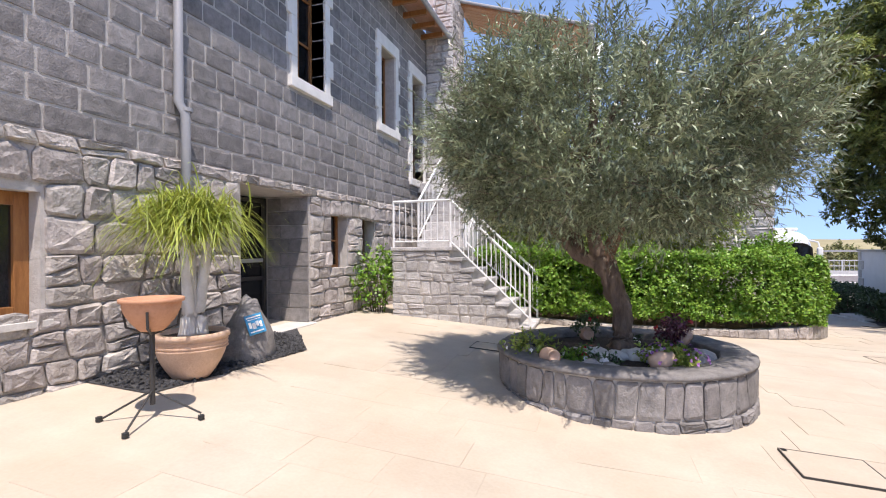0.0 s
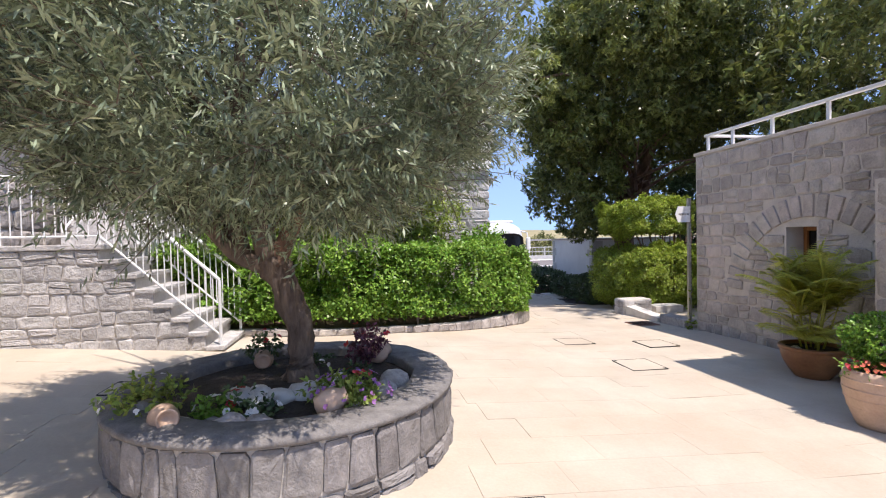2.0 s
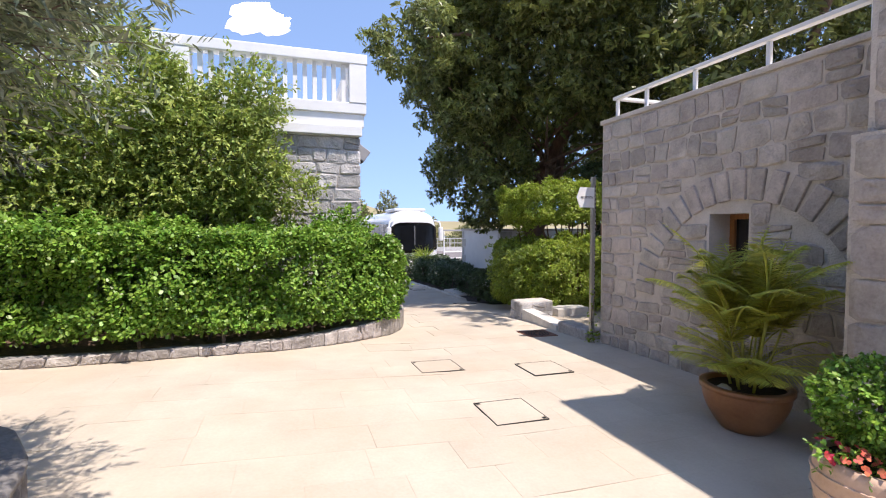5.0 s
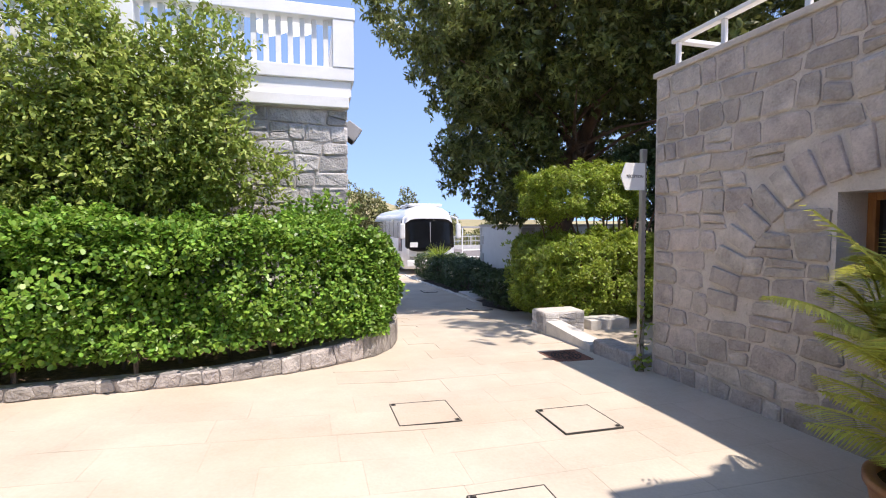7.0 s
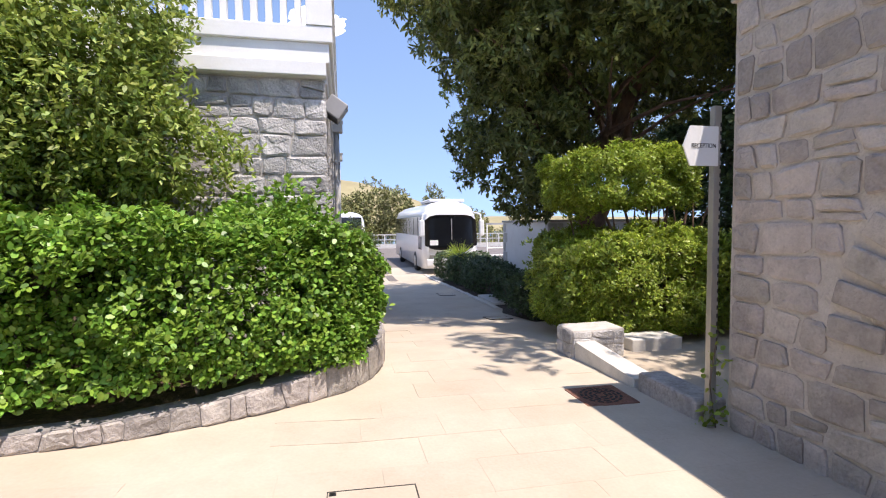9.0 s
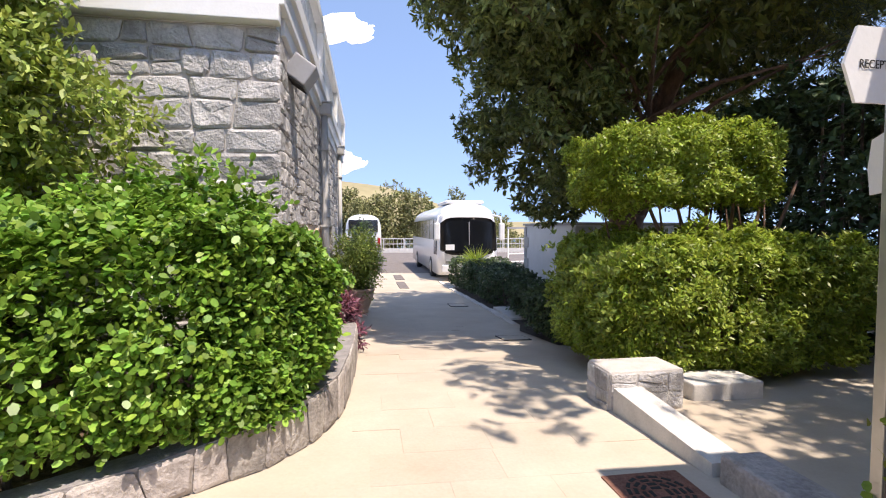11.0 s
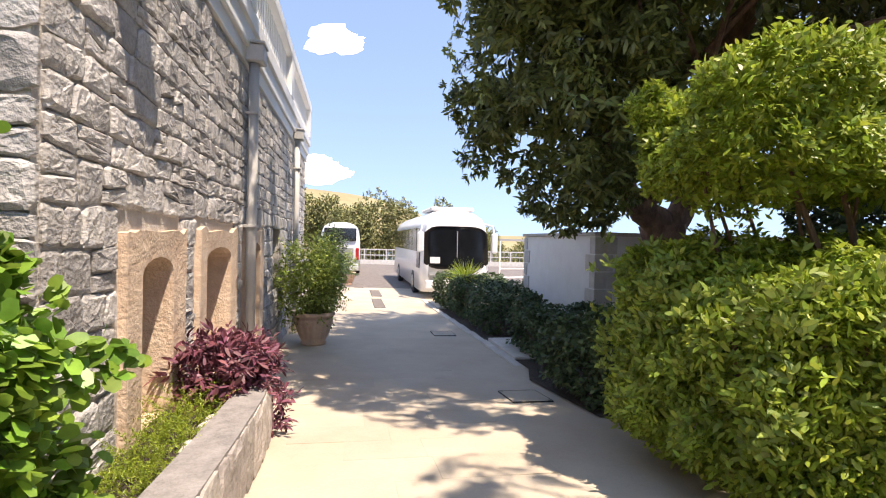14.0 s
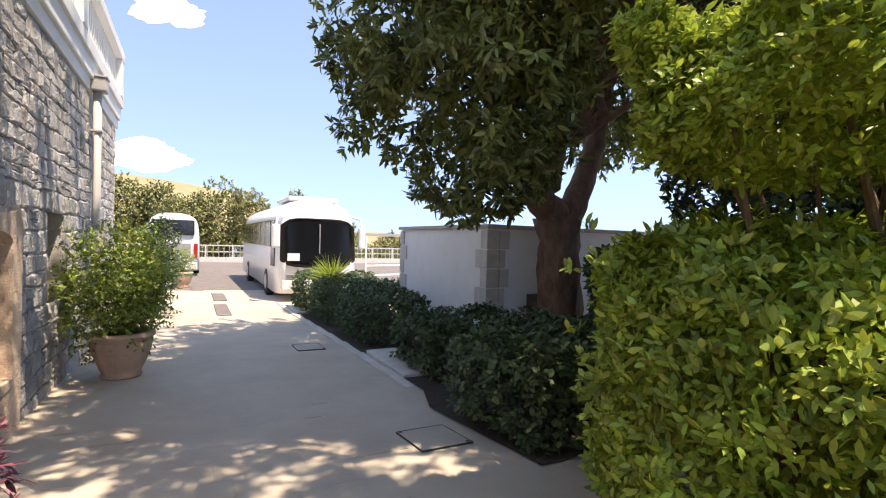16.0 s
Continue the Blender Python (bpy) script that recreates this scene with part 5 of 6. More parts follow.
def fronds(name, x, y, z, n, length, mat, parent, seed, lift=0.9, leaflet=0.22, pairs=22, width=0.018, curve=0.8):
    """Feather fronds that arch from one crown; each is one part."""
    r = random.Random(seed)
    for i in range(n):
        an = 2 * math.pi * i / n + r.uniform(-0.3, 0.3)
        ln, el = length * r.uniform(0.75, 1.15), lift * r.uniform(0.55, 1.15)
        d = Vector((math.cos(an), math.sin(an), 0))
        t = np.linspace(0, 1, pairs)
        ax = np.array([Vector((x, y, z)) + d * (ln * k * math.cos(el) + 0.15 * ln * k * k) + Vector((0, 0, ln * (k * math.sin(el) - curve * 0.5 * k * k))) for k in t])
        tang = unit(np.gradient(ax, axis=0))
        side = unit(np.cross(tang, np.array([0, 0, 1.0])))
        lf = leaflet * np.sin(np.pi * np.clip(t * 0.9 + 0.12, 0, 1)) ** 0.7
        pos = np.concatenate([ax, ax])
        axis = np.concatenate([unit(side + tang * 0.7), unit(-side + tang * 0.7)]) + np.array([0, 0, -0.15])
        nor = np.tile([0, 0, 1.0], (2 * pairs, 1)) + rand_dirs(np.random.default_rng(seed + i), 2 * pairs) * 0.2
        me = leaf_mesh(name, pos, axis, nor, np.concatenate([lf, lf]), width, SLIM, 0.2)
        fr = mesh_part(name, me, mat, parent)
        part("midrib", tube([Vector(p) for p in ax[:: max(1, pairs // 6)]], 0.006, 5), mat, fr)


cycad = thing("cycad", 8.6, 19.3, g(8.6, 19.3), "dark cycad with arching feather fronds", "plant")
part("stem", tube([(8.6, 19.3, g(8.6, 19.3) - 0.02), (8.6, 19.3, g(8.6, 19.3) + 0.3)], [0.16, 0.13], 10), M_BARK, cycad)
fronds("frond", 8.6, 19.3, g(8.6, 19.3) + 0.3, 14, 1.1, M_DKLEAF, cycad, 60, 0.8, 0.2, 24, 0.02)
yucca = thing("fan_palm", 8.3, 23.6, g(8.3, 23.6), "small fan palm with pointed grey-green leaves", "plant")
part("stem", tube([(8.3, 23.6, g(8.3, 23.6)), (8.3, 23.6, g(8.3, 23.6) + 0.9)], [0.12, 0.1], 10), M_BARK, yucca)
rng = np.random.default_rng(9)
d = rand_dirs(rng, 160)
d[:, 2] = np.abs(d[:, 2]) * 0.9
leaf_part("leaf_fan", (np.tile([8.3, 23.6, g(8.3, 23.6) + 0.95], (160, 1)), d, rand_dirs(rng, 160), rng.uniform(0.5, 0.8, 160), 0.035), SLIM, M_SHRUB, yucca)

# kerb pieces and stake along the planted edge
edge = thing("path_kerb", 7.5, 20, g(7.5, 20), "pale stone kerb along the planted edge", "kerb")
bm = bmesh.new()
for y in np.arange(16.8, 26.4, 1.0):
    part("kerbstone", box((7.42, y, g(7.5, y) - 0.15), (7.55, y + 0.985, g(7.5, y + 0.5) + 0.025), 0.008), M_TRIM, edge)
bm.free()
for x0, y0, y1 in ((7.56, 17.2, 18.7), (7.56, 24.2, 25.6)):
    gap = thing("stone_slab", x0 + 0.2, y0, g(x0, y0), "pale flat stone slab between the shrubs", "slab")
    part("slab", box((x0, y0, g(x0, y0) - 0.1), (x0 + 0.5, y1, g(x0, y1) + 0.09), 0.012), M_TRIM, gap)
soilr = thing("path_bed", 8.4, 20, g(8.4, 20), "dark soil bed under the shrubs", "planting bed")
bm = bmesh.new()
sv = [[bm.verts.new((x, y, g(x, y) + 0.01)) for x in (7.35 if y < 16.5 else 7.56, 8.4, 9.33)] for y in np.arange(14.2, 26.5, 0.6)]
for a, b in zip(sv, sv[1:]):
    for i in range(2):
        bm.faces.new((a[i], a[i + 1], b[i + 1], b[i]))
part("soil", bm, M_SOIL, soilr)
st = thing("marker_post", 7.75, 24.6, g(7.75, 24.6), "thin grey metal marker post", "post")
part("pole", tube([(7.75, 24.6, g(7.75, 24.6)), (7.75, 24.6, 0.15)], 0.035, 10), M_METAL, st)

# ---- tree in front of the balcony house ----
citrus = thing("citrus_tree", 1.2, 11.6, g(1.2, 11.6), "leafy light green tree beside the balcony house", "tree")
for i, li in enumerate([[(1.0, 11.65, 0.0), (0.95, 11.65, 1.0), (0.5, 11.55, 2.0), (0.2, 11.5, 3.0)], [(0.95, 11.65, 0.9), (1.5, 11.6, 1.7), (2.0, 11.5, 2.5)], [(0.95, 11.65, 1.0), (0.2, 11.6, 1.6), (-0.8, 11.5, 2.4)]]):
    smooth(part("trunk" if i == 0 else "limb", gnarled(li, [0.09, 0.07, 0.05, 0.03][: len(li)], 40 + i, 10, 0.1), M_BARK, citrus))
rng = np.random.default_rng(5)
for c, r, n in (((0.3, 11.2, 3.3), (1.3, 0.8, 1.2), 1700), ((-1.1, 11.2, 2.4), (1.2, 0.8, 1.1), 1500), ((1.3, 11.3, 2.5), (1.2, 0.7, 1.0), 1500), ((2.2, 11.4, 2.1), (0.75, 0.5, 0.5), 520), ((1.9, 11.4, 3.3), (0.6, 0.5, 0.7), 500), ((-2.0, 11.3, 3.3), (1.1, 0.7, 1.3), 1200), ((0.6, 11.3, 1.8), (1.9, 0.7, 0.5), 1200)):
    leaf_part("crown", crown_leaves(rng, c, r, n, 9, 0.26, 0.075, 0.032, 0.35, 0.1, 0.35), LANCE, M_LIME, citrus)

# ---- shed ----
shed = thing("white_shed", 10.5, 20, g(10.5, 20), "low white rendered garden building with stone quoins", "building")
shw = part("wall", box((9.38, 18.08, -1.2), (14, 21.7, 1.30)), M_WHITE, shed)
part("coping", box((9.32, 18.02, 1.302), (14.05, 21.76, 1.37), 0.01), M_MORTAR, shed, "grey stone coping")
for k in range(7):
    z = -0.95 + 0.32 * k
    for y, s in ((18.06, 1), (21.72, -1)):
        w = 0.36 if k % 2 else 0.2
        part("quoin", box((9.355, min(y, y + s * w), z), (9.6, max(y, y + s * w), z + 0.3), 0.006), M_TRIM, shw)
        if s > 0:
            part("quoin", box((9.601, 18.055, z), (9.6 + 0.3 - w * 0.5, 18.2, z + 0.3), 0.006), M_TRIM, shw)
part("hatch", box((10.2, 18.04, -0.3), (10.75, 18.078, 0.2), 0.006), M_WOOD_D, shed, "small brown wooden hatch")

# ---- pots by the old house ----
gravel = thing("gravel_bed", -3.7, 4.1, g(-3.7, 4.1), "bed of dark basalt gravel along the wall", "gravel")
bm = bmesh.new()
gv = [bm.verts.new((x, y, g(x, y) + 0.004)) for x, y in ((-4.2, 3.1), (-3.42, 3.1), (-3.2, 5.0), (-4.2, 6.2))]
bm.faces.new(gv)
part("bed", bm, M_GRAVEL, gravel)
rng = np.random.default_rng(20)
bm = bmesh.new()
for i in range(900):
    x, y = rng.uniform(-4.15, -3.22), rng.uniform(3.12, 5.6)
    if y > 5.0 + (-3.2 - x) * 1.2 or x > -3.4 + (y - 3.1) * 0.115:
        continue
    bmesh.ops.create_icosphere(bm, subdivisions=1, radius=rng.uniform(0.014, 0.03), matrix=pose(x, y, g(x, y) + 0.012, *rng.uniform(0, 180, 3)) @ Matrix.Diagonal((1.3, 1, 0.6, 1)))
tagged(part("pebbles", bm, M_GRAVEL, gravel), kind="stuff")


def bowl_profile(r, h, lip, wall=0.03, foot=0.55, waist=1.0):
    """Outside from foot to rim, then down inside."""
    out = [(0, 0), (r * foot, 0)]
    for t in np.linspace(0.08, 0.86, 9):
        out.append((r * (foot + (waist - foot) * math.sin(t * math.pi / 2 / 0.86) ** 0.9), h * t))
    out += [(r * waist, h * 0.87), (r * waist + lip, h * 0.885), (r * waist + lip, h * 0.985), (r * waist + lip * 0.6, h), (r * waist - wall, h), (r * waist - wall, h * 0.85), (0, h * 0.85)]
    return out


zp = g(-3.52, 3.62)
pot = thing("clay_pot", -3.52, 3.62, zp, "large pale terracotta bowl pot with ribbed bands", "pot")
smooth(part("bowl", lathe(bowl_profile(0.31, 0.42, 0.02, 0.03, 0.5), -3.52, 3.62, zp, 44), M_TERRA_L, pot))
for z in (0.27, 0.3, 0.335):
    part("rib", lathe([(0.29, z), (0.315, z + 0.004), (0.315, z + 0.014), (0.29, z + 0.018)], -3.52, 3.62, zp, 44), M_TERRA_L, pot)
part("soil", lathe([(0, 0.385), (0.285, 0.375)], -3.52, 3.62, zp, 30), M_SOIL, pot)
pony = thing("ponytail_palm", -3.52, 3.62, zp + 0.41, "ponytail palm with a mop of thin arching leaves", "plant")
for i, (dx, dy) in enumerate(((0, 0), (0.05, 0.04), (-0.05, 0.03), (0.02, -0.05))):
    smooth(part("trunk", gnarled([(-3.52 + dx, 3.62 + dy, zp + 0.38), (-3.52 + dx * 0.9, 3.62 + dy, zp + 0.6), (-3.52 + dx * 2.2, 3.62 + dy * 2.2, zp + 1.25), (-3.52 + dx * 4, 3.62 + dy * 4, zp + 1.5)], [0.085, 0.055, 0.04, 0.03], 50 + i, 10, 0.08), M_TRIM, pony))
rng = np.random.default_rng(21)
n, k = 1700, 7
an = rng.uniform(0, 2 * math.pi, n)
el = rng.uniform(0.3, 1.5, n)
ln = rng.uniform(0.45, 0.85, n)
root = np.array([-3.52, 3.62, zp + 1.45]) + rng.normal(size=(n, 3)) * np.array([0.17, 0.15, 0.09])
vs, fs = [], []
for i in range(n):
    dx, dy = math.cos(an[i]), math.sin(an[i])
    for j in range(k):
        t = j / (k - 1)
        out = ln[i] * (math.cos(el[i]) * t * 0.75 + 0.16 * t)
        up = ln[i] * (math.sin(el[i]) * t * 0.75 - 0.8 * t * t * (0.6 + 0.4 * math.cos(el[i])))
        w = 0.006 * (1 - t) + 0.0015
        c = root[i] + np.array([dx * out, dy * out, up])
        vs += [c + np.array([-dy * w, dx * w, 0]), c - np.array([-dy * w, dx * w, 0])]
        if j:
            b = (i * k + j) * 2
            fs.append((b - 2, b - 1, b + 1, b))
me = bpy.data.meshes.new("leaf_mop")
me.from_pydata([tuple(v) for v in vs], [], fs)
M_PONY = surf("ponytail_leaf", (0.22, 0.27, 0.03), (0.42, 0.48, 0.09), 3, 0.5, 0, 30, island=0.35, trans=0.25)
mesh_part("leaf_mop", me, M_PONY, pony)
# bowl on a tripod
zs = g(-2.96, 2.73)
stand = thing("tripod_stand", -2.96, 2.73, zs, "dark iron tripod stand", "stand")
part("pole", tube([(-2.96, 2.73, zs + 0.1), (-2.96, 2.73, zs + 0.72)], 0.018, 10), M_DARK, stand)
for a in (25, 215, 292):
    c, s = math.cos(radians(a)), math.sin(radians(a))
    leg = part("leg", tube([(-2.96, 2.73, zs + 0.2), (-2.96 + 0.33 * c, 2.73 + 0.33 * s, zs + 0.02)], 0.0075, 8), M_DARK, stand)
    part("rubber_foot", lathe([(0, 0), (0.022, 0), (0.022, 0.03), (0, 0.035)], -2.96 + 0.33 * c, 2.73 + 0.33 * s, g(-2.96 + 0.33 * c, 2.73), 10), M_BLACK, leg)
part("knob", tube([(-2.96, 2.73, zs + 0.45), (-3.05, 2.8, zs + 0.45)], 0.022, 10), M_DARK, stand)
for a in (-50, 40, 130, 220):
    c, s = math.cos(radians(a)), math.sin(radians(a))
    part("cradle_arm", tube([(-2.96, 2.73, zs + 0.6), (-2.96 + 0.16 * c, 2.73 + 0.16 * s, zs + 0.66), (-2.96 + 0.18 * c, 2.73 + 0.18 * s, zs + 0.78)], 0.009, 6), M_DARK, stand)
bowl = thing("clay_bowl", -2.96, 2.73, zs + 0.62, "small orange terracotta bowl on the tripod", "pot")
smooth(part("bowl", lathe(bowl_profile(0.188, 0.235, 0.02, 0.025, 0.4), -2.96, 2.73, zs + 0.63, 40), M_TERRA, bowl))
part("soil", lathe([(0, 0.2), (0.165, 0.198)], -2.96, 2.73, zs + 0.63, 24), M_TERRA, bowl)
# rock with a plaque
rock = thing("basalt_rock", -3.6, 4.48, g(-3.6, 4.48), "pointed dark basalt boulder with a blue plaque", "rock")
bm = bmesh.new()
bmesh.ops.create_icosphere(bm, subdivisions=4, radius=1)
for v in bm.verts:
    k = 0.12 * noise.noise(v.co * 1.7) + 0.04 * noise.noise(v.co * 6)
    top = max(0, v.co.z)
    v.co = Vector((v.co.x * 0.27 * (1 - 0.35 * top), v.co.y * 0.33 * (1 - 0.5 * top), v.co.z * 0.6)) * (1 + k)
bmesh.ops.transform(bm, matrix=pose(-3.6, 4.48, g(-3.6, 4.48) + 0.06), verts=bm.verts)
smooth(part("boulder", bm, M_ASHLAR, rock))
M_BLUE = plain("blue_plaque", (0.05, 0.30, 0.55), 0.35)
pm = pose(-3.415, 4.36, g(-3.5, 4.5) + 0.38, 0, -22, 0) @ pose(0, 0, 0, 0, 0, -28) @ Matrix.Scale(0.72, 4)
bm = box((-0.005, -0.13, -0.15), (0.008, 0.13, 0.15), 0.003)
bmesh.ops.transform(bm, matrix=pm, verts=bm.verts)
plaque = part("plaque", bm, M_BLUE, rock, "blue and white enamel plaque")
for y0, y1, z0, z1 in ((-0.11, 0.11, 0.1, 0.12), (-0.1, 0.1, 0.07, 0.08), (-0.1, -0.06, -0.05, 0.04), (-0.05, 0.0, -0.07, 0.02), (0.01, 0.05, -0.04, 0.04), (0.06, 0.1, -0.06, 0.03), (-0.1, 0.1, -0.12, -0.1)):
    bm = box((0.009, y0, z0), (0.011, y1, z1))
    bmesh.ops.transform(bm, matrix=pm, verts=bm.verts)
    part("marking", bm, M_WHITE, plaque)
# shrub in the corner by the stairs
sh = thing("corner_shrub", -3.85, 8.2, g(-3.85, 8.2), "small leafy shrub between wall and stairs", "shrub")
rng = np.random.default_rng(22)
leaf_part("foliage", crown_leaves(rng, (-3.85, 8.25, 1.0), (0.42, 0.42, 0.46), 190, 8, 0.2, 0.07, 0.042, 0.3, 0.1, 0.3), ROUND, M_HEDGE, sh)
for i in range(9):
    part("stem", tube([(-3.95 + 0.03 * i, 8.2 + 0.03 * (i % 3), g(-3.9, 8.2) - 0.02), (-4.05 + 0.05 * i, 8.2 + 0.06 * (i % 3), 1.0)], [0.012, 0.006], 6), M_BARK, sh)

# ---- planting under the olive ----
rng = np.random.default_rng(23)


def lump(name, x, y, z, r, mat, label, cat, group, seed, flat=0.7):
    ob = thing(name, x, y, z, label, cat, group)
    bm = bmesh.new()
    bmesh.ops.create_icosphere(bm, subdivisions=3, radius=1)
    for v in bm.verts:
        k = 1 + 0.25 * noise.noise(v.co * 1.4 + Vector((seed, 0, 0))) + 0.06 * noise.noise(v.co * 5)
        v.co = Vector((v.co.x * r, v.co.y * r * 0.85, v.co.z * r * flat)) * k + Vector((x, y, z + r * flat * 0.6))
    smooth(part("boulder", bm, mat, ob))
    return ob


for i, (x, y, r) in enumerate(((0.0, 4.95, 0.1), (0.12, 4.88, 0.08), (0.25, 4.9, 0.1), (0.42, 4.95, 0.11), (0.52, 5.05, 0.09), (-0.05, 5.08, 0.08), (0.1, 5.02, 0.09), (0.62, 5.15, 0.1), (0.35, 5.03, 0.08), (0.55, 4.88, 0.07))):
    lump("white_stone", x, y, 0.40, r, M_TRIM, "rounded pale limestone rock in the flower bed", "rock", "pale rocks", i)
for i, (x, y, r) in enumerate(((-0.3, 4.6, 0.1), (0.02, 4.52, 0.11), (0.2, 4.5, 0.1), (0.75, 4.62, 0.09), (-0.55, 4.85, 0.12), (1.05, 5.2, 0.12), (0.95, 5.0, 0.1), (-0.1, 4.62, 0.07))):
    lump("dark_stone", x, y, 0.36, r, M_ROUGH, "dark rounded basalt rock in the flower bed", "rock", "dark rocks", 30 + i)
for x, y, rz, tilt in ((-0.38, 4.62, 30, 80), (0.52, 4.58, 100, 75), (-0.05, 5.95, 10, 85), (0.9, 5.75, 140, 80)):
    jar = thing("clay_jar", x, y, 0.4, "small clay jar lying on its side", "pot", "lying clay jars")
    bm = lathe([(0, -0.02), (0.07, -0.01), (0.115, 0.07), (0.11, 0.16), (0.07, 0.24), (0.085, 0.27), (0.07, 0.27), (0.055, 0.24), (0.0, 0.2)], 0, 0, 0, 24)
    bmesh.ops.transform(bm, matrix=pose(x, y, 0.47, tilt, 0, rz) @ Matrix.Scale(0.72, 4), verts=bm.verts)
    smooth(part("jar", bm, M_TERRA_L, jar))
M_RED = surf("red_petal", (0.45, 0.02, 0.03), (0.65, 0.05, 0.06), 5, 0.6, 0, 30, island=0.25, trans=0.2)
M_PINK = surf("mauve_petal", (0.24, 0.09, 0.28), (0.40, 0.19, 0.45), 5, 0.6, 0, 30, island=0.25, trans=0.2)
M_WPET = surf("white_petal", (0.75, 0.73, 0.70), (0.85, 0.83, 0.80), 5, 0.6, 0, 30, island=0.1, trans=0.2)
M_CORAL = surf("coral_petal", (0.55, 0.08, 0.03), (0.75, 0.20, 0.12), 5, 0.6, 0, 30, island=0.3, trans=0.2)


def flowers(x, y, z, r, h, leafmat, petal, n_leaf, n_fl, size, label, seed, leaf=0.04):
    q = np.random.default_rng(seed)
    f = thing("flower_clump", x, y, z, label, "flowers", "bedding flowers")
    leaf_part("foliage", crown_leaves(q, (x, y, z + h * 0.5), (r, r, h * 0.5), n_leaf, 6, 0.05, leaf, leaf * 0.5, 0.2, 0, 0.3), LANCE, leafmat, f)
    d = rand_dirs(q, n_fl)
    d[:, 2] = np.abs(d[:, 2])
    c = np.array([x, y, z + h * 0.45]) + d * np.array([r, r, h * 0.6]) * 1.05
    m = 6
    pos = np.repeat(c, m, 0)
    up = np.repeat(unit(d + np.array([0, -0.4, 0.5])), m, 0)
    sp = unit(np.cross(up, rand_dirs(q, n_fl * m)))
    leaf_part("blossom", (pos, sp + up * 0.3, up, np.full(len(pos), size), size * 0.8), ROUND, petal, f)
    return f


flowers(-0.55, 4.85, 0.38, 0.24, 0.26, M_LIME, M_WPET, 150, 6, 0.02, "low yellow-green bedding plant", 70)
flowers(-0.12, 4.72, 0.38, 0.12, 0.14, M_HEDGE, M_WPET, 60, 8, 0.03, "white flowers with green leaves", 71)
flowers(0.18, 4.68, 0.38, 0.1, 0.12, M_DKLEAF, M_WPET, 40, 8, 0.032, "white flowers with green leaves", 72)
flowers(-0.02, 4.85, 0.38, 0.07, 0.16, M_DKLEAF, M_RED, 30, 5, 0.035, "red flowers with dark leaves", 73)
flowers(0.72, 4.72, 0.38, 0.26, 0.24, M_LIME, M_PINK, 190, 42, 0.019, "mauve flowering ground cover", 74)
flowers(0.85, 5.75, 0.42, 0.2, 0.34, M_PURPLE, M_RED, 150, 7, 0.03, "dark bushy plant with red flowers in a clay jar", 75)
flowers(-0.05, 5.95, 0.42, 0.16, 0.28, M_DKLEAF, M_RED, 90, 3, 0.03, "dark bushy plant in a clay jar", 76)
flowers(0.75, 5.3, 0.38, 0.12, 0.12, M_DKLEAF, M_RED, 40, 6, 0.035, "red flowers with dark leaves", 77)
flowers(0.4, 5.75, 0.38, 0.12, 0.1, M_DKLEAF, M_WPET, 40, 6, 0.03, "white flowers with green leaves", 78)

# ---- pots at the courtyard wall ----
zq = g(5.93, 6.2)
pp = thing("glazed_pot", 5.93, 6.2, zq, "wide brown glazed clay bowl pot", "pot")
smooth(part("bowl", lathe(bowl_profile(0.31, 0.36, 0.02, 0.03, 0.55), 5.93, 6.2, zq, 44), M_GLAZED, pp))
part("soil", lathe([(0, 0.325), (0.285, 0.32)], 5.93, 6.2, zq, 30), M_SOIL, pp)
lump("dark_stone", 5.72, 6.22, zq + 0.3, 0.06, M_TRIM, "pale rock lying in the palm pot", "rock", "", 91)
palm = thing("areca_palm", 5.93, 6.2, zq + 0.3, "yellow-green potted palm with feathery fronds", "plant")
for i in range(9):
    a = i * 2.4
    q = (0.04 + 0.012 * i)
    c, s = math.cos(a), math.sin(a)
    top = (5.93 + 2.4 * q * c, 6.2 + 2.4 * q * s, zq + 0.72 + 0.09 * (i % 4))
    part("stem", tube([(5.93 + q * c, 6.2 + q * s, zq + 0.31), top], [0.011, 0.007], 6), M_PALM, palm)
    fronds("frond", *top, 9, 0.7, M_PALM, palm, 101 + 10 * i, 1.4, 0.23, 40, 0.017, 0.7)
fronds("frond", 5.93, 6.2, zq + 0.4, 18, 0.72, M_PALM, palm, 231, 0.9, 0.22, 36, 0.016, 0.8)
fronds("frond", 5.95, 6.18, zq + 0.75, 5, 1.15, M_PALM, palm, 251, 1.5, 0.2, 28, 0.02, 0.45)
FX, FY = 5.12, 4.84
zf = g(FX, FY)
fp = thing("clay_pot", FX, FY, zf, "tall pale terracotta pot with horizontal bands", "pot")
smooth(part("bowl", lathe([(0, 0), (0.165, 0), (0.19, 0.05), (0.235, 0.17), (0.265, 0.29), (0.272, 0.38), (0.265, 0.45), (0.255, 0.49), (0.23, 0.49), (0.23, 0.43), (0, 0.43)], FX, FY, zf, 44), M_TERRA_L, fp))
for z, q in ((0.16, 0.232), (0.24, 0.254), (0.32, 0.27), (0.4, 0.272)):
    part("rib", lathe([(q - 0.02, z), (q + 0.006, z + 0.005), (q + 0.006, z + 0.016), (q - 0.02, z + 0.021)], FX, FY, zf, 44), M_TERRA_L, fp)
part("soil", lathe([(0, 0.46), (0.23, 0.455)], FX, FY, zf, 30), M_SOIL, fp)
ball = thing("clipped_bush", FX + 0.03, FY + 0.03, zf + 0.45, "round clipped green bush in the terracotta pot", "shrub")
rng = np.random.default_rng(24)
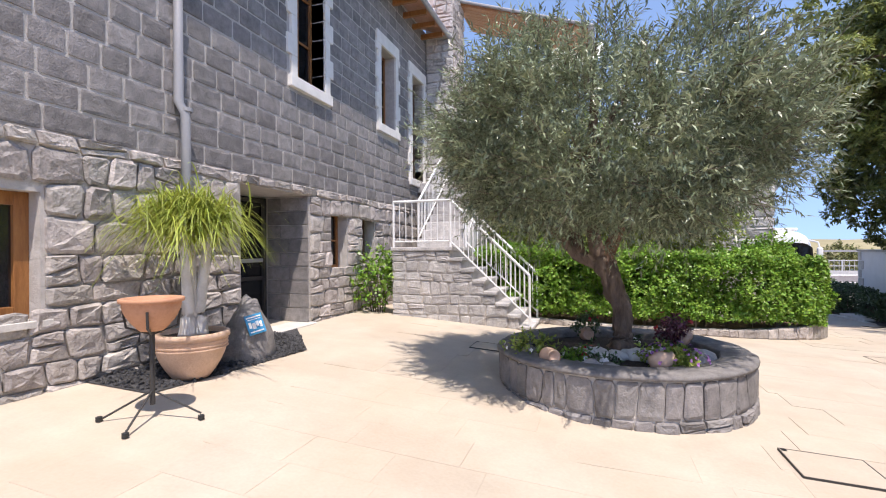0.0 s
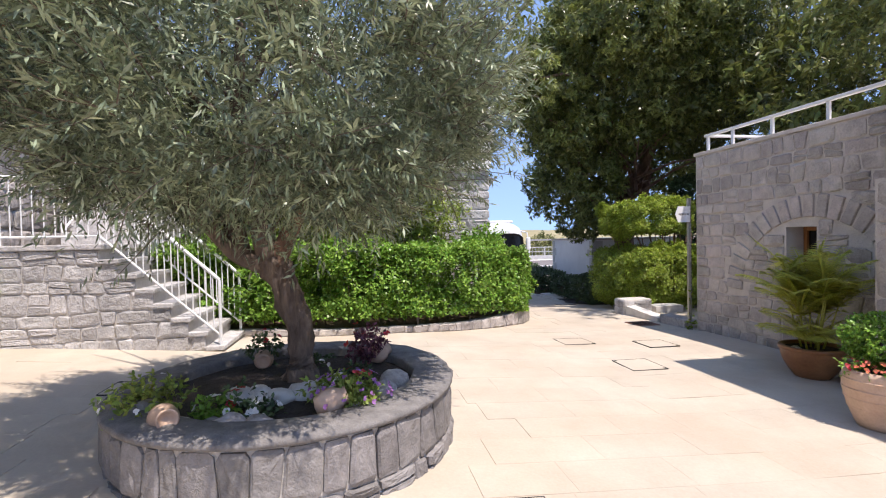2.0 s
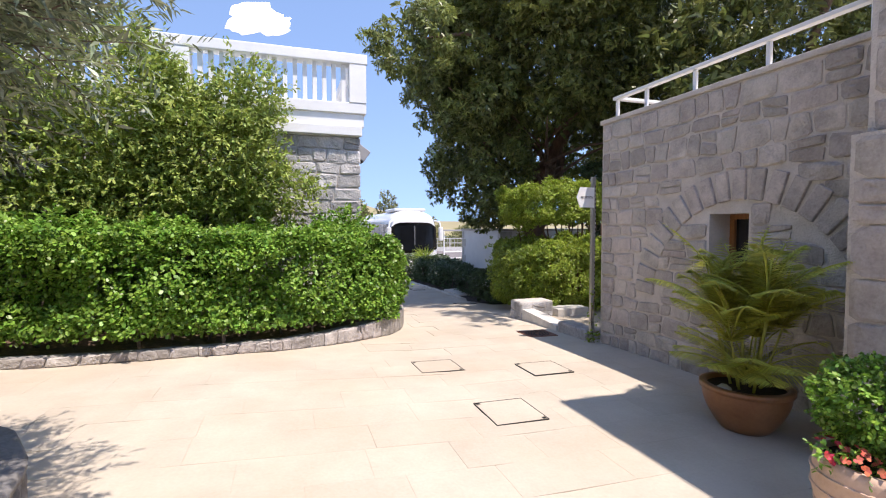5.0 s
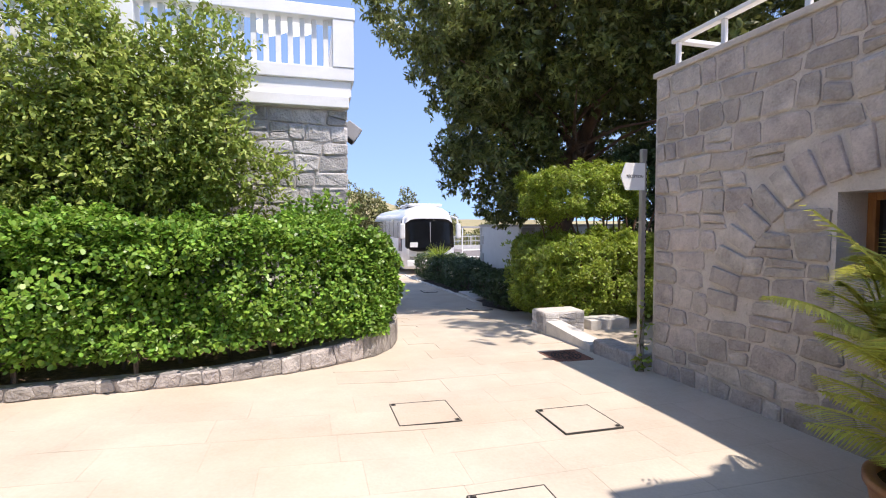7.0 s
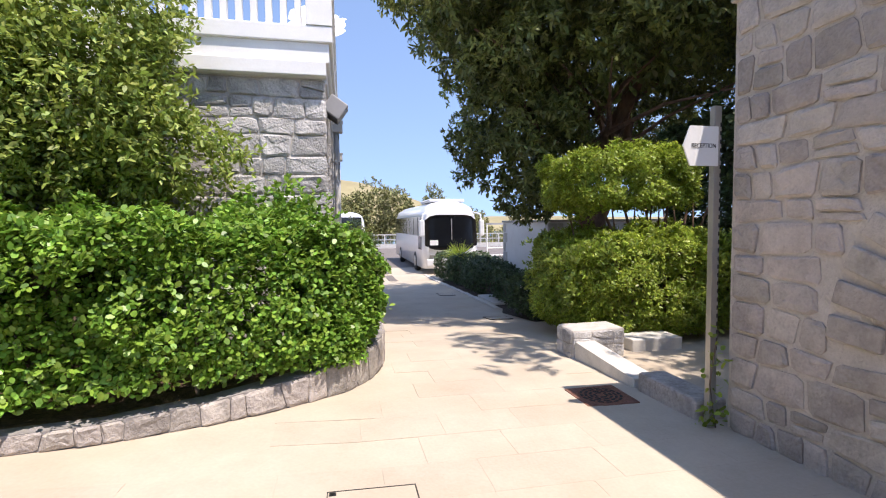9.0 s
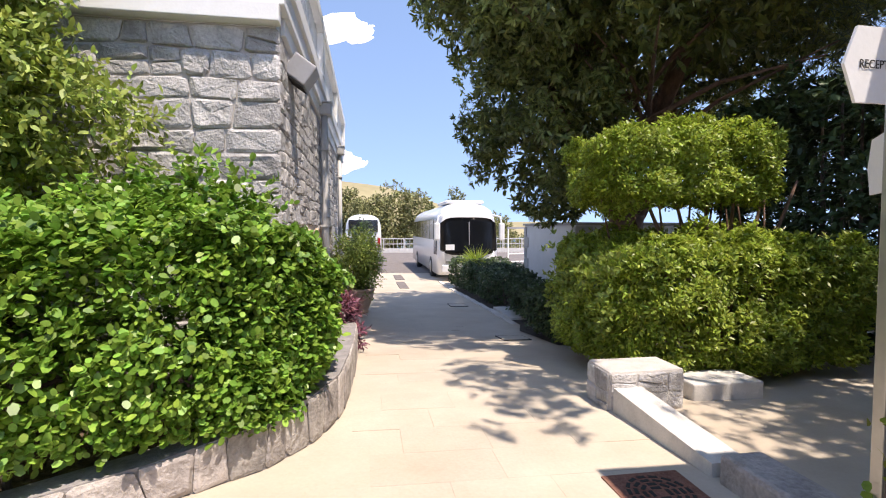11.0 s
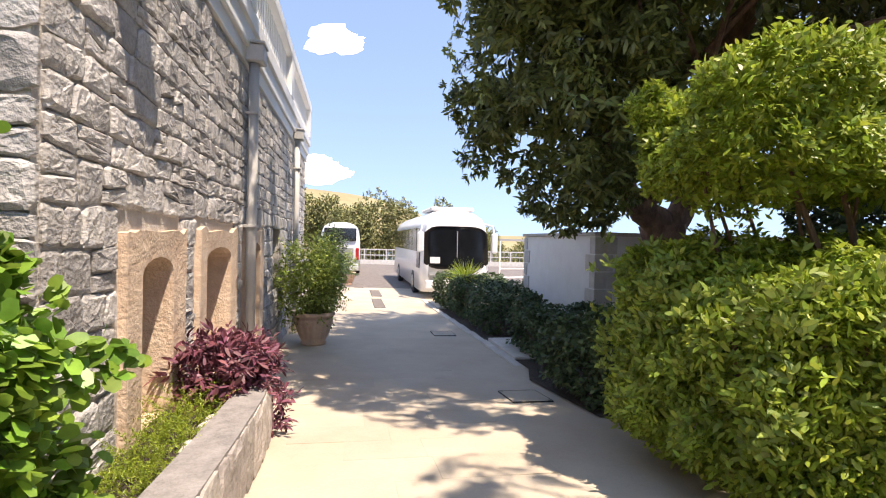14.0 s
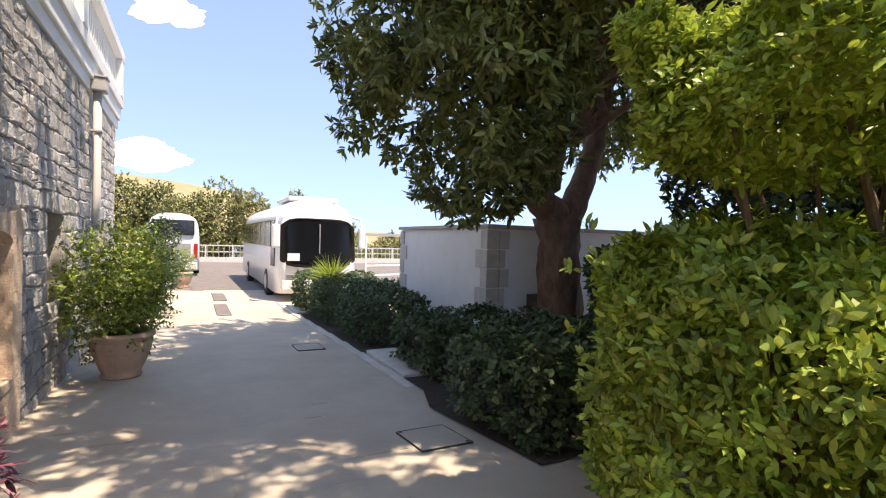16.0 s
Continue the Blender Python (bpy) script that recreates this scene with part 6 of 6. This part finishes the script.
leaf_part("foliage", crown_leaves(rng, (FX + 0.05, FY + 0.05, zf + 0.72), (0.26, 0.26, 0.22), 1000, 8, 0.05, 0.025, 0.016, 0.6, 0, 0.1), ROUND, M_HEDGE, ball)
part("stem", tube([(FX + 0.03, FY + 0.03, zf + 0.4), (FX + 0.05, FY + 0.05, zf + 0.75)], [0.016, 0.01], 7), M_BARK, ball)
for i, (dx, dy) in enumerate(((-0.2, -0.01), (-0.14, -0.13), (-0.03, -0.2), (0.09, -0.19), (0.19, -0.12), (-0.2, 0.1))):
    flowers(FX + dx, FY + dy, zf + 0.45, 0.07, 0.12, M_HEDGE, M_CORAL if i % 3 != 2 else M_RED, 18, 11, 0.024, "coral and pink flowers spilling over a pot rim", 80 + i, 0.03)

# ---- pots and plants along the bath house ----


def fluted_pot(x, y, r, h, label):
    z = g(x, y)
    p = thing("urn_pot", x, y, z, label, "pot", "urn pots along the wall")
    bm = lathe([(0, 0), (r * 0.6, 0), (r * 0.66, h * 0.05), (r * 0.6, h * 0.1), (r * 0.7, h * 0.25), (r * 0.9, h * 0.6), (r * 0.95, h * 0.78), (r * 0.9, h * 0.84), (r * 1.06, h * 0.9), (r * 1.06, h * 0.97), (r * 0.95, h), (r * 0.82, h), (r * 0.82, h * 0.9), (0, h * 0.9)], x, y, z, 48)
    for v in bm.verts:
        t = (v.co.z - z) / h
        a = math.atan2(v.co.y - y, v.co.x - x)
        k = 1 + (0.035 * math.cos(a * 16) if 0.12 < t < 0.8 else 0)
        v.co.x, v.co.y = x + (v.co.x - x) * k, y + (v.co.y - y) * k
    smooth(part("bowl", bm, M_TERRA_L, p))
    part("soil", lathe([(0, h * 0.94), (r * 0.8, h * 0.93)], x, y, z, 24), M_SOIL, p)
    return z + h * 0.93


for x, y, r, h, cr, ch, n, mat, sd in ((4.36, 18.6, 0.34, 0.56, 0.58, 0.72, 1500, M_LIME, 25), (4.75, 32.2, 0.4, 0.6, 0.5, 0.6, 300, M_LIME, 26)):
    zt = fluted_pot(x, y, r, h, "pale fluted terracotta urn pot on the paving")
    b = thing("potted_bush", x, y, zt, "loose green leafy bush in a terracotta urn", "shrub", "potted bushes")
    rng = np.random.default_rng(sd)
    leaf_part("foliage", crown_leaves(rng, (x, y, zt + ch * 0.75), (cr, cr, ch), n, 9, 0.2, 0.05, 0.024, 0.2, 0, 0.35), LANCE, mat, b)
    for k in range(7):
        part("stem", tube([(x + 0.02 * k - 0.06, y, zt - 0.02), (x + 0.09 * k - 0.27, y + 0.1 * math.sin(k), zt + ch)], [0.012, 0.005], 6), M_BARK, b)
dark_palm = thing("small_palm", 4.3, 24.5, g(4.3, 24.5), "dark spiky palm at the corner of the house", "plant")
part("stem", tube([(4.3, 24.5, g(4.3, 24.5)), (4.3, 24.5, g(4.3, 24.5) + 0.9)], [0.12, 0.1], 8), M_BARK, dark_palm)
fronds("frond", 4.3, 24.5, g(4.3, 24.5) + 0.9, 16, 1.1, M_DKLEAF, dark_palm, 201, 0.9, 0.25, 20, 0.03)
dark_bush = thing("tall_shrub", 4.3, 26.0, g(4.3, 26), "dark green shrub at the corner of the house", "shrub")
rng = np.random.default_rng(27)
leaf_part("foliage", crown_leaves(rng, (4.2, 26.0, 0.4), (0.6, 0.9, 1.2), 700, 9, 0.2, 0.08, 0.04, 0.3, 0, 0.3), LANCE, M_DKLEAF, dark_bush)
part("stem", tube([(4.2, 26, g(4.2, 26)), (4.2, 26, 0.8)], [0.06, 0.02], 7), M_BARK, dark_bush)
purple = thing("purple_plant", 4.05, 13.95, -0.08, "bushy purple-leaved trailing plant in the raised bed", "plant")
rng = np.random.default_rng(28)
leaf_part("foliage", crown_leaves(rng, (4.08, 13.95, 0.1), (0.33, 0.42, 0.26), 520, 8, 0.12, 0.085, 0.024, 0.3, 0.1, 0.3), LANCE, M_PURPLE, purple)
leaf_part("trailing", crown_leaves(rng, (4.42, 14.1, -0.2), (0.06, 0.15, 0.14), 40, 7, 0.1, 0.075, 0.022, 0.3, 0.6, 0.3), LANCE, M_PURPLE, purple)
fern = thing("feathery_fern", 4.0, 12.9, -0.1, "feathery light green asparagus fern in the raised bed", "plant")
rng = np.random.default_rng(29)
n, k = 190, 46
an, el, ln = rng.uniform(0, 2 * math.pi, n), rng.uniform(0.5, 1.4, n), rng.uniform(0.25, 0.5, n)
t = np.tile(np.linspace(0.1, 1, k), n)
A, E, L = np.repeat(an, k), np.repeat(el, k), np.repeat(ln, k)
rt = np.repeat(np.stack([rng.uniform(3.84, 4.12, n), rng.uniform(12.2, 13.75, n), np.full(n, -0.1)], 1), k, 0)
pos = rt + np.stack([np.cos(A) * np.cos(E) * L * t, np.sin(A) * np.cos(E) * L * t, L * (np.sin(E) * t - 0.35 * t * t)], 1)
leaf_part("foliage", (pos, rand_dirs(rng, n * k) + np.array([0, 0, 0.5]), rand_dirs(rng, n * k), 0.035 * (1.2 - t), 0.006), SLIM, M_SHRUB, fern)
for i, (x, y) in enumerate(((4.14, 12.75), (4.13, 12.95), (4.16, 13.2), (4.12, 13.4), (4.15, 13.62))):
    lump("white_stone", x, y, -0.12, 0.06 + 0.015 * (i % 3), M_TRIM, "rounded pale rock edging the raised bed", "rock", "pale edging rocks", 60 + i)


# ---- covers in the paving ----
def cover(x0, y0, x1, y1, label, mat=None, skew=0.0):
    cx, cy = (x0 + x1) / 2, (y0 + y1) / 2
    z = g(cx, cy)
    sx, sy = (g(x1, cy) - g(x0, cy)) / (x1 - x0), (g(cx, y1) - g(cx, y0)) / (y1 - y0)
    c = thing("manhole_cover", cx, cy, z, label, "manhole cover", "paved manhole covers")
    m = Matrix.Translation((cx, cy, z)) @ Matrix(((1, 0, 0, 0), (0, 1, 0, 0), (sx, sy, 1, 0), (0, 0, 0, 1)))
    w, h, f = (x1 - x0) / 2, (y1 - y0) / 2, 0.005
    for a, b, p, q in ((-w, -w + f, -h, h), (w - f, w, -h, h), (-w + f, w - f, -h, -h + f), (-w + f, w - f, h - f, h)):
        bm = box((a, p, -0.02), (b, q, 0.0115))
        bmesh.ops.transform(bm, matrix=m, verts=bm.verts)
        part("frame_bar", bm, M_DARK, c)
    bm = box((-w + f + 0.003, -h + f + 0.003, -0.02), (w - f - 0.003, h - f - 0.003, 0.010))
    bmesh.ops.transform(bm, matrix=m, verts=bm.verts)
    part("infill_slab", bm, mat or M_PAVE, c)
    for ux, uy in ((w - 0.05, -h + 0.05), (-w + 0.05, h - 0.05)):
        bm = bmesh.new()
        tri = [bm.verts.new((ux, uy, 0.0115)), bm.verts.new((ux + 0.038 * (1 if ux > 0 else -1), uy, 0.0115)), bm.verts.new((ux + 0.038 * (1 if ux > 0 else -1), uy + 0.038 * (1 if uy > 0 else -1), 0.0115)), bm.verts.new((ux, uy + 0.038 * (1 if uy > 0 else -1), 0.0115))]
        bm.faces.new(tri)
        bmesh.ops.solidify(bm, geom=bm.faces[:], thickness=0.004)
        bmesh.ops.transform(bm, matrix=m, verts=bm.verts)
        part("corner_plate", bm, M_DARK, c)
    return c


PL = "square paved manhole cover in a dark steel frame"
for q in ((1.32, 3.7, 1.83, 4.16), (4.03, 6.78, 4.5, 7.28), (3.84, 8.28, 4.33, 8.76), (4.97, 7.85, 5.45, 8.33), (-1.54, 6.25, -1.08, 6.66), (6.72, 14.86, 7.18, 15.4), (6.65, 19.4, 7.1, 19.95)):
    cover(*q, PL)
for q in ((5.72, 27.6, 6.1, 29.8), (5.68, 24.4, 6.02, 26.8), (5.1, 31.0, 5.5, 32.6)):
    cover(*q, "dark concrete drain cover across the path", M_ASPHALT)
gr = thing("drain_grate", 6.15, 9.91, g(6.15, 9.91), "rusty red cast iron drain grate with round slots", "drain grate")
M_RUST = surf("rusty_iron", (0.14, 0.055, 0.035), (0.28, 0.13, 0.09), 20, 0.8, 0.4, 80)
zg = g(6.15, 9.91)
part("plate", box((5.92, 9.69, zg - 0.02), (6.4, 10.13, zg + 0.008), 0.004), M_RUST, gr)
for r in (0.05, 0.09, 0.13, 0.17):
    for k in range(int(r * 90)):
        a = 2 * math.pi * k / int(r * 90)
        s = 2 * math.pi * r / int(r * 90) * 0.36
        bm = box((-s, -0.011, 0), (s, 0.011, 0.002))
        bmesh.ops.transform(bm, matrix=Matrix.Translation((6.16 + r * math.cos(a), 9.91 + r * math.sin(a), zg + 0.0085)) @ Matrix.Rotation(a + math.pi / 2, 4, "Z"), verts=bm.verts)
        part("slot", bm, M_BLACK, gr)


# ---- coaches ----
def rounded_body(x0, x1, y0, y1, z0, z1, nose, tail):
    """A coach body: rounded cross-sections along its length, the front leaning back."""
    bm = bmesh.new()
    secs = []
    w, h = (x1 - x0) / 2, z1 - z0
    cx = (x0 + x1) / 2
    prof = [(1, 0), (1, 0.35), (0.985, 0.6), (0.93, 0.8), (0.82, 0.91), (0.6, 0.97), (0.3, 1.0)]
    outl = prof + [(-a, b) for a, b in prof[::-1]]
    L = y1 - y0
    for t, sw, sh, lean in ((0.0, 0.80, 0.88, 0.0), (0.006, 0.91, 0.94, 0.0), (0.02, 0.975, 0.98, 0.0), (0.06, 1, 1.0, 0.0), (0.2, 1, 1, 0), (0.9, 1, 1, 0), (0.985, 0.99, 0.985, 0), (1.0, 0.93, 0.94, 0)):
        row = []
        for a, b in outl:
            y = y0 + L * t + (nose * max(0, b - 0.3) ** 1.5 * (1 - t) if t < 0.1 else 0)
            row.append(bm.verts.new((cx + a * w * sw, y, z0 + b * h * sh)))
        secs.append(row)
    for p, q in zip(secs, secs[1:]):
        for i in range(len(outl) - 1):
            bm.faces.new((p[i + 1], p[i], q[i], q[i + 1]))
        bm.faces.new((p[0], p[-1], q[-1], q[0]))
    bm.faces.new(secs[0])
    bm.faces.new(secs[-1][::-1])
    return bm


def wheel(parent, x, y, z, s):
    r = 0.48
    for nm, rr, w, mat in (("tyre", r, 0.28, M_BLACK), ("rim", r * 0.6, 0.3, M_STEEL)):
        bm = lathe([(0, -w / 2), (rr * 0.9, -w / 2), (rr, -w / 2 + 0.04), (rr, w / 2 - 0.04), (rr * 0.9, w / 2), (0, w / 2)], 0, 0, 0, 28)
        bmesh.ops.transform(bm, matrix=pose(x, y, z + r, 0, 90, 0), verts=bm.verts)
        ob = smooth(part(nm, bm, mat, parent if nm == "tyre" else ob))


coach = thing("coach", 8.8, 32, g(8.8, 32), "white touring coach with a dark windscreen", "bus")
X0, X1, Y0, Y1, Z0, Z1 = 7.45, 10.05, 27.0, 38.5, -0.72, 2.32
body = smooth(part("body", rounded_body(X0, X1, Y0, Y1, Z0, Z1, 0.55, 0), M_BUS, coach))
bm = bmesh.new()
cols = []
for i, u in enumerate(np.linspace(-1.0, 1.0, 11)):
    col = []
    for v in np.linspace(0.27 + 0.07 * abs(u) ** 5, 0.79 - 0.08 * abs(u) ** 6, 9):
        yy = Y0 - 0.07 + 0.5 * max(0, v - 0.3) ** 1.5 + 0.14 * abs(u) ** 4
        col.append(bm.verts.new((8.75 + u * 1.23 * (1 - 0.04 * v), yy, Z0 + v * (Z1 - Z0))))
    cols.append(col)
for a, b in zip(cols, cols[1:]):
    for j in range(8):
        bm.faces.new((a[j], b[j], b[j + 1], a[j + 1]))
bmesh.ops.solidify(bm, geom=bm.faces[:], thickness=-0.03)
M_SCREEN = plain("tinted_windscreen", (0.016, 0.018, 0.022), 0.16, 0, 0.35)
screen = smooth(part("windscreen", bm, M_SCREEN, coach, "large dark curved windscreen"))
part("centre_bar", box((8.735, Y0 - 0.05, 0.4), (8.765, Y0 + 0.1, 1.5), 0.004), M_METAL, screen)
part("notice", box((7.75, Y0 - 0.055, 0.32), (8.12, Y0 - 0.045, 0.55)), M_WHITE, screen, "white notice behind the windscreen")
for k in range(7):
    y = Y0 + 1.5 + k * 1.36
    for x, s in ((X0, -1), (X1, 1)):
        part("side_window", box((x - 0.012, y, 0.72), (x + 0.012, y + 1.28, 1.62), 0.004), M_GLASS_D, coach)
part("door_window", box((X0 - 0.013, Y0 + 0.55, 0.1), (X0 + 0.012, Y0 + 1.35, 1.6), 0.004), M_GLASS_D, coach)
part("bumper", box((7.6, Y0 - 0.06, -0.62), (9.9, Y0 + 0.2, -0.3), 0.05), M_BUS, coach)
part("roof_hump", box((7.9, Y0 + 0.9, 2.28), (9.6, Y0 + 3.4, 2.44), 0.06), M_BUS, coach, "white rooftop air conditioner")
for x in (7.75, 9.6):
    part("headlight", box((x, Y0 - 0.05, -0.25), (x + 0.3, Y0 + 0.05, -0.1), 0.02), M_STEEL, coach)
for x, s in ((X0 - 0.02, -1), (X1 + 0.02, 1)):
    mi = part("mirror", box((x + s * 0.05 - 0.12, Y0 - 0.2, 0.72), (x + s * 0.05 + 0.12, Y0 - 0.02, 1.45), 0.06), M_BUS, coach, "white drooping wing mirror")
    part("mirror_arm", tube([(x - s * 0.25, Y0 + 0.3, 1.8), (x, Y0 - 0.05, 1.7), (x + s * 0.05, Y0 - 0.1, 1.4)], 0.04, 8), M_BUS, mi)
for y in (Y0 + 2.4, Y1 - 3.0):
    for x in (X0 + 0.12, X1 - 0.12):
        wheel(coach, x, y, g(x, y) - 0.01, 1)
coach2 = thing("coach", 4.2, 43, g(4.2, 43), "white coach seen from behind with red tail lights", "bus")
smooth(part("body", rounded_body(3.1, 5.45, 38.3, 48.5, -0.75, 2.1, 0.15, 0), M_BUS, coach2))
part("rear_window", box((3.35, 38.24, 1.0), (5.2, 38.5, 1.75), 0.05), M_GLASS_D, coach2, "dark rear window")
M_TAIL = plain("red_lamp_plastic", (0.5, 0.02, 0.02), 0.3)
for x in (3.2, 5.18):
    part("tail_light", box((x, 38.26, -0.1), (x + 0.18, 38.45, 0.6), 0.03), M_TAIL, coach2)
part("engine_grille", box((3.5, 38.25, 0.0), (5.05, 38.4, 0.6), 0.02), M_METAL, coach2)
part("bumper", box((3.2, 38.2, -0.72), (5.35, 38.5, -0.35), 0.05), M_BUS, coach2)
for y in (41.0, 46.5):
    for x in (3.22, 5.33):
        wheel(coach2, x, y, g(x, y) - 0.01, 1)

# ---- beyond the car park ----
fence = thing("car_park_fence", 5, 54, g(5, 54), "long pale concrete and rail fence", "fence")
zf2 = -1.1
for x in np.arange(-14, 40, 2.0):
    part("post", box((x, 54, zf2 - 0.1), (x + 0.12, 54.12, 0.15), 0.01), M_TRIM, fence)
part("top_rail", box((-14, 54.02, 0.152), (40, 54.1, 0.24), 0.01), M_TRIM, fence)
part("mid_rail", box((-14, 54.04, -0.35), (40, 54.08, -0.27)), M_TRIM, fence)
part("base_wall", box((-14, 53.95, zf2 - 0.1), (40, 54.0, -0.75), 0.01), M_TRIM, fence)
for x in np.arange(-13.8, 38, 0.4):
    part("bar", box((x, 54.04, -0.75), (x + 0.03, 54.08, 0.152)), M_TRIM, fence)
side_rail = thing("lake_rail", 16, 33, g(12, 33), "white tubular rail above the lake", "railing")
for z in (-0.05, -0.45):
    part("rail", tube([(11.5, 30.5, z), (24, 33.5, z)], 0.035, 8), M_WHITE, side_rail)
for k in range(7):
    x, y = 11.5 + 2.0 * k, 30.5 + 0.48 * k
    part("post", tube([(x, y, g(x, y) - 0.05), (x, y, -0.03 if k % 3 else 1.2)], 0.035, 8), M_WHITE, side_rail)
beam = part("beam", box((11.5, 30.6, 1.2), (24, 30.75, 1.3)), M_METAL, side_rail)
lake = part("lake", box((14, 75, -5.2), (420, 420, -5.0)), M_WATER)
tagged(lake, "calm blue lake water below the car park", "water", kind="structure")
bm = bmesh.new()
hs = []
for i, x in enumerate(np.linspace(-500, 420, 47)):
    top = float(np.interp(x, [-500, -160, -60, -15, 20, 63, 100, 140, 420], [44, 52, 50, 47, 42, 30, 17, 8, 6])) + 2.5 * noise.noise(Vector((x * 0.02, 3, 0)))
    hs.append([bm.verts.new((x, 330 + 160 * t, -7 + (top + 7) * math.sin(t * math.pi / 2))) for t in np.linspace(0, 1, 8)] + [bm.verts.new((x, 800, -10))])
for a, b in zip(hs, hs[1:]):
    for j in range(8):
        bm.faces.new((a[j], b[j], b[j + 1], a[j + 1]))
tagged(smooth(part("hill", bm, M_HILL)), "dry golden hillside beyond the lake", "hill", kind="structure")
rng = np.random.default_rng(31)
TREES = [(-6, 66, 5.2, 2.8), (-1, 63, 5.0, 2.6), (2.2, 62, 4.2, 2.0), (5.0, 62, 4.0, 2.2), (7.6, 64, 4.6, 2.4), (10.5, 63, 4.4, 2.2), (13.5, 66, 4.8, 2.6), (16.5, 70, 6.5, 1.6), (18.5, 75, 5.6, 2.4), (22, 72, 5.6, 2.8), (26, 80, 5.0, 3.0), (33, 90, 5.0, 3.6), (41, 95, 5.2, 4.0), (-11, 64, 5.5, 3), (30, 74, 4.2, 2.4), (50, 110, 5, 5)]
for i, (x, y, h, r) in enumerate(TREES):
    z = g(x, y)
    h *= 1.7 if x < 13 else 1.35
    tr = thing("far_tree", x, y, z, "olive-green bushy tree beyond the car park", "tree", "trees beyond the car park")
    part("trunk", tube([(x, y, z - 0.1), (x + 0.1, y, z + h * 0.5)], [0.2, 0.1], 7), M_BARK, tr)
    leaf_part("crown", crown_leaves(rng, (x, y, z + h * 0.52), (r, r, h * 0.5), 900, 8, 0.5, 0.3, 0.13, 0.4, -0.3, 0.4), LANCE, M_FAR, tr)
for i, (x, y, h) in enumerate(((3.2, 56, 5.2), (4.1, 57, 5.0), (-1.5, 56, 4.8))):
    z = g(x, y)
    tr = thing("cypress_tree", x, y, z, "slim upright dark tree beyond the fence", "tree", "slim trees")
    part("trunk", tube([(x, y, z - 0.1), (x, y, z + h * 0.6)], [0.12, 0.05], 7), M_BARK, tr)
    leaf_part("crown", crown_leaves(rng, (x, y, z + h * 0.5), (0.6, 0.6, h * 0.5), 450, 8, 0.4, 0.2, 0.07, 0.3, -0.8, 0.3), LANCE, M_FAR, tr)


def cloud(x, y, z, sx, sz, seed):
    r = random.Random(seed)
    c = thing("cloud", x, y, z, "small white fair-weather cloud", "cloud", "clouds")
    bm = bmesh.new()
    for i in range(16):
        u = r.uniform(-1, 1)
        bmesh.ops.create_icosphere(bm, subdivisions=3, radius=sz * r.uniform(0.4, 1.0) * (1.1 - abs(u)), matrix=Matrix.Translation((x + u * sx, y + r.uniform(-sz, sz), z + r.uniform(0, sz * 0.5) * (1 - abs(u)))) @ Matrix.Diagonal((1.6, 1, 0.75, 1)))
    for v in bm.verts:
        k = noise.noise(v.co * (2.2 / sz)) + 0.5 * noise.noise(v.co * (5 / sz))
        v.co += Vector((k, k * 0.5, k * 0.7)) * sz * 0.35
    tagged(smooth(part("puff", bm, M_CLOUD, c)), kind="stuff")


cloud(-60, 1500, 600, 75, 55, 1)
cloud(-110, 1500, 195, 110, 45, 2)
cloud(-700, 1500, 420, 60, 30, 4)

# creeper at the foot of the sign post
rng = np.random.default_rng(33)
vine = thing("creeper", 6.62, 9.1, g(6.6, 9.1), "small green creeper at the foot of the post", "plant")
q = np.stack([6.6 + rng.normal(size=70) * 0.05, 9.12 + rng.normal(size=70) * 0.04, g(6.6, 9.1) + rng.random(70) ** 1.6 * 0.8], 1)
leaf_part("foliage", (q, rand_dirs(rng, 70), rand_dirs(rng, 70), rng.uniform(0.04, 0.07, 70), 0.035), ROUND, M_SHRUB, vine)
part("stem", tube([(6.63, 9.11, g(6.6, 9.1) - 0.02), (6.56, 9.1, 0.1), (6.64, 9.12, 0.5)], 0.006, 5), M_BARK, vine)


# ---- paving slabs ----
def lay_paving():
    r = random.Random(77)
    n = 0
    for j in range(40):
        y = 1.0 + 0.4 * j
        x = -2.9 + r.uniform(0, 0.6)
        while x < 7.2 and n < 300:
            w = r.choice((0.6, 0.8))
            a, b, c, d = x + 0.0007, x + w - 0.0007, y + 0.0007, y + 0.3993
            cx, cy = x + w / 2, y + 0.2
            x += w
            if math.hypot(cx - PC[0], cy - PC[1]) < PR + 0.42 or (cx > 5.4 and cy < 5.6) or (cx < -2.5 and cy > 2):
                continue
            if cy > 7.8 and cx < -0.5 or cy > 8.8 and (cx > 6.3 or cx < np.interp(cy, [8.8, 9.6, 10.1, 10.6, 11.3, 14, 16], [5, 3.2, 3.9, 4.45, 4.75, 4.8, 4.4])):
                continue
            n += 1
            k = r.uniform(-0.0005, 0.0005) - 0.001
            top = [(p, q, g(p, q) + k) for p, q in ((a, c), (b, c), (b, d), (a, d))]
            me = bpy.data.meshes.new("paving_slab")
            me.from_pydata(top + [(p, q, z - 0.03) for p, q, z in top], [], [(0, 1, 2, 3), (0, 4, 5, 1), (1, 5, 6, 2), (2, 6, 7, 3), (3, 7, 4, 0)])
            me.materials.append(M_PAVE)
            ob = new("paving_slab", me)
            ob.parent = GROUND


lay_paving()
build_stones()
